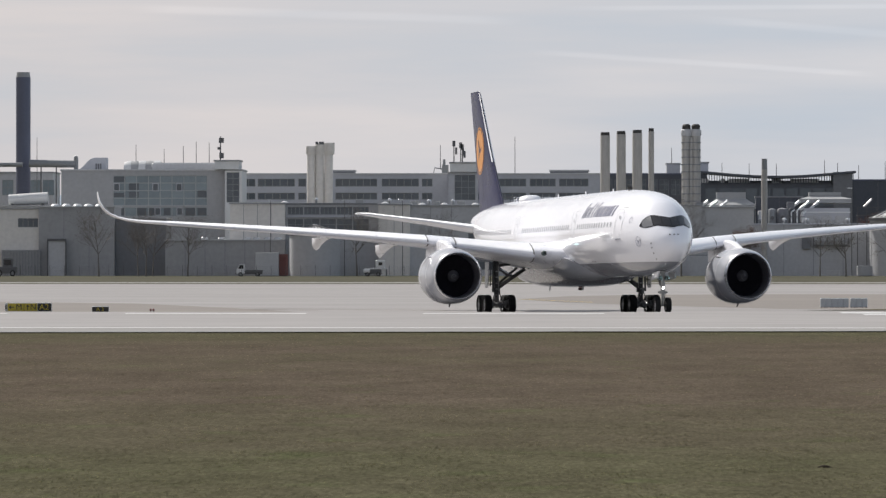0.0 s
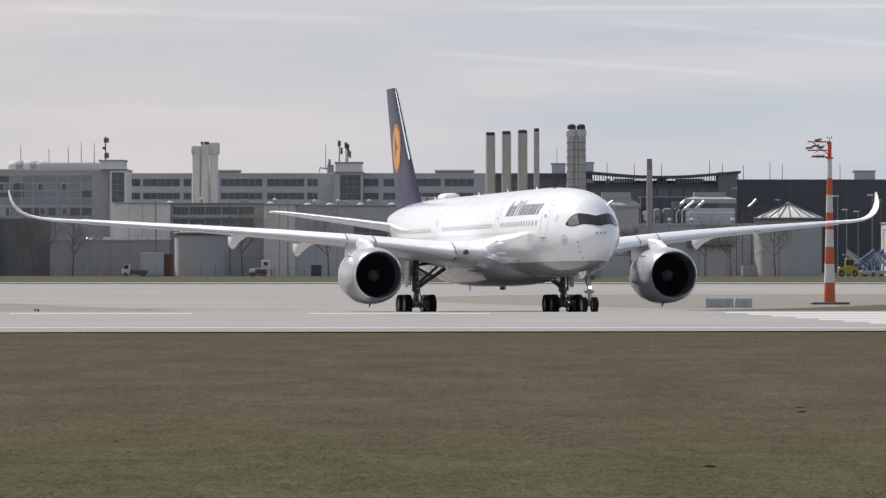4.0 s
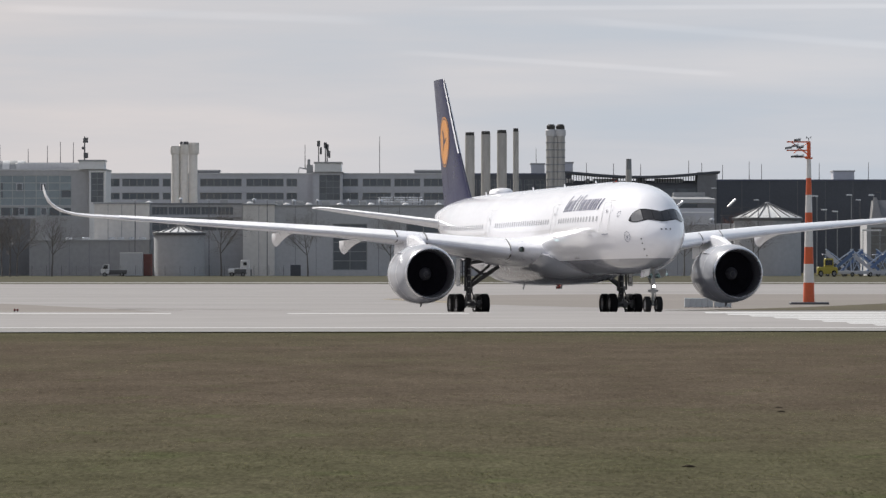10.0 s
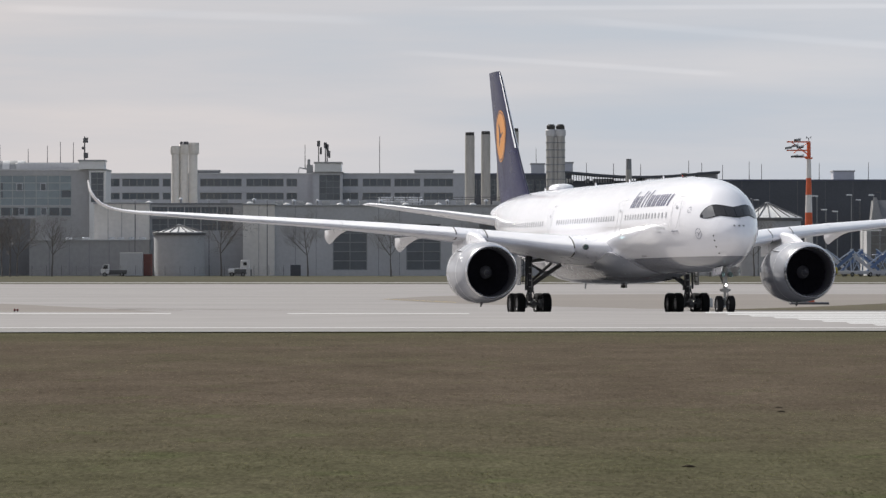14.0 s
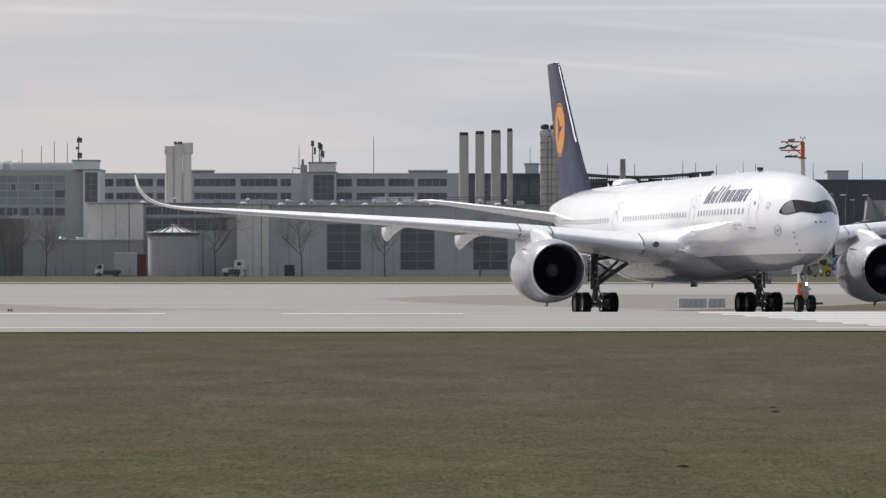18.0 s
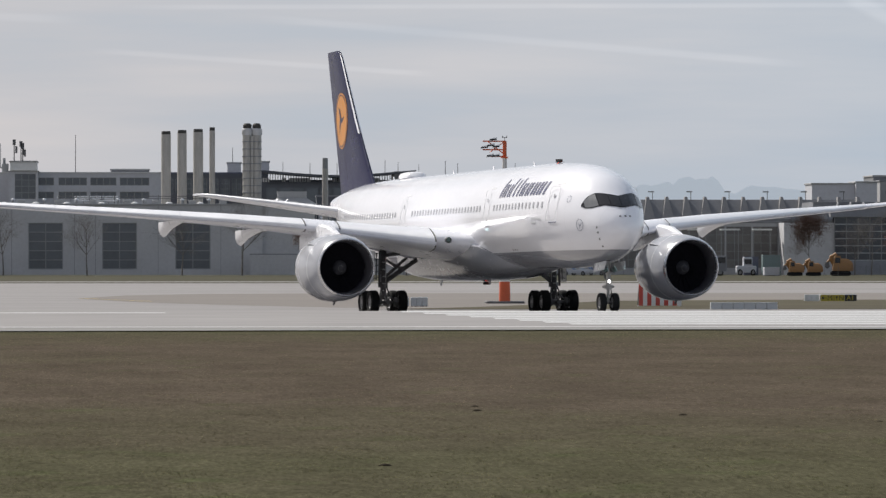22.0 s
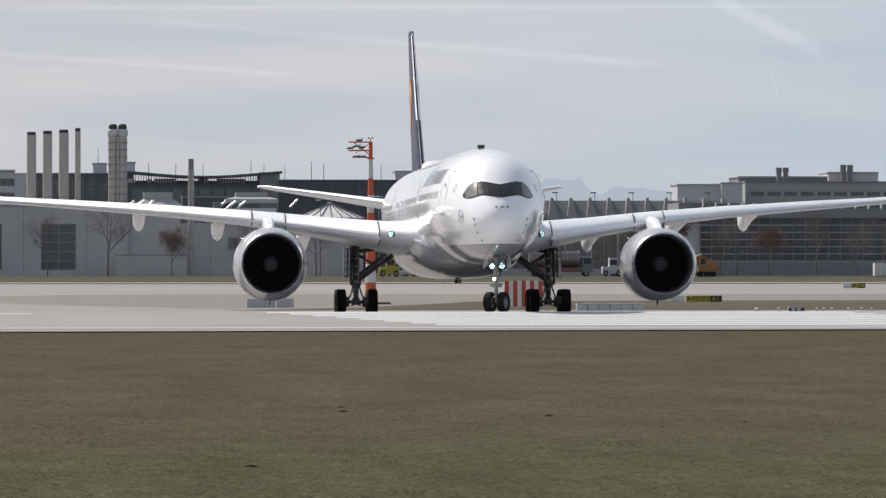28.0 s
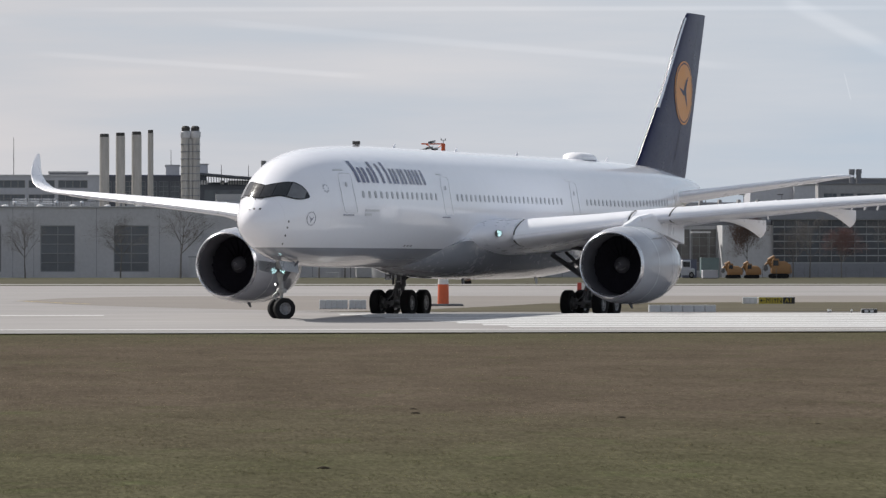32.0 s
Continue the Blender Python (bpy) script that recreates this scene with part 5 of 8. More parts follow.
    for y in (-0.24, 0.24):
        lamp_unit(plane, "takeoff_light", (29.05, y, 2.24), 0.15, 8.0, "round take-off lamp above the nose leg")
    part("lamp_bracket", Mesh().box(28.6, 28.86, -0.34, 0.34, 2.18, 2.32), "gear_steel", plane)
    # nose gear doors hang open beside the leg; they belong to the hull, not to the steered leg
    for sg in (-1, 1):
        part("nose_gear_door", Mesh().loft([[(30.2, 0.50 * sg, 2.72), (28.0, 0.52 * sg, 2.6), (28.1, 0.60 * sg, 2.12), (30.0, 0.58 * sg, 2.25)],
                                            [(30.2, 0.54 * sg, 2.72), (28.0, 0.56 * sg, 2.6), (28.1, 0.64 * sg, 2.12), (30.0, 0.62 * sg, 2.25)]], cap=True), "belly_grey", plane, "open grey nose gear door")
    return ng, spin


airliner = thing("airliner", 0, 0, 0, "white twin-engine wide-body airliner with dark blue tail, taxiing", "airplane")
build_hull(airliner)
for sd in (1, -1):
    build_wing(airliner, sd)
    build_engine(airliner, sd)
build_tail(airliner)
nose_gear, wheels = build_gear(airliner)
beacons = build_beacons(airliner)

# ---- the far side of the apron ----


def wall_with_openings(x0, x1, z0, z1, openings, thick=0.5):
    """A wall in x and z whose openings go through it; its face is at y = 0."""
    xs = sorted({x0, x1, *[v for o in openings for v in o[:2] if x0 < v < x1]})
    zs = sorted({z0, z1, *[v for o in openings for v in o[2:4] if z0 < v < z1]})
    def solid(i, k):
        if not (0 <= i < len(xs) - 1 and 0 <= k < len(zs) - 1):
            return False
        cx, cz = (xs[i] + xs[i + 1]) / 2, (zs[k] + zs[k + 1]) / 2
        return not any(o[0] < cx < o[1] and o[2] < cz < o[3] for o in openings)
    nx = len(xs)
    verts = [(x, y, z) for y in (0, thick) for z in zs for x in xs]
    half = nx * len(zs)
    faces = []
    for k in range(len(zs) - 1):
        for i in range(nx - 1):
            if not solid(i, k):
                continue
            a, b, c, d = k * nx + i, k * nx + i + 1, (k + 1) * nx + i + 1, (k + 1) * nx + i
            faces += [(a, b, c, d), (a + half, d + half, c + half, b + half)]
            for di, dk, p, q in ((0, -1, a, b), (1, 0, b, c), (0, 1, c, d), (-1, 0, d, a)):
                if not solid(i + di, k + dk):
                    faces.append((q, p, p + half, q + half))
    return Mesh().add(verts, faces)


def window(b, x0, x1, z0, z1, nx=1, nz=1, glass="window_glass", frame="frame_metal", bar=0.09, deep=0.22, label=""):
    """A window with frame and bars, set back in its opening, and one pane a field."""
    y0, y1 = deep - 0.08, deep + 0.1
    def rect(i, y):
        return [(x0 + i, y, z0 + i), (x1 - i, y, z0 + i), (x1 - i, y, z1 - i), (x0 + i, y, z1 - i)]
    w = part("window", Mesh().loft([rect(bar, y1), rect(0, y1), rect(0, y0), rect(bar, y0), rect(bar, y1)]), frame, b, label)
    for i in range(1, nx):
        x = x0 + (x1 - x0) * i / nx
        part("mullion", Mesh().box(x - bar / 2, x + bar / 2, deep - 0.06, deep + 0.08, z0 + bar, z1 - bar), frame, w)
    for k in range(1, nz):
        z = z0 + (z1 - z0) * k / nz
        part("transom", Mesh().box(x0 + bar, x1 - bar, deep - 0.05, deep + 0.07, z - bar / 2, z + bar / 2), frame, w)
    for i in range(nx):
        for k in range(nz):
            xa, xb = x0 + (x1 - x0) * i / nx, x0 + (x1 - x0) * (i + 1) / nx
            za, zb = z0 + (z1 - z0) * k / nz, z0 + (z1 - z0) * (k + 1) / nz
            part("pane", Mesh().box(xa, xb, deep + 0.02, deep + 0.05, za, zb), glass, w)
    return w


def building(name, label, x0, x1, y, top, depth=18, wall="facade_grey", roof="roof_grey", windows=(), base=FAR_Z, slab=0.35, over=0.2,
             category="building", group="", glass="window_glass", frame="frame_metal", joints=0.0, bar=0.09):
    """A flat-roofed block whose front stands at y. windows: x0, x1, z0, z1, fields across, fields up."""
    cx = (x0 + x1) / 2
    b = thing(name, cx, y, base, label, category, group)
    lo, hi, h = x0 - cx, x1 - cx, top - base
    wins = [(a - cx, c - cx, d - base, e - base, nx, nz) for a, c, d, e, nx, nz in windows]
    m = wall_with_openings(lo, hi, 0, h, wins)
    part("wall", m, wall, b)
    part("side_wall", Mesh().box(lo, lo + 0.5, 0.5, depth, 0, h), wall, b)
    part("side_wall", Mesh().box(hi - 0.5, hi, 0.5, depth, 0, h), wall, b)
    part("rear_wall", Mesh().box(lo + 0.5, hi - 0.5, depth - 0.5, depth, 0, h), wall, b)
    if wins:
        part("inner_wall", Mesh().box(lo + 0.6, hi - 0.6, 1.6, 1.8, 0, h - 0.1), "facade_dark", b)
    part("roof", Mesh().cbox(lo - over, hi + over, -over, depth + over, h, h + slab, 0.06), roof, b)
    for q in wins:
        window(b, *q, glass=glass, frame=frame, bar=bar)
    if joints:
        n = int((hi - lo) / joints)
        for i in range(1, n):
            x = lo + (hi - lo) * i / n
            if not any(q[0] - 0.1 < x < q[1] + 0.1 for q in wins):
                part("wall_joint", Mesh().box(x - 0.04, x + 0.04, -0.03, 0.02, 0.1, h - 0.05), "facade_dark", b)
    return b


def stack(name, label, x, y, w, z1, base=FAR_Z, mat_name="stack_metal", cap="soot", n=16, group="", bands=0, cap_h=1.2, taper=1.0):
    s = thing(name, x, y, base, label, "chimney", group)
    h = z1 - base
    r = w / 2
    part("shaft", Mesh().lathe([(0, r), (h - cap_h, r * taper)], axis="z", n=n, cap=True), mat_name, s, smooth=True)
    part("cap", Mesh().lathe([(h - cap_h, r * taper * 0.96), (h, r * taper * 0.9), (h, r * taper * 0.7), (h - 0.8, r * taper * 0.68)], axis="z", n=n), cap, s, "dark sooty chimney mouth", smooth=True)
    for i in range(bands):
        z = h * (i + 1) / (bands + 1)
        part("band", Mesh().lathe([(z - 0.12, r * 1.0), (z - 0.12, r * 1.07), (z + 0.12, r * 1.07), (z + 0.12, r * 1.0)], axis="z", n=n), "frame_metal", s)
    return s


def pole(name, label, x, y, z0, z1, r=0.09, category="antenna", group="roof antennas", extra=()):
    z0 -= 1.5
    p = thing(name, x, y, z0, label, category, group)
    part("rod", Mesh().tube((0, 0, 0), (0, 0, z1 - z0), r, r * 0.6, 6), "gear_steel", p)
    for dx, z, w, h in extra:
        part("aerial_box", Mesh().cbox(dx - w / 2, dx + w / 2, -0.25, 0.2, z - z0 - h / 2, z - z0 + h / 2, 0.04), "gear_steel", p)
    return p


def z_at(a, y):
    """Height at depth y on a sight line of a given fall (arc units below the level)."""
    return 3.2 - (a - 452.0) * y / 8961.4


def x_at(a, y):
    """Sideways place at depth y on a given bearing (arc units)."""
    return (a - 784.0) / 8961.4 * y


def left_quarter():
    # tall dark stack with ducts beside it
    s = stack("slate_chimney", "tall dark slate-blue metal chimney behind the sheds", -123.29, 1120, 3.25, 43.82, mat_name="slate_metal", cap="roof_grey", n=14, cap_h=1.1)
    d = thing("flue_duct", -116.27, 1116, 23.04, "grey overhead flue pipe running to the chimney", "pipe")
    part("pipe", Mesh().tube((-5.24, 0, 0.5), (4.99, 0, 0.35), 0.86, 0.8, 14), "frame_metal", d, smooth=True)
    part("pipe", Mesh().tube((-13.72, 0, 0.2), (-6.74, 0, 0.2), 0.5, 0.5, 12), "frame_metal", d, smooth=True)
    part("elbow", Mesh().tube((5.12, 0, -1.2), (5.12, 0, 1.6), 0.5, 0.5, 10).tube((4.74, 0, 1.7), (5.49, 0, 1.9), 0.45, 0.45, 8), "frame_metal", d, smooth=True)
    part("trestle", Mesh().box(0.62, 0.87, -0.2, 0.2, -8.98, -0.1).box(-2.74, -2.50, -0.2, 0.2, -8.98, -0.1), "gear_steel", d)
    h = thing("filter_house", -107.69, 1117, 21.90, "small grey plant house with a sloping roof", "plant room")
    part("wall", Mesh().prism([(-3.24, 0), (3.12, 0), (3.12, 2.93), (0.50, 2.93), (-0.37, 2.62), (-1.12, 1.99), (-1.87, 1.12), (-2.62, 0.50), (-3.24, 0.31)], 0, 5), "facade_light", h)
    for k in range(3):
        part("slit_window", Mesh().box(0.75 + k * 0.5, 0.75 + 0.32 + k * 0.5, -0.06, -0.01, 0.2, 1.62), "facade_dark", h)
    t = thing("round_tank", -118.29, 1085, 13.9, "white half-round tank on a shed roof", "tank")
    part("shell", Mesh().tube((-4.24, 0, 1.2), (4.24, 0, 1.6), 1.15, 1.35, 16), "roof_bright", t, smooth=True)
    part("cradle", Mesh().box(-3.63, -3.15, -0.8, 0.8, -0.1, 0.5).box(2.91, 3.39, -0.8, 0.8, -0.1, 0.5), "gear_steel", t)
    building("tank_shed", "plain grey shed under a round tank", -125.59, -109.71, 1078, 13.55, 14, "facade_grey")
    building("teal_hall", "pale green-grey hall behind the chimney", -139.11, -119.86, 1150, 21.94, 16, "facade_mid", windows=[(x_at(-240 + 24 * i, 1150), x_at(-220 + 24 * i, 1150), 16.93, 20.40, 2, 2) for i in range(4)], glass="teal_glass")
    # sheds in the front row
    building("concrete_shed", "pale concrete shed with a dark slit window", -120.34, -112.15, 1048, 12.79, 14, "facade_warm", windows=[(-116.48, -112.27, 9.05, 10.92, 4, 1)])
    building("long_shed", "long dark grey windowless shed", -112.04, -96.35, 1047, 13.05, 16, "facade_shed", joints=5.2)
    building("recessed_shed", "dark grey recessed shed between taller sheds", -96.3, -85.76, 1049, 10.75, 14, "facade_dark", "facade_shed", joints=3.4)
    plinth = thing("ribbed_plinth", -115.67, 1046.2, FAR_Z, "dark ribbed metal skirting at the foot of a shed", "cladding")
    for i in range(26):
        part("rib", Mesh().box(-3.97 + i * 0.31, -3.97 + 0.2 + i * 0.31, 0, 1.7, 0, 5.37), "facade_shed", plinth)
    part("backing", Mesh().box(-3.97, 3.97, 0.15, 1.75, 0, 5.25), "facade_dark", plinth)
    f = thing("loading_frame", -108.15, 1045.6, FAR_Z, "dark steel loading frame against the shed", "frame")
    part("lintel", Mesh().box(-2.0, 2.0, -0.3, 0.2, 7.23, 7.70), "gear_steel", f)
    for x in (-1.9, 1.9):
        part("post", Mesh().box(x - 0.12, x + 0.12, -0.3, 0.1, 0, 7.23), "gear_steel", f)
    part("shutter", Mesh().box(-1.75, 1.75, 0.0, 0.2, 0, 7.23), "facade_mid", f)
    for i in range(5):
        x = -109.40 + i * 2.3
        m = solo("roof_skylight", Mesh().lathe([(0, 1.0), (0.35, 0.8), (0.55, 0.4), (0.6, 0.01)], axis="z", n=12), "roof_bright", pose(x, 1055, 13.40), "white domed skylight on the shed roof", "skylight", "roof skylights", smooth=True)
    # glazed office behind
    z1 = 21.78
    wins = [(-102.44, -81.63, 14.10, 20.79, 8, 4), (-102.44, -81.63, 11.75, 13.85, 8, 1)]
    office = building("glazed_office", "grey office block with a broad field of blue-grey glass", -113.83, -77.79, 1110, z1, 24, "facade_grey", "facade_mid", windows=wins, glass="teal_glass", frame="frame_pale", bar=0.16)
    ox = -95.81
    dark = [(-43, -20, 311, 323), (-16, 4, 338, 351), (-16, 4, 323, 337), (-43, -20, 340, 350), (20, 41, 367, 382), (-32, -22, 367, 382), (-1, 17, 367, 382), (85, 104, 367, 382), (46, 60, 367, 382), (106, 124, 367, 382), (106, 124, 336, 350)]
    for xa, xb, za, zb in dark:
        part("dark_pane", Mesh().box(x_at(xa + 1, 1110) - ox, x_at(xb - 1, 1110) - ox, 0.17, 0.2, z_at(zb - 1, 1110) - FAR_Z, z_at(za + 1, 1110) - FAR_Z), "window_glass", office, "dark reflecting pane")
    for xa, za in ((-42, 324), (27, 324), (69, 324), (-42, 367), (31, 367), (70, 367)):
        x0, x1 = x_at(xa, 1110) - ox, x_at(xa + 11, 1110) - ox
        lo, hi = z_at(za + 14, 1110) - FAR_Z, z_at(za, 1110) - FAR_Z
        def ring_at(i, y):
            return [(x0 + i, y, lo + i), (x1 - i, y, lo + i), (x1 - i, y, hi - i), (x0 + i, y, hi - i)]
        case = part("casement", Mesh().loft([ring_at(0.16, 0.12), ring_at(0, 0.12), ring_at(0, 0.0), ring_at(0.16, 0.0), ring_at(0.16, 0.12)]), "facade_light", office, "pale framed opening window")
        part("pane", Mesh().box(x0 + 0.16, x1 - 0.16, 0.08, 0.11, lo + 0.16, hi - 0.16), "window_glass", case)
    b = thing("barrel_plant", -90.32, 1118, 22.10, "long grey rooftop plant with rounded shutters", "plant room")
    part("casing", Mesh().cbox(-4.37, 9.98, 0, 6, 0, 1.62, 0.3), "facade_mid", b)
    for i in range(5):
        x = -10.48 + i * 1.62
        part("shell", Mesh().loft([[(x + (1.6 if i else 0.4) * 0 + w, 3 - 3 * math.cos(a), 2.12 * math.sin(a) * k) for a in (math.pi * j / 8 for j in range(9))] for w, k in ((0.0, 0.86 if i == 0 else 0.97), (1.12, 1.0), (1.56, 0.93))], closed=False), "roof_bright" if i % 2 == 0 else "roof_grey", b, smooth=True)
    building("stair_core", "light grey stair core with a dark glass strip", -77.65, -73.94, 1108, 21.75, 16, "facade_white", windows=[(-77.3, -74.5, 14.82, 21.4, 2, 5)])
    building("roof_plant", "pale box-shaped rooftop plant room", -79.91, -74.45, 1107.6, 23.80, 8, "facade_white", base=22.1)
    # slab office with two rows of windows
    wins = []
    for z0, z1 in ((18.99, 20.80), (16.01, 17.57)):
        for xa, xb, n in ((186, 210, 2), (214, 280, 5), (286, 300, 1), (352, 426, 6), (434, 500, 5), (505, 524, 2), (604, 632, 2), (640, 690, 4), (696, 742, 4), (748, 800, 4)):
            wins.append((x_at(xa, 1160), x_at(xb, 1160), z0, z1, n, 1))
    building("slab_office", "long pale office slab with two rows of dark windows", -78.18, 4.92, 1160, 21.72, 20, "facade_light", "facade_mid", windows=wins, bar=0.14)
    building("lift_tower", "light grey lift tower with dark glazing", -29.90, -23.20, 1155, 21.95, 12, "facade_light", windows=[(-28.48, -23.72, 15.83, 21.6, 3, 4)])
    building("roof_plant", "white plant box on top of the lift tower", -29.5, -23.5, 1154.6, 24.2, 12, "facade_white", base=22.3)
    building("roof_hut", "low dark rooftop hut", -56.83, -51.87, 1168, 22.6, 6, "facade_dark", base=22.0)
    building("roof_hut", "low dark rooftop hut", -6.78, 2.09, 1168, 22.6, 6, "facade_dark", base=22.0)
    # three joined silos
    s = thing("silo_stack", -56.34, 1100, FAR_Z, "three joined pale concrete flues with wide caps", "chimney")
    for dx in (-16, -1, 15):
        part("flue", Mesh().lathe([(0, 0.93), (27.99, 0.93)], (dx * 12.27 / 100, 0, 0), "z", 14, cap=True), "facade_warm", s, smooth=True)
    for dx, z in ((-16, 228), (0, 231), (16, 234)):
        part("cap", Mesh().lathe([(26.15, 0.98), (26.39, 1.15), (z * 12.27 / 100, 1.15), (z * 12.27 / 100, 0.74)], (dx * 12.27 / 100, 0, 0), "z", 12), "facade_warm", s, smooth=True)
    for dx in (-6, 0, 4):
        part("mouth", Mesh().tube((dx * 12.27 / 100, 0, 27.99), (dx * 12.27 / 100, 0, 28.97), 0.35, 0.3, 8), "gear_steel", s)
    # low front row: panels and louvres
    building("panel_hall", "low concrete hall with pale panels", -72.25, -60.93, 1046, 13.82, 20, "facade_warm", joints=2.8)
    band = [(x_at(267 + 29 * i, 1049), x_at(295 + 29 * i, 1049), 11.63, 13.27, 4, 1) for i in range(5)]
    band += [(x_at(267 + 29 * i, 1049), x_at(295 + 29 * i, 1049), 8.35, 10.81, 2, 2) for i in range(5)]
    clerestory = building("clerestory_hall", "low hall with two bands of dark windows", -61.10, -41.67, 1049, 13.74, 20, "facade_grey", "facade_dark", windows=band)
    part("ledge", Mesh().cbox(-9.36, 9.36, -0.5, -0.02, 12.17, 12.41, 0.04), "facade_light", clerestory, "pale ledge between the windows")
    building("pale_hall", "pale concrete hall end with a flat roof", -41.51, -34.98, 1045, 13.58, 20, "facade_warm", joints=2.6)
    building("low_wall", "low grey plant wall with roof clutter", -85.18, -60.58, 1040, 6.10, 6, "facade_shed", joints=3.6)
    for xr in (120, 150, 196, 212, 232, 250):
        solo("roof_clutter", Mesh().cbox(-0.7, 0.7, -0.4, 0.4, 0, 0.5, 0.12), "duct_metal", pose(x_at(xr, 1043), 1043, 6.43), "small metal rooftop box", "vent", "roof vents")
    hall_wins = [(x_at(a, 1046), x_at(b, 1046), 0.17, 9.74, 2, 5) for a, b in ((587, 648), (717, 778), (846, 908))]
    building("workshop_hall", "long grey workshop hall with tall gridded windows", -35.02, 25.21, 1046, 13.35, 26, "facade_mid", windows=hall_wins, joints=4.2, bar=0.2)
    building("workshop_annex", "grey windowless workshop annex", 25.24, 36.0, 1047, 13.01, 22, "facade_mid", joints=5.4)
    building("low_annex", "low grey annex wall before a plant yard", 36.05, 60.52, 1047, 9.45, 8, "facade_mid", "facade_light", joints=6.1)
    g = thing("yard_gate", 29.71, 1040, FAR_Z, "low grey panelled yard gate", "gate")
    for i in range(9):
        part("panel", Mesh().box(-7.1 + i * 1.6, -5.6 + i * 1.6, 0, 0.12, 0.1, 4.18), "facade_mid", g)
    part("rail", Mesh().box(-7.3, 7.5, 0.02, 0.14, 4.18, 4.41), "frame_metal", g)
    # domes, ducts and boxes on the hall roofs
    for i, xr in enumerate((262, 318, 395, 440, 448, 492, 506, 518, 530, 545, 560, 575, 600, 615, 640, 655, 672, 700, 716, 745, 760, 774, 790, 812, 835, 858, 876, 890, 905, 930)):
        z = (14.16 if xr < 262 else 14.06 if xr < 428 else 13.91 if xr < 484 else 13.68)
        if i % 3 == 0:
            solo("roof_dome", Mesh().lathe([(0, 0.8), (0.3, 0.65), (0.45, 0.32), (0.5, 0.01)], axis="z", n=12), "roof_bright", pose(x_at(xr, 1055), 1055, z), "white domed rooflight on a hall roof", "skylight", "roof domes", smooth=True)
        elif i % 3 == 1:
            v = thing("roof_vent", x_at(xr, 1056), 1056, z, "small grey roof vent with a cowl", "vent", "roof vents")
            part("stem", Mesh().tube((0, 0, 0), (0, 0, 0.9), 0.22, 0.2, 8), "frame_metal", v)
            part("cowl", Mesh().lathe([(0.8, 0.45), (1.05, 0.4), (1.25, 0.05)], axis="z", n=10), "duct_metal", v, smooth=True)
        else:
            solo("roof_box", Mesh().cbox(-0.8, 0.8, -0.5, 0.5, 0, 0.9, 0.1), "roof_grey", pose(x_at(xr, 1057), 1057, z), "grey metal unit on a hall roof", "vent", "roof units")
    pr = thing("pipe_rack", -9.34, 1060, 13.68, "pale pipes on a hall roof rack", "pipe")
    for k in range(3):
        part("pipe", Mesh().tube((-4.5, k * 0.6, 0.7 + 0.45 * k), (4.8, k * 0.6, 0.7 + 0.45 * k), 0.16, 0.16, 8), "duct_metal", pr, smooth=True)
    for x in (-4, -1.3, 1.3, 4):
        part("bracket", Mesh().box(x - 0.08, x + 0.08, -0.1, 1.4, 0, 1.9), "gear_steel", pr)
    for i, xr in enumerate(range(640, 960, 22)):
        p = pole("roof_rail", "thin steel roof railing", x_at(xr, 1064), 1064, 14.00, 15.67, 0.07, "railing", "roof railings", ((1.2, 15.43, 2.6, 0.12), (1.2, 14.95, 2.6, 0.1)))


def tank(name, label, xa, xb, y, top, peak, group="cone tanks", shell="facade_warm"):
    """A wide tank with a ribbed conical roof."""
    r = (xb - xa) / 2
    t = thing(name, (xa + xb) / 2, y + r, FAR_Z, label, "tank", group)
    h, p = top - FAR_Z, peak - FAR_Z
    part("shell", Mesh().lathe([(0, r), (h, r)], axis="z", n=40), shell, t, "concrete tank wall", smooth=True)
    part("roof", Mesh().lathe([(h, r * 1.04), (h + 0.15, r * 1.04), (p - 0.3, 0.6), (p - 0.3, 0.01)], axis="z", n=40), "roof_bright", t, "bright conical metal roof", smooth=True)
    part("finial", Mesh().lathe([(p - 0.4, 0.7), (p, 0.5), (p + 0.15, 0.01)], axis="z", n=10), "frame_metal", t)
    for i in range(20):
        a = 2 * math.pi * i / 20
        part("rib", Mesh().tube((r * 1.04 * math.cos(a), r * 1.04 * math.sin(a), h + 0.2), (0.5 * math.cos(a), 0.5 * math.sin(a), p - 0.15), 0.12, 0.1, 5), "gear_steel", t)
    part("rim", Mesh().lathe([(h - 0.5, r * 1.005), (h - 0.5, r * 1.05), (h + 0.05, r * 1.05)], axis="z", n=40), "gear_steel", t)
    return t


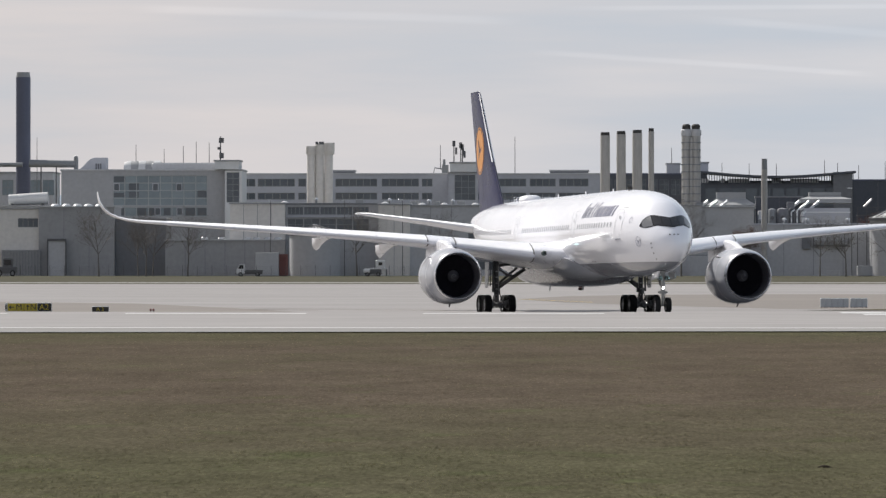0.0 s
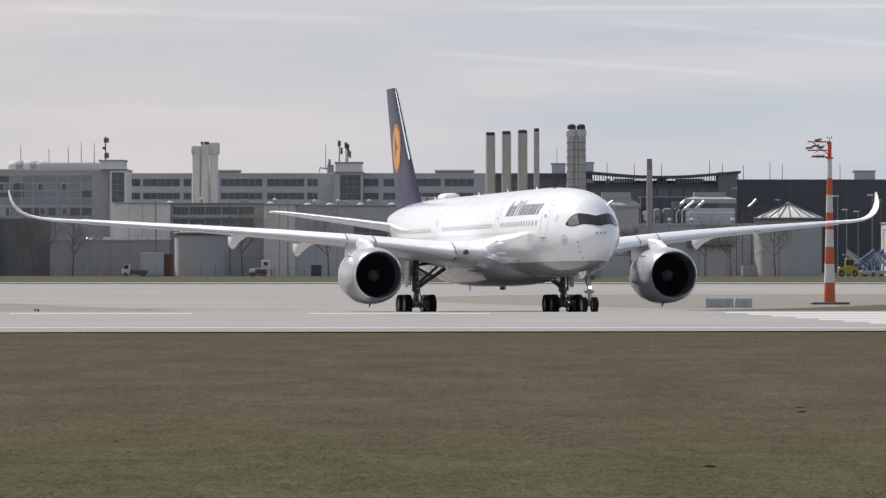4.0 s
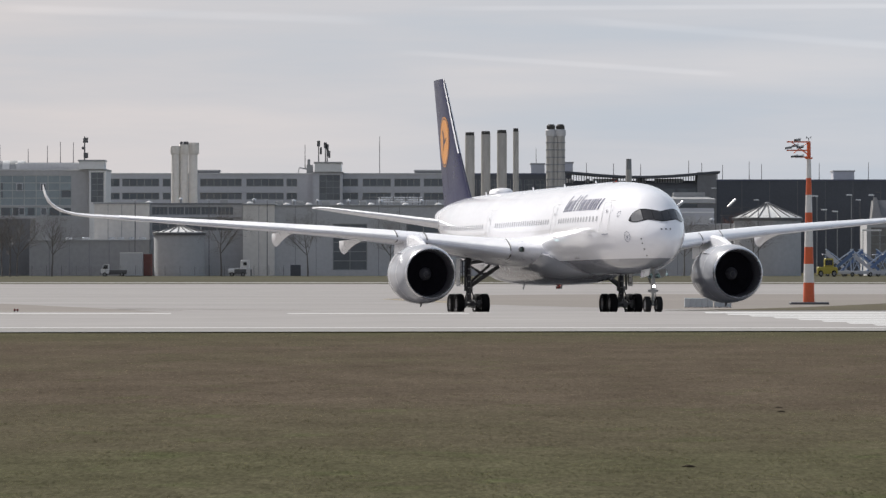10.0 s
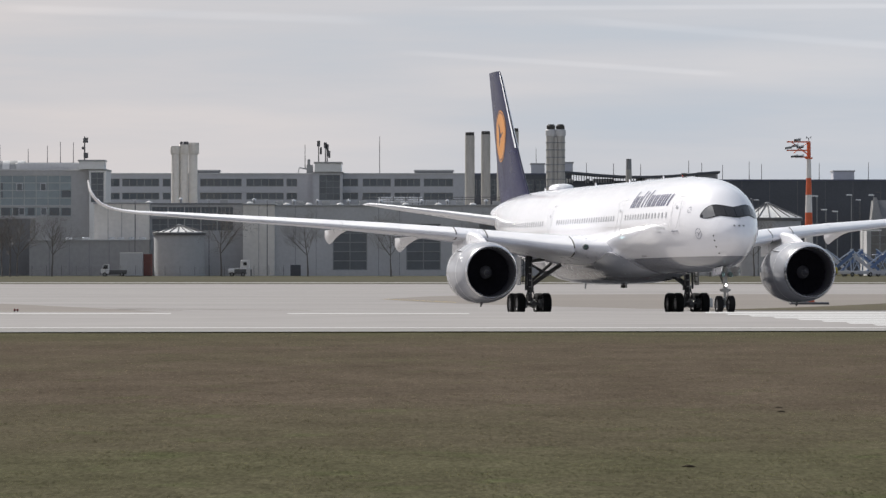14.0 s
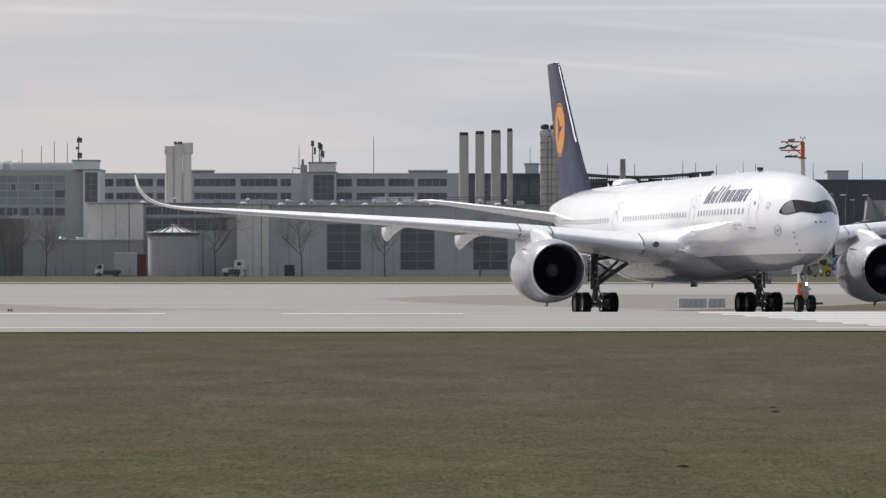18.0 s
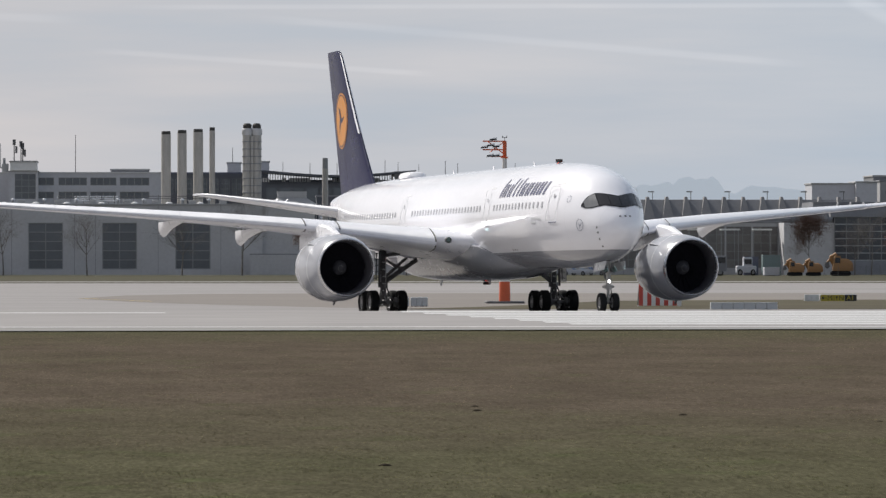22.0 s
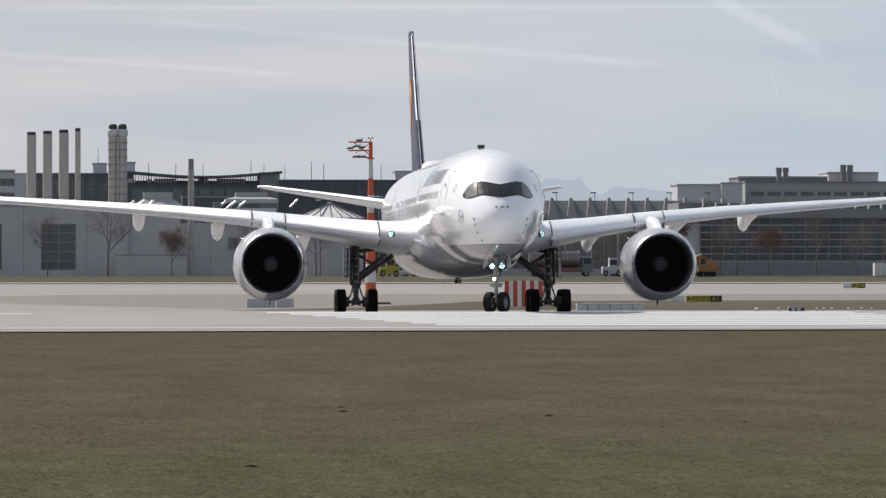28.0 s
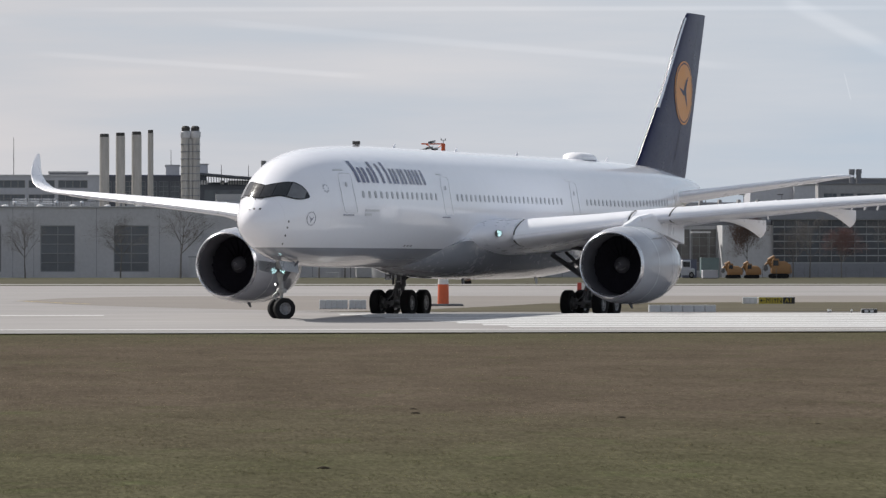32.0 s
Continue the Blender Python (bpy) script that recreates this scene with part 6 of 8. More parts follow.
def plant_yard():
    """Open plant between the low annex and the dark blocks: filter house, vessels, pipes, a service gallery."""
    y = 1066
    f = thing("filter_house", x_at(1219, y), y, FAR_Z, "light grey louvred filter house under a hipped roof", "plant room")
    w = 5.05
    part("wall", Mesh().box(-w, w, 0, 9, 0, 14.2), "facade_light", f)
    for i in range(3):
        x = -w + 1.1 + 3.0 * i
        part("louvre_panel", Mesh().box(x, x + 2.2, -0.1, -0.02, 10.2, 12.6), "facade_mid", f, "grey louvre panel")
    part("string_course", Mesh().box(-w - 0.1, w + 0.1, -0.15, 0.0, 13.2, 13.45), "facade_white", f)
    building("pump_house", "dark pump house behind the vessels", x_at(1096, 1074), x_at(1178, 1074), 1074, 15.4, 6, "navy_metal", "facade_dark", joints=2.2)
    for xa, xb, top, mt in ((1118, 1131, 369, "frame_metal"), (1133, 1152, 368, "facade_dark"), (1099, 1108, 373, "facade_mid")):
        t = thing("vessel", x_at((xa + xb) / 2, 1060), 1060, FAR_Z, "upright grey steel process vessel with a domed head", "tank", "process vessels")
        r = (xb - xa) / 2 * 1060 / 8961.4
        h = z_at(top, 1060) - FAR_Z
        part("shell", Mesh().lathe([(0, r), (h - r * 0.5, r), (h - r * 0.2, r * 0.85), (h, r * 0.3), (h + 0.02, 0.02)], axis="z", n=20), mt, t, smooth=True)
        part("manway", Mesh().tube((0, -r - 0.3, h * 0.86), (0, -r + 0.1, h * 0.86), 0.4, 0.4, 10), "gear_steel", t)
    rk = thing("pipe_bundle", x_at(1166, 1058), 1058, FAR_Z, "bundle of upright pale and dark pipes", "pipe")
    for k in range(6):
        x = -1.5 + 0.6 * k
        h = 13.6 - 0.35 * (k % 3)
        part("pipe", Mesh().tube((x, 0, 0), (x, 0, h), 0.16, 0.16, 8).tube((x, 0, h), (x + 0.7, 0.9, h + 0.5), 0.16, 0.16, 8), "duct_metal" if k % 2 else "gear_steel", rk, smooth=True)
    for z in (10.9, 12.2):
        part("clamp", Mesh().box(-1.8, 1.8, -0.25, -0.16, z, z + 0.16), "gear_steel", rk)
    g = thing("service_gallery", x_at(1222, 1046), 1046.98, FAR_Z, "white pipes and a dark walkway along the annex wall", "platform")
    part("walkway", Mesh().box(-2.9, 4.4, -0.9, 0.0, 6.1, 6.35), "gear_steel", g, "dark steel walkway")
    for z, r in ((7.2, 0.14), (7.6, 0.1), (6.75, 0.1)):
        part("pipe", Mesh().tube((-2.8, -0.4, z), (4.3, -0.4, z), r, r, 8), "duct_metal" if r > 0.12 else "facade_white", g, smooth=True)
    for i in range(6):
        x = -2.8 + 1.42 * i
        part("bracket", Mesh().box(x - 0.07, x + 0.07, -0.85, 0.0, 6.35, 7.9), "gear_steel", g)
    part("switch_box", Mesh().cbox(-5.2, -3.4, -0.6, 0, 5.6, 7.9, 0.06), "facade_dark", g)
    c = thing("bicycle_stand", x_at(1232, 1030), 1030, FAR_Z, "pale tubular stand on the verge", "stand")
    for x in (-0.9, 0.8):
        part("hoop", Mesh().tube((x - 0.4, 0, 0), (x - 0.1, 0, 1.1), 0.06, 0.06, 6).tube((x - 0.1, 0, 1.1), (x + 0.5, 0, 1.0), 0.06, 0.06, 6).tube((x + 0.5, 0, 1.0), (x + 0.4, 0, 0), 0.06, 0.06, 6), "facade_mid", c)
    part("rail", Mesh().tube((-1.4, 0.1, 1.08), (1.4, 0.1, 1.08), 0.06, 0.06, 6), "facade_mid", c)
    for i, xr in enumerate((1104, 1146, 1186, 1258)):
        v = thing("roof_vent", x_at(xr, 1050), 1050, 9.8, "small grey roof vent with a cowl", "vent", "roof vents")
        part("stem", Mesh().tube((0, 0, 0), (0, 0, 0.8), 0.25, 0.22, 8), "frame_metal", v)
        part("cowl", Mesh().lathe([(0.7, 0.5), (1.0, 0.45), (1.2, 0.05)], axis="z", n=10), "duct_metal", v, smooth=True)


def middle_quarter():
    tank("cone_tank", "pale concrete tank with a bright conical roof", -59.31, -48.96, 1030, 7.80, 9.52, shell="facade_grey")
    tank("cone_tank", "large pale tank with a bright ribbed conical roof", 59.54, 73.38, 1034, 10.82, 14.05, shell="facade_grey")
    for xa, xb, y in ((821, 838, 234), (849.5, 866, 232), (877.5, 895, 230), (906, 916, 227)):
        stack("flue_chimney", "slim pale metal chimney in a row of four", x_at((xa + xb) / 2, 1090), 1090, (xb - xa) * 1090 / 8961.4, z_at(y, 1090), bands=0, group="row of four chimneys", cap_h=0.7)
    # double tower with brackets
    s = thing("twin_tower_stack", 23.91, 1085, FAR_Z, "pale twin-flue tower with ring platforms", "chimney")
    for dx in (-8.4, 8.2):
        part("flue", Mesh().lathe([(0, 1.02), (29.78, 1.02)], (dx * 12.11 / 100, 0, 0), "z", 14, cap=True), "stack_metal", s, smooth=True)
        part("mouth", Mesh().lathe([(31.00, 0.90), (31.96, 0.92), (32.33, 0.61)], (dx * 12.11 / 100, 0, 0), "z", 12), "soot", s, "dark sooty mouth", smooth=True)
        part("collar", Mesh().lathe([(29.78, 1.03), (30.03, 1.18), (31.00, 1.16), (31.24, 0.91)], (dx * 12.11 / 100, 0, 0), "z", 12), "facade_mid", s, smooth=True)
    part("ladder", Mesh().box(-0.28, 0.28, -1.0, -0.85, 2, 29.54), "stack_metal", s)
    for i in range(9):
        z = 15.74 + i * 1.57
        part("band", Mesh().cbox(-2.12, 2.06, -1.15, 1.1, z, z + 0.2, 0.05), "frame_metal", s)
    stack("slim_chimney", "slim pale chimney with a dark head beside the annex", 38.06, 1043.4, 1.22, 23.10, cap="frame_metal", cap_h=2.2, bands=0)
    # lattice roof deck
    d = thing("roof_deck", 47.00, 1200, FAR_Z, "dark steel roof deck on slim posts over a glazed block", "building")
    x0, x1 = -18.75, 18.35
    n = 24
    top = []
    for i in range(n + 1):
        t = i / n
        z = 24.25 - 1.15 * math.sin(math.pi * t) ** 1.2 + 0.00
        top.append((x0 + (x1 - x0) * t, z))
    low = [(x, z - 0.55) for x, z in top]
    part("roof", Mesh().prism(top + low[::-1], -1.0, 12), "navy_metal", d)
    for i in range(1, 60):
        t = i / 60
        x = x0 + (x1 - x0) * t
        z = 24.25 - 1.15 * math.sin(math.pi * t) ** 1.2 - 0.5
        part("post", Mesh().box(x - 0.09, x + 0.09, 0, 0.3, 21.16, z), "navy_metal", d)
    part("wall", Mesh().box(x0 + 0.5, x1 - 0.4, 0.5, 11.5, 0, 21.43), "navy_metal", d)
    for a, b in ((0.5, 2.4), (5.4, 6.3), (7.2, 12.2), (17.4, 19.8), (21.8, 28.6)):
        part("lit_bay", Mesh().box(x0 + a, x0 + b, 6, 6.3, 21.43, 22.5), "roof_bright", d, "pale bay behind the posts")
    part("far_parapet", Mesh().box(x0 + 0.5, x1 - 0.5, 11.0, 11.4, 21.43, 22.1), "navy_metal", d)
    part("end_block", Mesh().cbox(x1 - 5.36, x1 - 0.80, -0.6, 11, 0, 23.97, 0.1), "facade_dark", d)
    for i in range(11):
        x = x0 + 1.5 + i * 3.2
        part("glazing", Mesh().box(x, x + 2.7, 0.38, 0.46, 15.80, 20.09), "window_glass", d)
    # hipped plant roofs with bright ducts
    for xa, xb in ((1010, 1096), (1172, 1266)):
        r = thing("hipped_plant", x_at((xa + xb) / 2, 1070), 1070, 12.99, "light grey hipped plant roof above the annex", "plant room", "hipped plant roofs")
        w = (xb - xa) / 2 * 1070 / 8961.4
        hh = 3.58
        z_foot = 1.25 if xa > 1100 else 0.0
        r.location.z += z_foot
        hh -= z_foot
        part("hip", Mesh().loft([[(-w, 0, 0), (w, 0, 0), (w, 9, 0), (-w, 9, 0)], [(-w, 0, 0.9), (w, 0, 0.9), (w, 9, 0.9), (-w, 9, 0.9)], [(-w * 0.6, 3, hh * 0.62), (w * 0.6, 3, hh * 0.62), (w * 0.6, 6, hh * 0.62), (-w * 0.6, 6, hh * 0.62)],
                                 [(-w * 0.6, 3, hh), (w * 0.6, 3, hh), (w * 0.6, 6, hh), (-w * 0.6, 6, hh)]], cap=True), "roof_grey", r)
        for k in range(3):
            x = -w - 1.2 + k * 2.1
            part("duct", Mesh().tube((x - 0.9, -1.0, -0.1 - z_foot), (x + 1.3, -1.0, 1.7 - z_foot), 0.3, 0.3, 10), "duct_metal", r, "bright slanting metal duct", smooth=True)
        part("cooler", Mesh().cbox(-w - 2.6, -w - 1.0, -1.4, 0.4, -z_foot, 1.5 - z_foot, 0.1), "facade_dark", r)
        for k in range(4):
            part("duct_leg", Mesh().box(-w - 0.8 + k * 1.4, -w - 0.6 + k * 1.4, -1.1, -0.9, -0.9 - z_foot, 0.4 - z_foot), "gear_steel", r)
    plant_yard()
    # long dark block behind
    building("navy_block", "long dark navy metal-clad building", 65.61, 112.82, 1230, 21.32, 30, "navy_metal", "slate_metal", joints=6.5)
    building("roof_plant", "light grey box on the dark roof", 95.34, 100.46, 1240, 23.68, 8, "facade_light", base=21.60)
    building("dark_back_block", "dark glazed block behind the chimneys", 2.17, 30.64, 1215, 22.59, 22, "navy_metal", "slate_metal",
             windows=[(x_at(806 + 20 * i, 1215), x_at(822 + 20 * i, 1215), 17.71, 21.37, 2, 3) for i in range(10)])
    building("roof_plant", "pale plant room with aerials", 21.00, 24.27, 1222, 25.15, 7, "facade_mid", base=22.70)
    building("roof_plant", "pale plant room beside the tower", 28.36, 31.09, 1222, 25.43, 7, "facade_light", base=22.70)
    # roof masts
    for xr, y, zt, zb in ((-178, 1122, 243, 470), (-2, 1120, 256, 284), (48, 1120, 263, 284), (82, 1120, 258, 284), (105, 1120, 251, 284), (128, 1120, 252, 284),
                          (670, 1166, 241, 306), (1036, 1205, 288, 305), (1084, 1205, 289, 308), (1132, 1205, 290, 311), (1217, 1205, 284, 310), (1240, 1205, 288, 306), (1324, 1235, 286, 319), (1346, 1235, 290, 319),
                          (1448, 1235, 289, 319), (1535, 1235, 287, 319), (947, 1225, 262, 290), (1277, 1235, 292, 320), (1595, 1235, 296, 322), (538, 1163, 256, 287)):
        pole("roof_mast", "thin steel rod aerial on a roof", x_at(xr, y), y, z_at(zb, y), z_at(zt, y), 0.1)
    pole("cell_mast", "roof mast with two drum aerials", -78.99, 1113, 23.82, 29.41, 0.2, extra=((0.2, 28.54, 1.1, 1.1), (0.25, 25.18, 1.0, 1.2), (-0.4, 26.80, 0.5, 0.6)))
    for xr, zt in ((562, 249), (574, 252), (577, 255)):
        pole("cell_mast", "roof mast with panel aerials", x_at(xr, 1158), 1158, 24.52, z_at(zt, 1158), 0.16, extra=((0.0, z_at(zt + 5, 1158), 0.7, 1.3), (0.5, z_at(zt + 18, 1158), 0.5, 1.6)))
    c = thing("roof_crane", -31.67, 1163, 21.94, "small roof crane beside the lift tower", "crane")
    part("column", Mesh().tube((0.6, 0, 0), (0.6, 0, 3.34), 0.4, 0.3, 8).box(0.1, 1.6, -0.5, 0.5, 0, 2.05), "frame_metal", c)
    part("jib", Mesh().tube((0.6, 0, 1.03), (-1.6, 0, 1.41), 0.2, 0.12, 6).tube((-1.6, 0, 1.41), (-1.8, 0, 0.26), 0.1, 0.1, 6), "frame_metal", c)
    # tilted flue and gantry by the large tank
    g = thing("gantry", 58.72, 1040, 10.16, "steel gantry with railings beside the tank", "platform")
    part("deck", Mesh().box(-1.8, 4.2, 0, 1.6, 1.2, 1.4), "gear_steel", g)
    for x in (-1.7, 0.2, 2.2, 4.1):
        part("post", Mesh().box(x - 0.06, x + 0.06, 0, 0.12, 1.4, 2.9), "gear_steel", g)
        part("leg", Mesh().box(x - 0.09, x + 0.09, 0.2, 0.4, -9.0, 1.2), "gear_steel", g)
    for z in (2.1, 2.85):
        part("rail", Mesh().box(-1.8, 4.2, 0, 0.1, z, z + 0.1), "gear_steel", g)
    part("flue", Mesh().tube((-0.4, 0.8, 3.0), (1.2, 0.8, 4.6), 0.22, 0.22, 8), "duct_metal", g, "bright slanting flue")


def right_quarter():
    # terminal wing with a ribbed roof
    b = thing("ribbed_terminal", 120.11, 1120, FAR_Z, "low dark terminal wing with a ribbed sloping roof", "terminal")
    x0, x1 = -24.37, 39.99
    part("wall", Mesh().box(x0, x1, 3, 24, 0, 11.87), "facade_dark", b)
    part("roof", Mesh().prism([(x0, 11.50), (x1, 11.50), (x1, 12.12), (x0, 12.12)], -1.0, 25), "facade_dark", b)
    part("upper_roof", Mesh().loft([[(x0, 0.5, 12.12), (x1, 0.5, 12.12), (x1, 20, 12.12), (x0, 20, 12.12)],
                                    [(x0, 5, 16.50), (x1, 5, 16.50), (x1, 15, 16.50), (x0, 15, 16.50)]], cap=True), "facade_dark", b, "dark sloping roof skin")
    n = 15
    for i in range(n + 1):
        x = x0 + (x1 - x0) * i / n
        part("rib", Mesh().loft([[(x - 1.3, -0.1, 12.12), (x + 1.3, -0.1, 12.12), (x + 1.3, 3, 12.12), (x - 1.3, 3, 12.12)],
                                 [(x - 0.25, 3.6, 17.12), (x + 0.25, 3.6, 17.12), (x + 0.25, 6, 17.12), (x - 0.25, 6, 17.12)]], cap=True), "rib_grey", b)
        if i % 2 == 0:
            part("roof_lamp", Mesh().tube((x + 1.2, 5, 16.25), (x + 1.2, 5, 18.25), 0.07, 0.07, 5).box(x + 0.2, x + 1.5, 4.7, 5.2, 18.12, 18.37), "gear_steel", b)
    for i in range(14):
        x = x0 + 1.2 + i * 4.4
        w = part("window", Mesh().box(x, x + 3.4, 2.86, 2.95, 5.50, 10.50), "window_glass", b)
        part("mullion", Mesh().box(x + 1.6, x + 1.75, 2.76, 2.86, 5.50, 10.50), "frame_metal", w)
    for i in range(8):
        x = x0 + 3 + i * 7.5
        part("canopy", Mesh().box(x, x + 4.2, 0.8, 2.7, 9.87, 10.12), "roof_bright", b, "thin pale canopy")
    # glass hall
    h = thing("glass_hall", 170.1, 1050, FAR_Z, "large glazed hall with a dense steel grid", "terminal")
    xa, xb = -25.43, 38.67
    zt = 12.07
    part("backing", Mesh().box(xa, xb, 3.0, 3.3, 0, zt), "navy_metal", h)
    part("side_wall", Mesh().box(xa - 10.55, xa, 0.5, 20, 0, 10.90), "facade_mid", h)
    nx, nz = 26, 6
    for i in range(nx):
        for k in range(nz):
            x, z = xa + (xb - xa) * i / nx, 3.05 + (zt - 3.05) * k / nz
            part("pane", Mesh().box(x + 0.06, x + (xb - xa) / nx - 0.06, 0.06, 0.1, z + 0.06, z + (zt - 3.05) / nz - 0.06), "hall_glass", h)
    for i in range(nx + 1):
        x = xa + (xb - xa) * i / nx
        part("mullion", Mesh().box(x - 0.07, x + 0.07, -0.12, 0.12, 3.05, zt), "frame_metal", h)
    for k in range(nz + 1):
        z = 3.05 + (zt - 3.05) * k / nz
        part("transom", Mesh().box(xa, xb, -0.09, 0.1, z - 0.09, z + 0.09), "frame_pale", h)
    part("plinth", Mesh().box(xa, xb, -0.4, 0.3, 0, 2.93), "plinth_grey", h)
    part("eave", Mesh().loft([[(xa - 1, -1.2, zt), (xb, -1.2, zt), (xb, 0.4, zt), (xa - 1, 0.4, zt)], [(xa - 1, -0.4, zt + 1.99), (xb, -0.4, zt + 1.99), (xb, 8, zt + 1.99), (xa - 1, 8, zt + 1.99)]], cap=True), "facade_dark", h)
    for i in range(24):
        x = xa + i * 2.7
        part("roof_rib", Mesh().loft([[(x, -1.0, zt + 0.4), (x + 0.5, -1.0, zt + 0.4), (x + 0.5, 1, zt + 0.4), (x, 1, zt + 0.4)], [(x + 0.9, 0.5, zt + 3.16), (x + 1.2, 0.5, zt + 3.16), (x + 1.2, 3, zt + 3.16), (x + 0.9, 3, zt + 3.16)]], cap=True), "facade_dark", h)
    part("upper_roof", Mesh().box(xa - 4, xb, 4, 22, zt + 1.76, zt + 3.16), "facade_dark", h)
    # hotel-like block with stepped plant rooms behind
    building("stepped_block", "grey stepped building with rooftop plant", 173.29, 252.29, 1180, 20.32, 30, "facade_shed", "facade_dark",
             windows=[(x_at(2110 + 30 * i, 1180), x_at(2134 + 30 * i, 1180), 17.16, 18.21, 3, 1) for i in range(14)])
    building("roof_plant", "grey upper storey set back", 173.16, 199.98, 1190, 21.66, 16, "facade_dark", base=20.20)
    building("roof_plant", "pale stair head on the terminal", 155.89, 166.07, 1170, 19.52, 12, "facade_light")
    building("roof_plant", "pale plant block on the terminal", 165.92, 170.87, 1168, 19.88, 12, "facade_light")
    building("roof_plant", "rounded grey plant house", 194.35, 206.28, 1188, 22.69, 14, "facade_mid", base=20.30)
    for xr in (2160.5, 2173, 2276.5, 2289):
        c = thing("cowl_stack", x_at(xr, 1186), 1186, z_at(322 if xr < 2200 else 345, 1186), "dark cylindrical roof cowl", "vent", "roof cowls")
        hh = (27 if xr < 2200 else 55) * 1186 / 8961.4
        part("drum", Mesh().lathe([(0, 0.62), (hh * 0.7, 0.62), (hh * 0.7, 0.72), (hh, 0.72), (hh, 0.5)], axis="z", n=14), "facade_dark", c, smooth=True)
    building("glazed_wing", "low dark glazed building with pale canopies", 88.5, 134.61, 1060, 9.82, 18, "facade_grey", "facade_dark",
             windows=[(x_at(1587 + 47.5 * i, 1060), x_at(1632 + 47.5 * i, 1060), 0.36, 9.11, 3, 5) for i in range(-1, 7)], glass="wing_glass")
    for i in range(7):
        x = x_at(1540 + 58 * i, 1056)
        a = thing("canopy_frame", x, 1055, FAR_Z, "pale flat canopy on slim posts", "canopy", "canopies")
        part("slab", Mesh().box(-2.0, 2.0, -1.0, 1.2, 9.30, 9.65), "roof_bright", a)
        for dx in (-1.8, 1.8):
            part("post", Mesh().box(dx - 0.07, dx + 0.07, -0.1, 0.1, 0, 9.30), "frame_metal", a)
    # street lights before the dark block
    for xr, zt in ((1444, 347), (1505, 345), (1544, 345), (1460, 371), (1480, 374)):
        l = thing("street_lamp", x_at(xr, 1120), 1120, FAR_Z, "slim street lamp with a short arm", "street lamp", "street lamps")
        hh = z_at(zt, 1120) - FAR_Z
        part("post", Mesh().tube((0, 0, 0), (0, 0, hh), 0.13, 0.08, 6), "frame_metal", l)
        part("head", Mesh().cbox(-1.1, 0.2, -0.2, 0.2, hh - 0.12, hh + 0.14, 0.05), "duct_metal", l)
    for xr in (368, 237, 471, 1265, 1340, 1520):
        l = thing("street_lamp", x_at(xr, 1030), 1030, FAR_Z, "thin dark lamp post", "street lamp", "street lamps")
        hh = 17.9 if xr == 1265 else 15.52
        part("post", Mesh().tube((0, 0, 0), (0, 0, hh), 0.1, 0.07, 6), "gear_steel", l)
        part("head", Mesh().cbox(-0.9, 0.15, -0.18, 0.18, hh - 0.1, hh + 0.1, 0.04), "duct_metal", l)


left_quarter()
middle_quarter()
right_quarter()

# ---- trees ----


def tree_meshes(seed, height, leafy=0.0):
    """A bare young tree: trunk with limbs, and a crown of fine twigs, as two meshes."""
    rng = random.Random(seed)
    trunk, crown, leaf = Mesh(), Mesh(), Mesh()

    def grow(p, d, length, r, level):
        n = 3 if level else 7
        for i in range(n):
            q = p + d * (length / n)
            r2 = r * (0.86 if level else 0.84)
            m = trunk if level < 2 else crown
            m.tube(p, q, r, r2, 6 if level < 2 else 3, cap=False)
            p, r = q, r2
            d = (d + Vector((rng.uniform(-1, 1), rng.uniform(-1, 1), rng.uniform(-0.3, 0.6))) * 0.10).normalized()
            if level < 4 and (level > 0 or i > 1):
                for _ in range((3, 2, 2, 2)[level]):
                    a = rng.uniform(0, 2 * math.pi)
                    side = d.orthogonal().normalized()
                    side = Matrix.Rotation(a, 3, d) @ side
                    nd = (d * rng.uniform(0.55, 1.0) + side * rng.uniform(0.6, 1.05) + Vector((0, 0, 0.16))).normalized()
                    grow(p, nd, length * (rng.uniform(0.42, 0.62) if level else rng.uniform(0.5, 0.62) * (1.15 - 0.11 * i)), r * 0.55, level + 1)
        if leafy and level >= 3:
            for _ in range(int(leafy)):
                c = p + Vector((rng.uniform(-1, 1), rng.uniform(-1, 1), rng.uniform(-1, 1))) * 0.4
                u = Vector((rng.uniform(-1, 1), rng.uniform(-1, 1), rng.uniform(-1, 1))).normalized() * 0.09
                v = u.orthogonal().normalized() * 0.065
                leaf.add([c - u, c + v, c + u, c - v], [(0, 1, 2, 3)])

    grow(Vector((0, 0, 0)), Vector((0, 0, 1)), height * 0.72, height * 0.014, 0)
    return trunk, crown, leaf


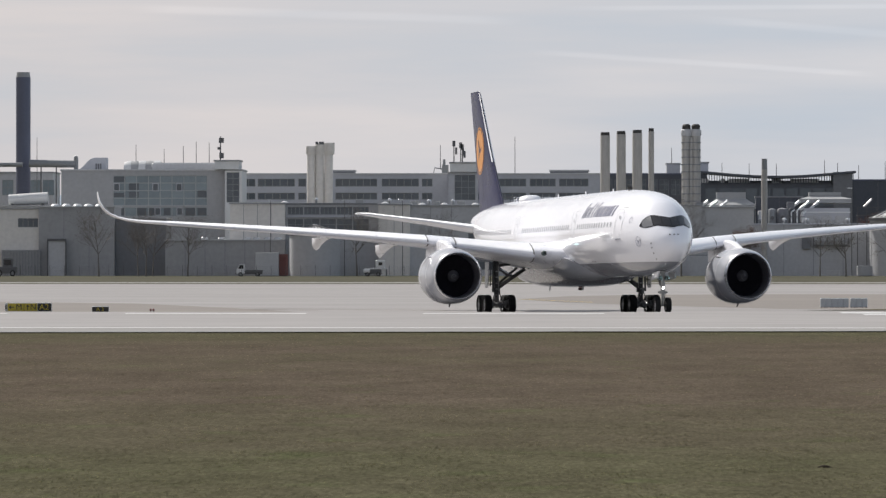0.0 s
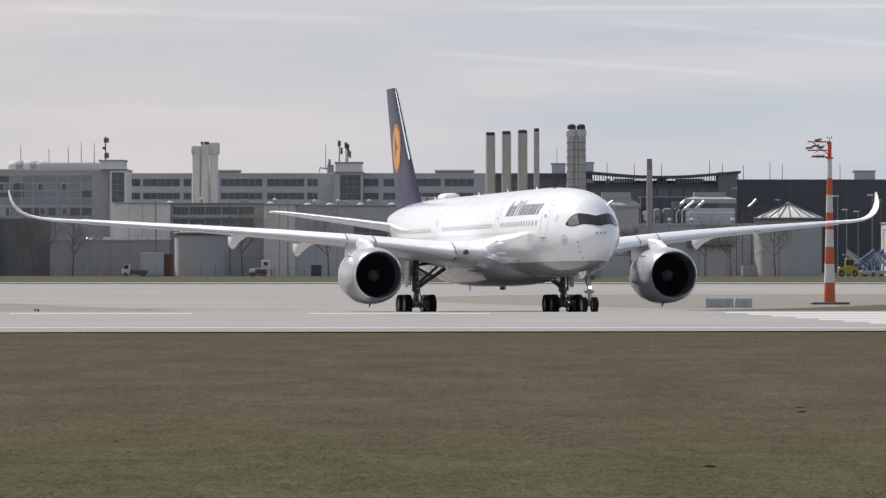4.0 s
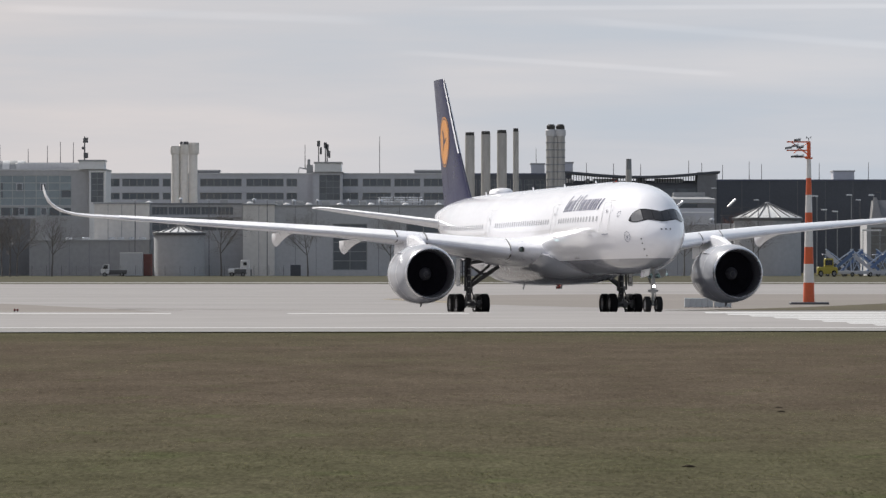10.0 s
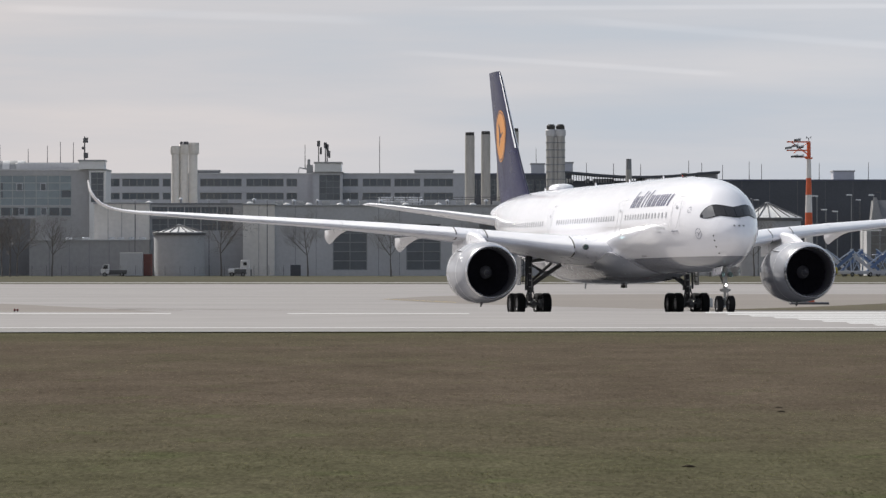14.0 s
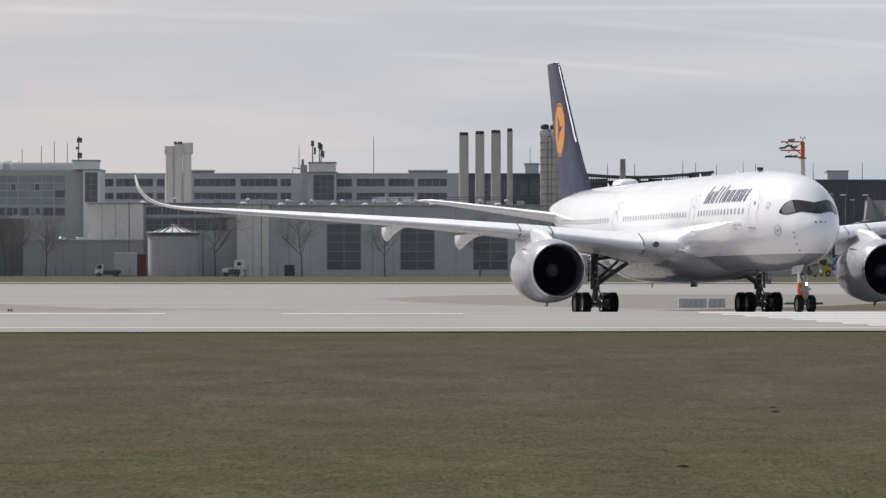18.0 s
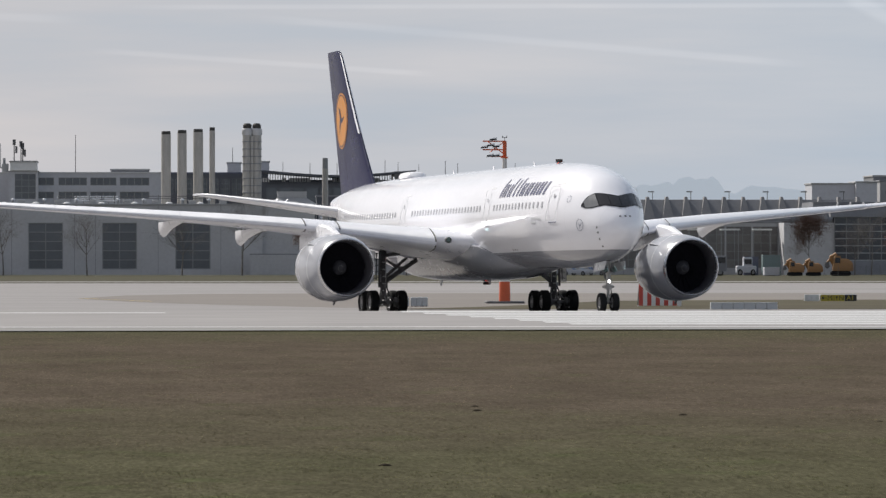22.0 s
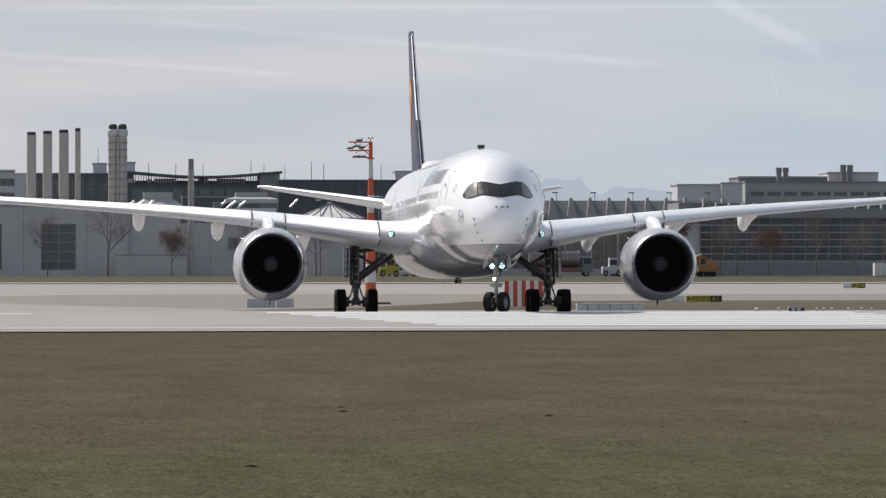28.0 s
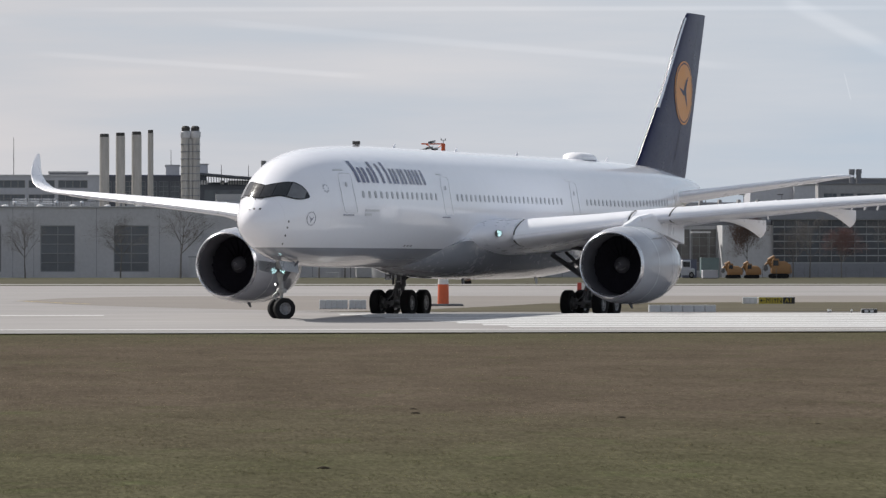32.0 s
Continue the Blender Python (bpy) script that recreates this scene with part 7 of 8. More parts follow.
def plant_trees():
    kinds = []
    for seed, h, leafy in ((3, 14.5, 0), (8, 13.5, 0), (21, 15.0, 0)):
        t, c, l = tree_meshes(seed, h, leafy)
        tr = thing("bare_tree", 0, 0, 0, "young bare tree with a slim trunk and fine twigs", "tree", "bare trees")
        part("trunk", t, "bark", tr, smooth=True)
        part("crown", c, "twig", tr, "fine leafless twigs")
        kinds.append(tr)
    spots = [(-68, 1.0), (2, 0.95), (16, 0.9), (28, 0.92), (90, 1.05), (390, 1.0), (543, 0.95), (690, 1.0), (858, 0.9), (964, 1.1), (1209, 0.95), (1333, 0.9), (1255, 0.8), (2055, 0.8), (2085, 0.9), (2228, 0.95), (2300, 0.85), (2350, 0.9)]
    for i, (xr, k) in enumerate(spots):
        y = 1000 + (i * 7) % 12
        m = pose(x_at(xr, y), y, FAR_Z - 0.05, 0, 0, i * 67)
        src = kinds[i % 3]
        if i < 3:
            src.matrix_basis = m @ Matrix.Diagonal((k, k, k, 1))
        else:
            o = copy_thing(src, m)
            o.scale = (k, k, k)
    t, c, l = tree_meshes(5, 9.5, 2)
    tr = thing("leafy_tree", 0, 0, 0, "young tree with dry brown leaves", "tree", "leafy trees")
    part("trunk", t, "bark", tr, smooth=True)
    part("crown", c, "twig", tr)
    part("foliage", l, "dry_leaf", tr, "sparse dry brown leaves")
    tr.matrix_basis = pose(x_at(1077, 1002), 1002, FAR_Z, 0, 0, 40)
    tall = copy_thing(tr, pose(x_at(1974, 1020), 1020, FAR_Z, 0, 0, 160))
    tall.scale = (1.12, 1.12, 1.32)
    rt = thing("red_tree", 0, 0, 0, "small tree with dark red leaves", "tree", "leafy trees")
    t, c, l = tree_meshes(12, 10.0, 2)
    part("trunk", t, "bark", rt, smooth=True)
    part("crown", c, "twig", rt)
    part("foliage", l, "red_leaf", rt, "dark red leaves")
    rt.matrix_basis = pose(x_at(2142, 1004), 1004, FAR_Z, 0, 0, 10)
    copy_thing(rt, pose(x_at(1310, 1062), 1062, FAR_Z + 3, 0, 0, 90))


plant_trees()

# ---- vehicles and plant on the far side ----


def road_wheel(parent, x, y, r=0.42, w=0.28):
    wh = part("wheel", Mesh().lathe([(-w / 2, r * 0.6), (-w / 2, r * 0.94), (-w * 0.3, r), (w * 0.3, r), (w / 2, r * 0.94), (w / 2, r * 0.6)], (x, y, r), "y", 18), "tyre", parent, smooth=True)
    part("rim", Mesh().lathe([(-w * 0.35, 0.01), (-w * 0.45, r * 0.6), (w * 0.45, r * 0.6), (w * 0.35, 0.01)], (x, y, r), "y", 12), "rim", wh)


def truck(x, y, label, body="van_white", flip=1):
    v = thing("light_truck", x, y, FAR_Z + 0.03, label, "truck", "parked trucks")
    f = flip
    cab = [(-2.5 * f, 0.55), (-0.9 * f, 0.55), (-0.9 * f, 2.45), (-1.9 * f, 2.45), (-2.35 * f, 1.55), (-2.5 * f, 1.45)]
    part("cab", Mesh().prism(cab, -0.95, 0.95), body, v, "white driver's cab")
    part("side_glass", Mesh().prism([(-2.15 * f, 1.55), (-1.1 * f, 1.55), (-1.1 * f, 2.3), (-1.8 * f, 2.3)], -0.98, -0.952), "glass_dark", v)
    part("windscreen", Mesh().loft([[(-2.37 * f, -0.85, 1.58), (-2.37 * f, 0.85, 1.58), (-2.36 * f, 0.85, 1.55), (-2.36 * f, -0.85, 1.55)], [(-1.94 * f, -0.8, 2.4), (-1.94 * f, 0.8, 2.4), (-1.92 * f, 0.8, 2.4), (-1.92 * f, -0.8, 2.4)]], cap=True), "glass_dark", v)
    part("chassis", Mesh().box(min(-2.4 * f, 2.6 * f), max(-2.4 * f, 2.6 * f), -0.45, 0.45, 0.45, 0.75), "gear_steel", v)
    part("load_bed", Mesh().cbox(min(-0.8 * f, 2.7 * f), max(-0.8 * f, 2.7 * f), -1.0, 1.0, 0.75, 1.3, 0.05), "gear_steel", v)
    part("bumper", Mesh().cbox(min(-2.65 * f, -2.45 * f), max(-2.65 * f, -2.45 * f), -0.95, 0.95, 0.4, 0.7, 0.03), "gear_steel", v)
    for wx in (-1.7 * f, 1.7 * f):
        for wy in (-0.85, 0.85):
            road_wheel(v, wx, wy)


truck(-66.06, 1012, "small white truck parked by a container", flip=1)


def lift_truck(x, y):
    v = thing("lift_truck", x, y, FAR_Z + 0.03, "white service truck with a raised cab parked by the hall", "truck", "parked trucks")
    part("bonnet", Mesh().loft([[(px, py * (1 - i), z) for px, py in ((-2.4 + i, -0.9), (-1.1, -0.9), (-1.1, 0.9), (-2.4 + i, 0.9))] for z, i in ((0.75, 0.08), (1.0, 0.0), (1.4, 0.08), (1.6, 0.3))], cap=True), "van_white", v, "rounded white bonnet", smooth=True)
    part("deck", Mesh().cbox(-1.1, 2.4, -0.95, 0.95, 1.45, 1.7, 0.04), "van_white", v, "pale deck above the chassis")
    part("chassis", Mesh().box(-2.2, 1.3, -0.6, 0.6, 0.5, 0.75).box(-1.1, 1.2, -0.9, 0.9, 0.75, 1.45), "gear_steel", v, "dark chassis")
    cab = part("cab", Mesh().cbox(0.1, 1.9, -0.85, 0.85, 1.75, 3.25, 0.08), "van_white", v, "raised white cab")
    part("cab_window", Mesh().cbox(0.65, 1.4, -0.89, -0.85, 2.2, 2.85, 0.01), "glass_dark", cab)
    part("leg", Mesh().tube((2.2, -0.8, 0.0), (2.2, -0.8, 1.45), 0.09, 0.09, 8), "gear_steel", v)
    part("leg", Mesh().tube((2.2, 0.8, 0.0), (2.2, 0.8, 1.45), 0.09, 0.09, 8), "gear_steel", v)
    for wx in (-1.6, 0.6):
        for wy in (-0.85, 0.85):
            road_wheel(v, wx, wy)


lift_truck(-40.77, 1012)



def container(x0, x1, y, top, mat_name, label, stripe=None):
    c = thing("container", (x0 + x1) / 2, y, FAR_Z + 0.03, label, "container", "yard containers")
    w, h = (x1 - x0) / 2, top - FAR_Z
    part("shell", Mesh().cbox(-w, w, 0, 2.4, 0.12, h, 0.05), mat_name, c)
    part("skid", Mesh().box(-w, w, 0.2, 0.5, 0, 0.14), "gear_steel", c)
    for i in range(1, 8):
        x = -w + 2 * w * i / 8
        part("rib", Mesh().box(x - 0.06, x + 0.06, -0.06, 0.0, 0.25, h - 0.2), mat_name, c)
    part("top_rail", Mesh().box(-w, w, -0.09, 0.02, h - 0.16, h - 0.02), stripe or mat_name, c)


container(-65.33, -60.78, 1020, 3.77, "facade_mid", "grey steel site container", "roof_bright")
container(-60.67, -58.96, 1022, 3.43, "red_paint", "dull red site container")
container(-31.26, -29.19, 1030, 1.25, "navy_metal", "small dark bin container")
container(122.76, 125.75, 992, 0.65, "facade_light", "low white site container")
container(123.91, 127.50, 1004, 3.09, "teal_paint", "tall dull teal site cabin")
container(174.69, 179.88, 1010, 1.62, "van_white", "plain white site container")
container(56.16, 59.25, 1025, 1.03, "facade_grey", "low grey yard container")


def digger(x, y, f, k=1.0):
    """A tracked digger seen side on, its arm folded back over the cab."""
    d = thing("mini_digger", x, y, FAR_Z + 0.03, "weathered orange construction digger parked by the fence", "digger", "orange diggers")
    for wy in (-0.8, 0.8):
        ring = [(k * (px * 1.25 + 0.42 * math.cos(a)), k * (0.44 + 0.42 * math.sin(a))) for px, a0 in ((1, -90), (-1, 90)) for a in (radians(a0 + 30 * i) for i in range(7))]
        part("track", Mesh().prism(ring, wy - 0.22, wy + 0.22), "tyre", d)
    part("house", Mesh().loft([[(k * px * f, py, k * z) for px, py in ((-2.1 + 1.2 * i, -0.95 + 0.6 * i), (1.3 - 0.5 * i, -0.95 + 0.6 * i), (1.3 - 0.5 * i, 0.95 - 0.6 * i), (-2.1 + 1.2 * i, 0.95 - 0.6 * i))] for z, i in ((0.8, 0.15), (1.0, 0.0), (2.0, 0.05), (2.5, 0.3), (2.8, 0.65), (2.95, 1.0))], cap=True), "digger_orange", d, "rounded orange engine house", smooth=True)
    part("cab", Mesh().prism([(k * u * f, k * v) for u, v in ((0.0, 1.9), (1.3, 1.9), (1.15, 3.2), (0.9, 3.4), (0.1, 3.4))], -0.9, 0.1), "digger_orange", d, "orange cab")
    part("cab_glass", Mesh().prism([(k * u * f, k * v) for u, v in ((0.15, 2.2), (1.1, 2.2), (1.0, 3.1), (0.2, 3.1))], -0.96, -0.91), "glass_dark", d)
    part("boom", Mesh().tube((k * 0.9 * f, 0.4, k * 1.7), (k * 1.75 * f, 0.4, k * 3.1), 0.42, 0.40, 8).tube((k * 1.75 * f, 0.4, k * 3.1), (k * 0.7 * f, 0.4, k * 3.75), 0.40, 0.34, 8), "digger_orange", d, "orange boom", smooth=True)
    part("stick", Mesh().tube((k * 0.7 * f, 0.4, k * 3.75), (k * 2.3 * f, 0.4, k * 2.3), 0.28, 0.22, 8), "digger_orange", d, "orange stick")
    part("ram", Mesh().tube((k * 1.0 * f, 0.4, k * 2.2), (k * 1.2 * f, 0.4, k * 3.5), 0.08, 0.06, 6), "gear_steel", d)
    part("bucket", Mesh().prism([(k * u * f, k * v) for u, v in ((2.0, 2.4), (2.6, 2.3), (2.65, 1.5), (2.2, 1.2), (1.8, 1.6))], 0.1, 0.75), "gear_steel", d, "dark steel bucket")


digger(128.5, 990, -1, 0.86)
digger(132.2, 990, -1, 0.86)
digger(137.3, 988, -1, 1.16)


def tanker(x, y):
    v = thing("tank_truck", x, y, FAR_Z + 0.03, "parked grey tank truck with a round steel barrel", "truck")
    part("barrel", Mesh().tube((-4.2, 0, 2.75), (4.0, 0, 2.75), 1.35, 1.35, 20), "tanker_steel", v, "dull steel barrel", smooth=True)
    for i in range(5):
        part("hoop", Mesh().lathe([(-4.0 + i * 2, 1.35), (-4.0 + i * 2, 1.42), (-3.85 + i * 2, 1.42), (-3.85 + i * 2, 1.35)], (0, 0, 2.75), "x", 20), "frame_metal", v)
    part("chassis", Mesh().box(-4.6, 5.6, -0.6, 0.6, 0.8, 1.2), "gear_steel", v)
    part("skirt", Mesh().box(-3.9, 3.8, -1.2, -1.1, 0.7, 1.4), "red_paint", v, "dull red side guard")
    part("cab", Mesh().cbox(4.4, 6.3, -1.2, 1.2, 0.7, 3.2, 0.2), "facade_dark", v, "dark driver's cab")
    part("cab_glass", Mesh().box(4.8, 6.0, -1.24, -1.2, 2.0, 2.9), "glass_dark", v)
    part("catwalk", Mesh().box(-3.8, 3.6, -0.3, 0.3, 4.12, 4.2), "gear_steel", v)
    for wx in (-3.2, -1.9, -0.6, 5.2):
        for wy in (-1.0, 1.0):
            road_wheel(v, wx, wy, 0.52, 0.34)
    v.scale = (1.2, 1.2, 1.25)


tanker(108.58, 1000)


def boarding_stairs(x, y, f, mat_name, label):
    s = thing("boarding_stairs", x, y, FAR_Z + 0.03, label, "stairs", "ground equipment")
    part("chassis", Mesh().cbox(-2.8, 2.8, -1.0, 1.0, 0.5, 1.1, 0.08), "facade_light", s)
    part("flight", Mesh().loft([[(-2.6 * f, -0.8, 1.1), (-2.6 * f, 0.8, 1.1), (-2.0 * f, 0.8, 1.1), (-2.0 * f, -0.8, 1.1)], [(2.0 * f, -0.8, 4.2), (2.0 * f, 0.8, 4.2), (2.6 * f, 0.8, 4.2), (2.6 * f, -0.8, 4.2)]], cap=True), mat_name, s, "sloping stair flight")
    part("hand_rail", Mesh().tube((-2.4 * f, -0.85, 2.2), (2.3 * f, -0.85, 5.2), 0.1, 0.1, 6).tube((-2.4 * f, 0.85, 2.2), (2.3 * f, 0.85, 5.2), 0.1, 0.1, 6), "rail_blue", s)
    part("platform", Mesh().box(min(1.9 * f, 3.1 * f), max(1.9 * f, 3.1 * f), -1.0, 1.0, 4.1, 4.3), "facade_light", s)
    part("strut", Mesh().tube((2.2 * f, -0.7, 1.1), (2.5 * f, -0.7, 4.1), 0.12, 0.12, 6).tube((0.2 * f, -0.7, 1.1), (1.8 * f, -0.7, 3.8), 0.1, 0.1, 6), "rail_blue", s)
    part("side_panel", Mesh().prism([(-2.4 * f, 1.4), (-1.9 * f, 1.1), (2.4 * f, 4.3), (2.3 * f, 5.1)], -0.9, -0.84), mat_name, s)
    for wx in (-2.0, 2.0):
        road_wheel(s, wx, -0.95)
    s.scale = (0.9, 0.9, 1.05)


for i, (xr, f, mt, lb) in enumerate(((1490, 1, "stair_blue", "blue and white mobile boarding stairs"), (1522, -1, "facade_light", "white mobile boarding stairs"), (1552, 1, "stair_blue", "blue and white mobile boarding stairs"), (1585, -1, "stair_blue", "blue and white mobile boarding stairs"), (1506, 1, "stair_blue", "blue and white mobile boarding stairs"), (1536, -1, "stair_blue", "blue and white mobile boarding stairs"), (1567, -1, "stair_blue", "blue and white mobile boarding stairs"), (1478, -1, "facade_light", "white mobile boarding stairs"))):
    boarding_stairs(x_at(xr, 1002 + 3 * i), 1002 + 3 * i, f, mt, lb)


def tug(x, y, mat_name, label):
    t = thing("tow_tractor", x, y, FAR_Z + 0.03, label, "tractor", "ground equipment")
    part("body", Mesh().cbox(-2.0, 2.0, -1.0, 1.0, 0.45, 1.5, 0.15), mat_name, t)
    part("cab", Mesh().cbox(-0.6, 1.2, -0.9, 0.9, 1.5, 2.8, 0.12), mat_name, t)
    part("cab_glass", Mesh().box(-0.4, 1.0, -0.95, -0.9, 1.75, 2.55), "glass_dark", t)
    for wx in (-1.3, 1.3):
        road_wheel(t, wx, -0.9, 0.5, 0.35)
    t.scale = (1.0, 1.0, 1.3)


tug(75.51, 998, "tug_yellow", "dull yellow tow tractor parked by stairs")
tug(121.03, 1008, "facade_light", "pale grey tow tractor on the apron edge")
tug(-114.51, 1010, "gear_steel", "dark tractor parked at the shed")
container(121.30, 124.24, 1014, 2.75, "slate_metal", "small blue-grey steel site container")

# yard fence along the verge on the right
def wire_fence(xa, xb, y, gap, label):
    x0, x1 = x_at(xa, y), x_at(xb, y)
    f = thing("yard_fence", (x0 + x1) / 2, y, FAR_Z, label, "fence", "yard fences")
    w = (x1 - x0) / 2
    n = int((x1 - x0) / gap)
    for i in range(n + 1):
        x = -w + 2 * w * i / n
        part("post", Mesh().tube((x, 0, 0), (x, 0, 2.05), 0.045, 0.04, 6).tube((x, 0, 2.05), (x, -0.25, 2.3), 0.035, 0.03, 5), "gear_steel", f)
    for z in (0.3, 0.75, 1.2, 1.6, 1.95):
        part("wire", Mesh().box(-w, w, -0.008, 0.008, z - 0.008, z + 0.008), "gear_steel", f)


wire_fence(2000, 2400, 985, 2.6, "thin dark wire fence along the verge")
wire_fence(-260, 500, 996, 2.9, "thin grey wire fence before the sheds")


def flood_mast():
    y = 434
    m = thing("flood_mast", 31.26, y, FAR_Z + 0.03, "red and white banded floodlight mast on a dark base", "light mast")
    part("base_slab", Mesh().cbox(-1.65, 1.65, -1.2, 1.2, 0, 0.2, 0.05), "gear_steel", m, "dark base slab")
    cuts = [536, 500, 467, 437, 406, 376, 345, 315, 281]
    zb = FAR_Z + 0.03

    def rad(yy):
        return (10.3 - 6.6 * (536 - yy) / 255) * y / 8961.4

    for i, (a, b) in enumerate(zip(cuts, cuts[1:])):
        part("band", Mesh().lathe([(z_at(a, y) - zb, rad(a)), (z_at(b, y) - zb, rad(b))], axis="z", n=14, cap=True), "mast_orange" if i % 2 == 0 else "mast_white", m, "red-orange band" if i % 2 == 0 else "white band", smooth=True)
    za, zt = z_at(281, y) - zb, z_at(251, y) - zb
    part("head", Mesh().tube((0, 0, za), (0, 0, zt), 0.17, 0.17, 8).box(-0.3, 0.3, -0.3, 0.3, za, za + 0.12), "mast_orange", m, "red-orange lamp frame")
    for z in (za + 0.15, (za + zt) / 2, zt):
        part("arm", Mesh().tube((0.1, 0, z), (-1.9 if z > za + 0.5 else -1.2, -0.2, z), 0.06, 0.06, 6), "mast_orange", m)
    part("brace", Mesh().tube((0, 0, za + 0.3), (-1.5, -0.1, zt), 0.05, 0.05, 5).tube((0, 0, zt), (-1.3, -0.1, za + 0.5), 0.05, 0.05, 5), "mast_orange", m)
    for x, z in ((-1.75, za + 0.78), (-1.2, za + 0.95), (-0.75, za + 0.85), (-1.25, za + 0.05), (-0.75, za + 0.05), (-1.0, zt + 0.0)):
        lamp = part("flood_lamp", Mesh().prism([(x - 0.36, z), (x + 0.3, z + 0.12), (x + 0.32, z + 0.34), (x - 0.3, z + 0.2)], -0.4, 0.1), "duct_metal", m, "bright metal flood lamp")
        part("lens", Mesh().box(x - 0.3, x + 0.26, -0.44, -0.41, z + 0.08, z + 0.2), "glass_dark", lamp)
    part("wind_sensor", Mesh().tube((0, 0, zt), (0, 0, zt + 0.35), 0.03, 0.03, 5).box(-0.2, 0.2, -0.02, 0.02, zt + 0.3, zt + 0.34).box(-0.22, -0.14, -0.04, 0.04, zt + 0.3, zt + 0.46).box(0.14, 0.22, -0.04, 0.04, zt + 0.3, zt + 0.46), "gear_steel", m)


flood_mast()


def sign_face(parent, x0, x1, z0, z1, back, text, ink, bars=False):
    """A lit-style guidance panel; readable signs carry raised characters, others bars."""
    p = part("panel", Mesh().box(x0 + 0.01, x1 - 0.01, -0.13, -0.10, z0, z1), back, parent, "yellow sign panel" if back == "sign_yellow" else "black sign panel")
    w, h = x1 - x0, z1 - z0
    if bars:
        for i in range(2):
            part("writing_bar", Mesh().box(x0 + w * (0.2 + 0.34 * i), x0 + w * (0.42 + 0.34 * i), -0.145, -0.13, z0 + h * 0.2, z0 + h * 0.8), ink, p)
        return
    for ch, cx in text:
        if ch in "<^|":
            m = Mesh()
            c, k = x0 + w * cx, h * 0.36
            zc = (z0 + z1) / 2
            if ch == "<":
                m.box(c - k * 0.5, c + k, -0.145, -0.13, zc - k * 0.15, zc + k * 0.15)
                m.add([(c - k, -0.14, zc), (c - k * 0.2, -0.14, zc + k * 0.75), (c - k * 0.2, -0.14, zc - k * 0.75)], [(0, 1, 2)])
            elif ch == "^":
                m.box(c - k * 0.15, c + k * 0.15, -0.145, -0.13, zc - k, zc + k * 0.5)
                m.add([(c, -0.14, zc + k), (c - k * 0.7, -0.14, zc + k * 0.2), (c + k * 0.7, -0.14, zc + k * 0.2)], [(0, 1, 2)])
            else:
                m.box(c - 0.02, c + 0.02, -0.145, -0.13, z0 + 0.02, z1 - 0.02)
            part("sign_arrow" if ch != "|" else "divider", m, ink, p)
        else:
            cu = bpy.data.curves.new("letter", "FONT")
            cu.body, cu.size, cu.extrude = ch, h * 1.08, 0.004
            cu.align_x, cu.align_y = "CENTER", "CENTER"
            cu.materials.append(MATS[ink])
            o = new("letter", cu)
            me = bpy.data.meshes.new_from_object(o)
            bpy.data.objects.remove(o)
            part("letter", me, None, p, at=pose(x0 + w * cx, -0.14, (z0 + z1) / 2, 90, 0, 0))


def guidance_sign(x0, x1, y, z0, z1, fields, label):
    """fields: from, to (shares of the width), backing, characters, ink, bars"""
    cx, g = (x0 + x1) / 2, ground_z(y) + 0.03
    s = thing("taxi_sign", cx, y, g, label, "sign", "taxiway signs")
    w, a, b = x1 - x0, z0 - g, z1 - g
    part("cabinet", Mesh().cbox(-w / 2, w / 2, -0.1, 0.15, a - 0.03, b + 0.03, 0.03), "sign_grey", s)
    n = max(2, int(w / 0.9) + 1)
    for i in range(n):
        x = -w / 2 + 0.12 + (w - 0.24) * i / (n - 1)
        part("leg", Mesh().box(x - 0.04, x + 0.04, -0.05, 0.05, 0, max(a, 0.05)), "sign_grey", s)
    for f0, f1, back, chars, ink, bars in fields:
        sign_face(s, -w / 2 + w * f0, -w / 2 + w * f1, a, b, back, chars, ink, bars)


MN = (("<", 0.13), ("M", 0.38), ("|", 0.55), ("^", 0.67), ("N", 0.86))
guidance_sign(-42.75, -39.27, 376, -0.93, -0.37, [(0, 0.055, "sign_grey", (), "sign_black", True), (0.06, 0.70, "sign_yellow", MN, "sign_black", False), (0.70, 1.0, "sign_black", (("A", 0.32), ("2", 0.68)), "sign_yellow", False)], "yellow and black taxiway guidance sign on short legs")
guidance_sign(-36.06, -34.81, 374, -0.97, -0.60, [(0, 1, "sign_black", (("A", 0.36), ("2", 0.64)), "sign_yellow", False)], "small black taxiway sign near the ground")
guidance_sign(60.95, 64.25, 452, -0.99, -0.41, [(0, 0.02, "sign_yellow", (), "sign_black", True), (0.02, 0.67, "sign_yellow", MN, "sign_black", False), (0.67, 1.0, "sign_black", (("A", 0.34), ("1", 0.66)), "sign_yellow", False)], "yellow and black taxiway guidance sign on short legs")
guidance_sign(59.68, 60.98, 453, -1.00, -0.44, [(0, 1, "sign_grey", (), "seam_grey", True)], "blank grey back of a taxiway sign")
guidance_sign(106.55, 109.45, 640, -0.94, -0.30, [(0, 0.36, "sign_grey", (), "seam_grey", True), (0.37, 0.68, "sign_yellow", (), "sign_black", True), (0.68, 1.0, "sign_black", (), "sign_yellow", True)], "distant yellow and black taxiway sign")
guidance_sign(58.77, 59.99, 378, -1.02, -0.72, [(0, 1, "sign_black", (), "sign_grey", True)], "small black taxiway sign near the ground")


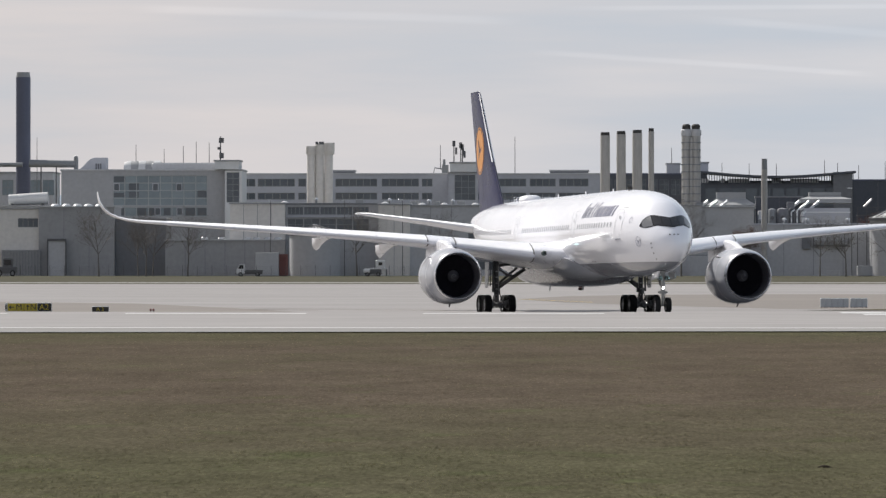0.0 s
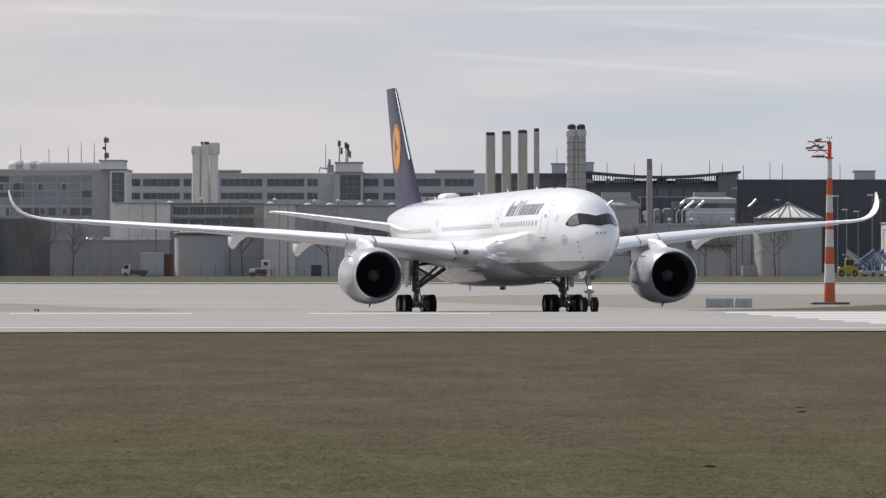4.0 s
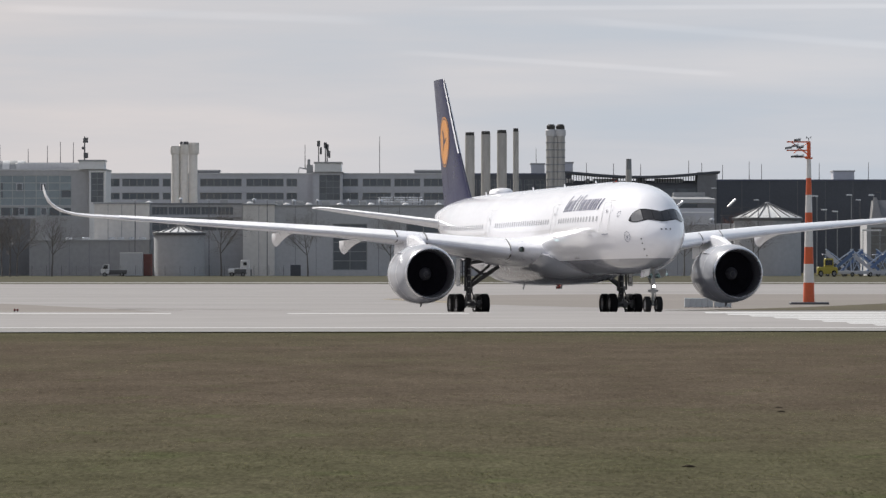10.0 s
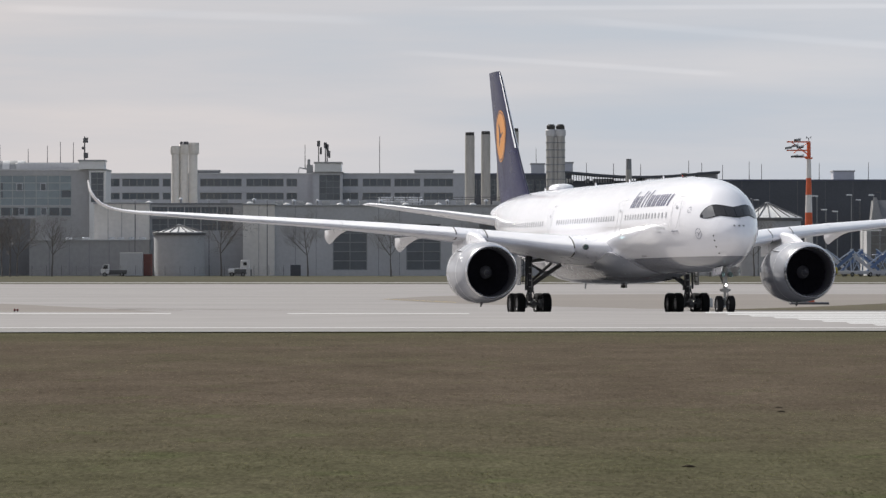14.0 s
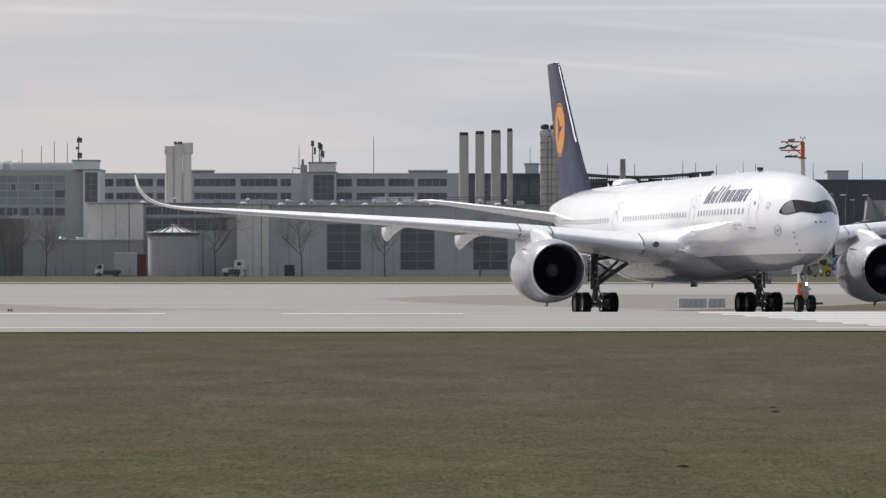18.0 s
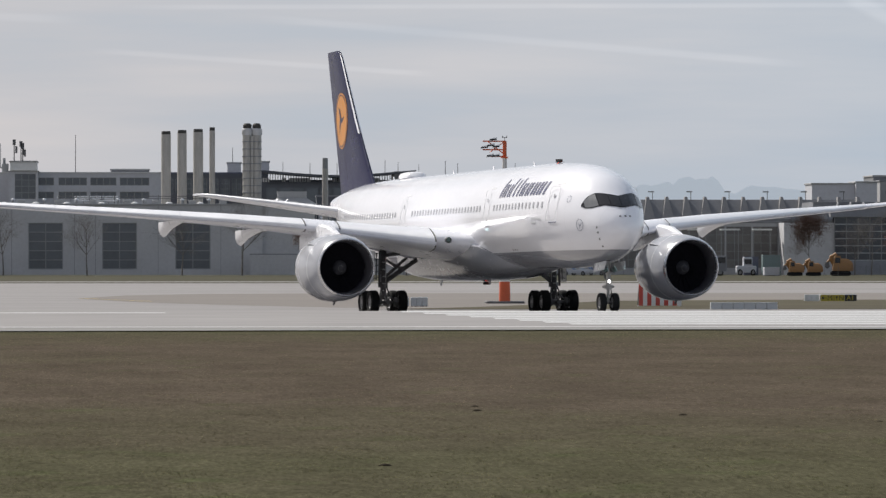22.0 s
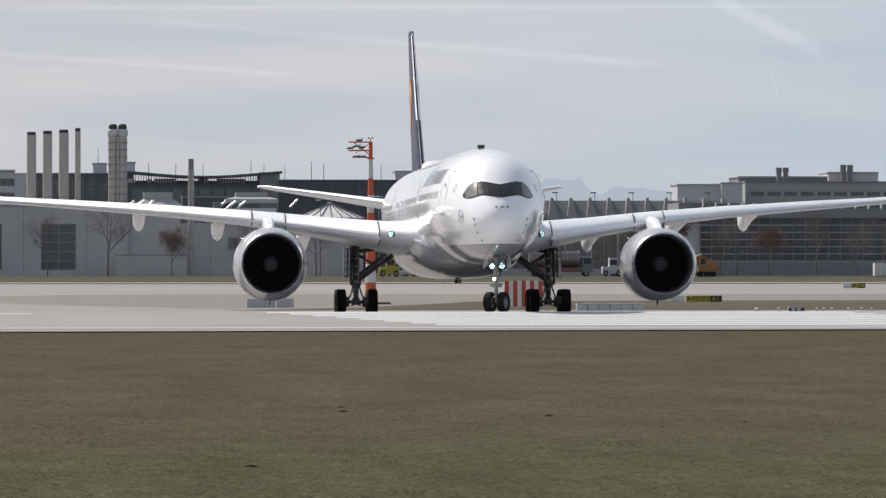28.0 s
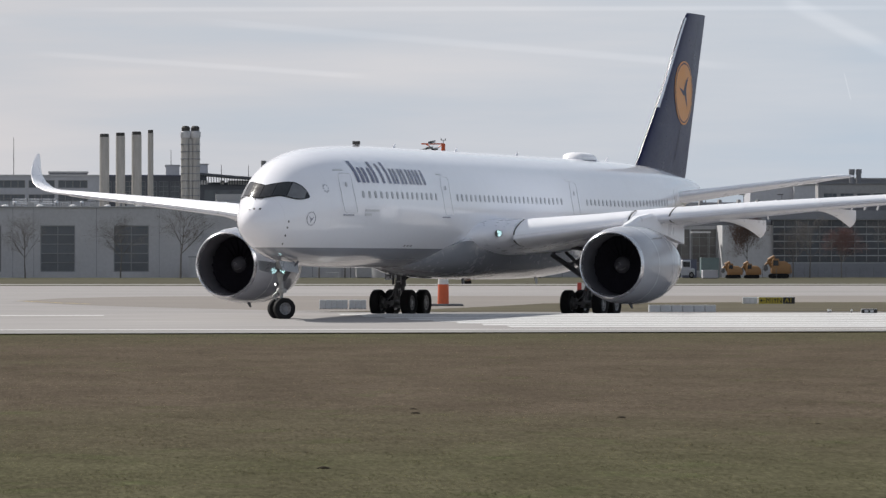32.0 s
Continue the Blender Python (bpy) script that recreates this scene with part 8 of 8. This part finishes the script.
def edge_light(x, y, mat_name, label):
    e = thing("edge_light", x, y, ground_z(y) + 0.03, label, "light", "ground lights")
    part("stem", Mesh().tube((0, 0, 0), (0, 0, 0.14), 0.05, 0.04, 6), "gear_steel", e)
    part("dome", Mesh().lathe([(0.10, 0.085), (0.19, 0.08), (0.25, 0.05), (0.265, 0.005)], axis="z", n=10), mat_name, e, smooth=True)


for xr in (24.0, 29.0):
    edge_light(x_at(xr, 375), 375, "red_paint", "small red ground light at the taxiway edge")
for xr in (2118, 2129, 2160, 2188, 2229, 2249, 2264, 2294, 2318, 2328):
    edge_light(x_at(xr, 380), 380 + xr % 3, "board_white", "small white ground light in the grass")


def concrete_blocks():
    i = 0
    for xr in (1209.5, 1219.5, 1229.5, 1239.5, 1249.5, 1262.5, 1272.5, 1282.5):
        b = thing("barrier_block", x_at(xr + 4.8, 408), 408, FAR_Z + 0.03, "pale grey concrete barrier block in a row", "barrier", "barrier blocks")
        w = 4.93 * 408 / 8961.4
        part("body", Mesh().cbox(-w, w, -0.3, 0.3, 0.07, 0.76, 0.04), "block_concrete", b)
        for x in (-w * 0.6, w * 0.6):
            part("foot", Mesh().box(x - 0.06, x + 0.06, -0.28, 0.28, 0, 0.09), "gear_steel", b)
    for k in range(6):
        b = thing("low_barrier", x_at(1806 + 20 * k, 384), 384, ground_z(384) + 0.03, "long low pale barrier slab on the grass", "barrier", "low barriers")
        w = 9.8 * 384 / 8961.4
        part("slab", Mesh().cbox(-w, w, -0.25, 0.25, 0.02, 0.5, 0.05), "block_concrete", b)
        part("cap_rail", Mesh().box(-w, w, -0.27, 0.27, 0.5, 0.56), "sign_grey", b)


concrete_blocks()


def striped_board():
    y = 407
    b = thing("striped_board", 41.87, y, ground_z(y) + 0.03, "red and white striped warning barrier board", "barrier")
    w, h = 3.41, 2.15
    n = 10
    for i in range(n):
        x = -w / 2 + w * i / n
        part("stripe", Mesh().box(x, x + w / n, -0.06, 0.0, 0.08, h), "board_red" if i % 2 == 0 else "board_white", b, "red stripe" if i % 2 == 0 else "white stripe")
    part("back_frame", Mesh().box(-w / 2, w / 2, 0.0, 0.08, 0.1, h - 0.02).box(-w / 2, -w / 2 + 0.1, 0.08, 1.6, 0, 0.1).box(w / 2 - 0.1, w / 2, 0.08, 1.6, 0, 0.1), "frame_metal", b)
    for i in range(5):
        part("return_stripe", Mesh().box(w / 2 + 0.005, w / 2 + 0.05, i * 0.36, i * 0.36 + 0.36, 0.08, h), "board_white" if i % 2 == 0 else "board_red", b)
    for x in (-w / 2 + 0.05, w / 2 - 0.05):
        part("brace", Mesh().tube((x, 1.5, 0.05), (x, 0.08, h * 0.8), 0.05, 0.05, 6), "frame_metal", b)


striped_board()

# ---- distance ----


def mountains():
    m = bpy.data.materials.new("mountain_haze")
    m.use_nodes = True
    b = m.node_tree.nodes["Principled BSDF"]
    b.inputs["Base Color"].default_value = (0.25, 0.3, 0.36, 1)
    b.inputs["Roughness"].default_value = 1.0
    b.inputs["Emission Color"].default_value = (0.46, 0.51, 0.57, 1)
    b.inputs["Emission Strength"].default_value = 0.8
    MATS["mountain_haze"] = m
    for name, y, lo, amp, seed, tone in (("mountain_range", 4700, 347.0, 20.0, 4, 0),):
        me = Mesh()
        n = 420
        top, low = [], []
        for i in range(n + 1):
            a = -900 + 4200 * i / n
            v = 1.0 - abs(noise.fractal(Vector((a * 0.016, seed, 0.3)), 0.8, 2.2, 7)) * 1.1 - 0.2 * abs(noise.noise(Vector((a * 0.09, 2.0, 0))))
            env = math.exp(-((a - 1790) / 120) ** 2) * 0.85 + 0.22 + 0.5 * math.exp(-((a - 2450) / 200) ** 2) + 0.35 * math.exp(-((a - 1480) / 130) ** 2)
            z = z_at(lo - amp * max(v, 0.1) * env * 1.7, y)
            top.append((x_at(a, y), y, z))
            low.append((x_at(a, y), y, z_at(400, y)))
        me.loft([low, top], closed=False)
        tagged(new(name, me.data(name, "mountain_haze")), "hazy pale blue mountain range on the horizon", "mountains", "", "structure")


mountains()


def earth_clods():
    """A few clods of earth in the grass."""
    for xr, yy, s in ((1217, 77, 0.05), (1747, 101, 0.045), (1380, 104, 0.05), (1376, 107, 0.04), (2100, 97, 0.03)):
        m = Mesh()
        rr = random.Random(int(xr))
        rings = []
        for k in range(4):
            r = s * (1.6, 1.3, 0.8, 0.15)[k]
            rings.append([(r * 1.5 * math.cos(a) * rr.uniform(0.8, 1.2), r * math.sin(a) * rr.uniform(0.8, 1.2), s * (0, 0.45, 0.8, 0.95)[k]) for a in (2 * math.pi * j / 9 for j in range(9))])
        solo("earth_clod", m.loft(rings, cap=True), "soil", pose(x_at(xr, yy), yy, -0.03), "small dark clod of earth in the grass", "clod", "earth clods", smooth=True)


mat("soil", (0.035, 0.028, 0.02), 0.95, vary=0.3, scale=8, fine=40, spec=0.05)
earth_clods()



# ---- what moves ----


def taxi_pose(x, y, head):
    h = radians(head)
    yn = y - 28.66 * math.cos(h)
    z0 = ground_z(y) + hollow(y) + 0.03
    z1 = ground_z(yn) + hollow(yn) + 0.03
    pitch = math.degrees(math.asin((z1 - z0) / 28.66))
    return pose(x, y, z0, 0, -pitch, head - 90)


def motions():
    walk(airliner, [(t, taxi_pose(x, y, h)) for t, x, y, h in TAXI])
    ts = np.array([r[0] for r in TAXI])
    path = np.array([r[1:] for r in TAXI])
    grid = np.arange(0, 32.01, 0.2)
    x, y, h = (np.interp(grid, ts, path[:, k]) for k in range(3))
    k = np.ones(9) / 9
    x, y, h = (np.convolve(np.pad(a, 4, mode="reflect", reflect_type="odd"), k, "valid") for a in (x, y, h))
    hr = np.radians(h)
    vx, vy, vh = (np.gradient(a, grid) for a in (x, y, hr))
    fx, fy = np.sin(hr), -np.cos(hr)
    lx, ly = np.cos(hr), np.sin(hr)
    fwd = vx * fx + vy * fy
    steer = np.clip(np.arctan2(28.66 * vh, np.maximum(fwd, 0.5)), -1.1, 1.1)
    walk(nose_gear, [(t, pose(28.66, 0, 0, 0, 0, math.degrees(a))) for t, a in zip(grid, steer)])
    for w, c, r in wheels:
        if r < 0.6:
            speed = fwd / np.cos(steer)
        else:
            speed = fwd - vh * c.y
        turn = np.concatenate([[0], np.cumsum((speed[1:] + speed[:-1]) / 2 * np.diff(grid))]) / r
        walk(w, [(t, Matrix.Translation(c) @ Matrix.Rotation(a, 4, "Y")) for t, a in zip(grid, turn)])
    # turning stands in for strobing: once in 1 1/6 s, past the eye at 2 s, 9 s and so on
    step = 7 / 30
    beat = np.arange(0, 32.01, step)
    bx, by, bh = (np.interp(beat, ts, path[:, k]) for k in range(3))
    aim = np.degrees(np.arctan2(EYE[1] - by, EYE[0] - bx)) - (bh - 90)
    spin = aim + 360 * (beat - 2.0) / (5 * step)
    for lamp in beacons:
        walk(lamp, [(t, pose(0, 0, 0, 0, 0, a)) for t, a in zip(beat, spin)])


motions()
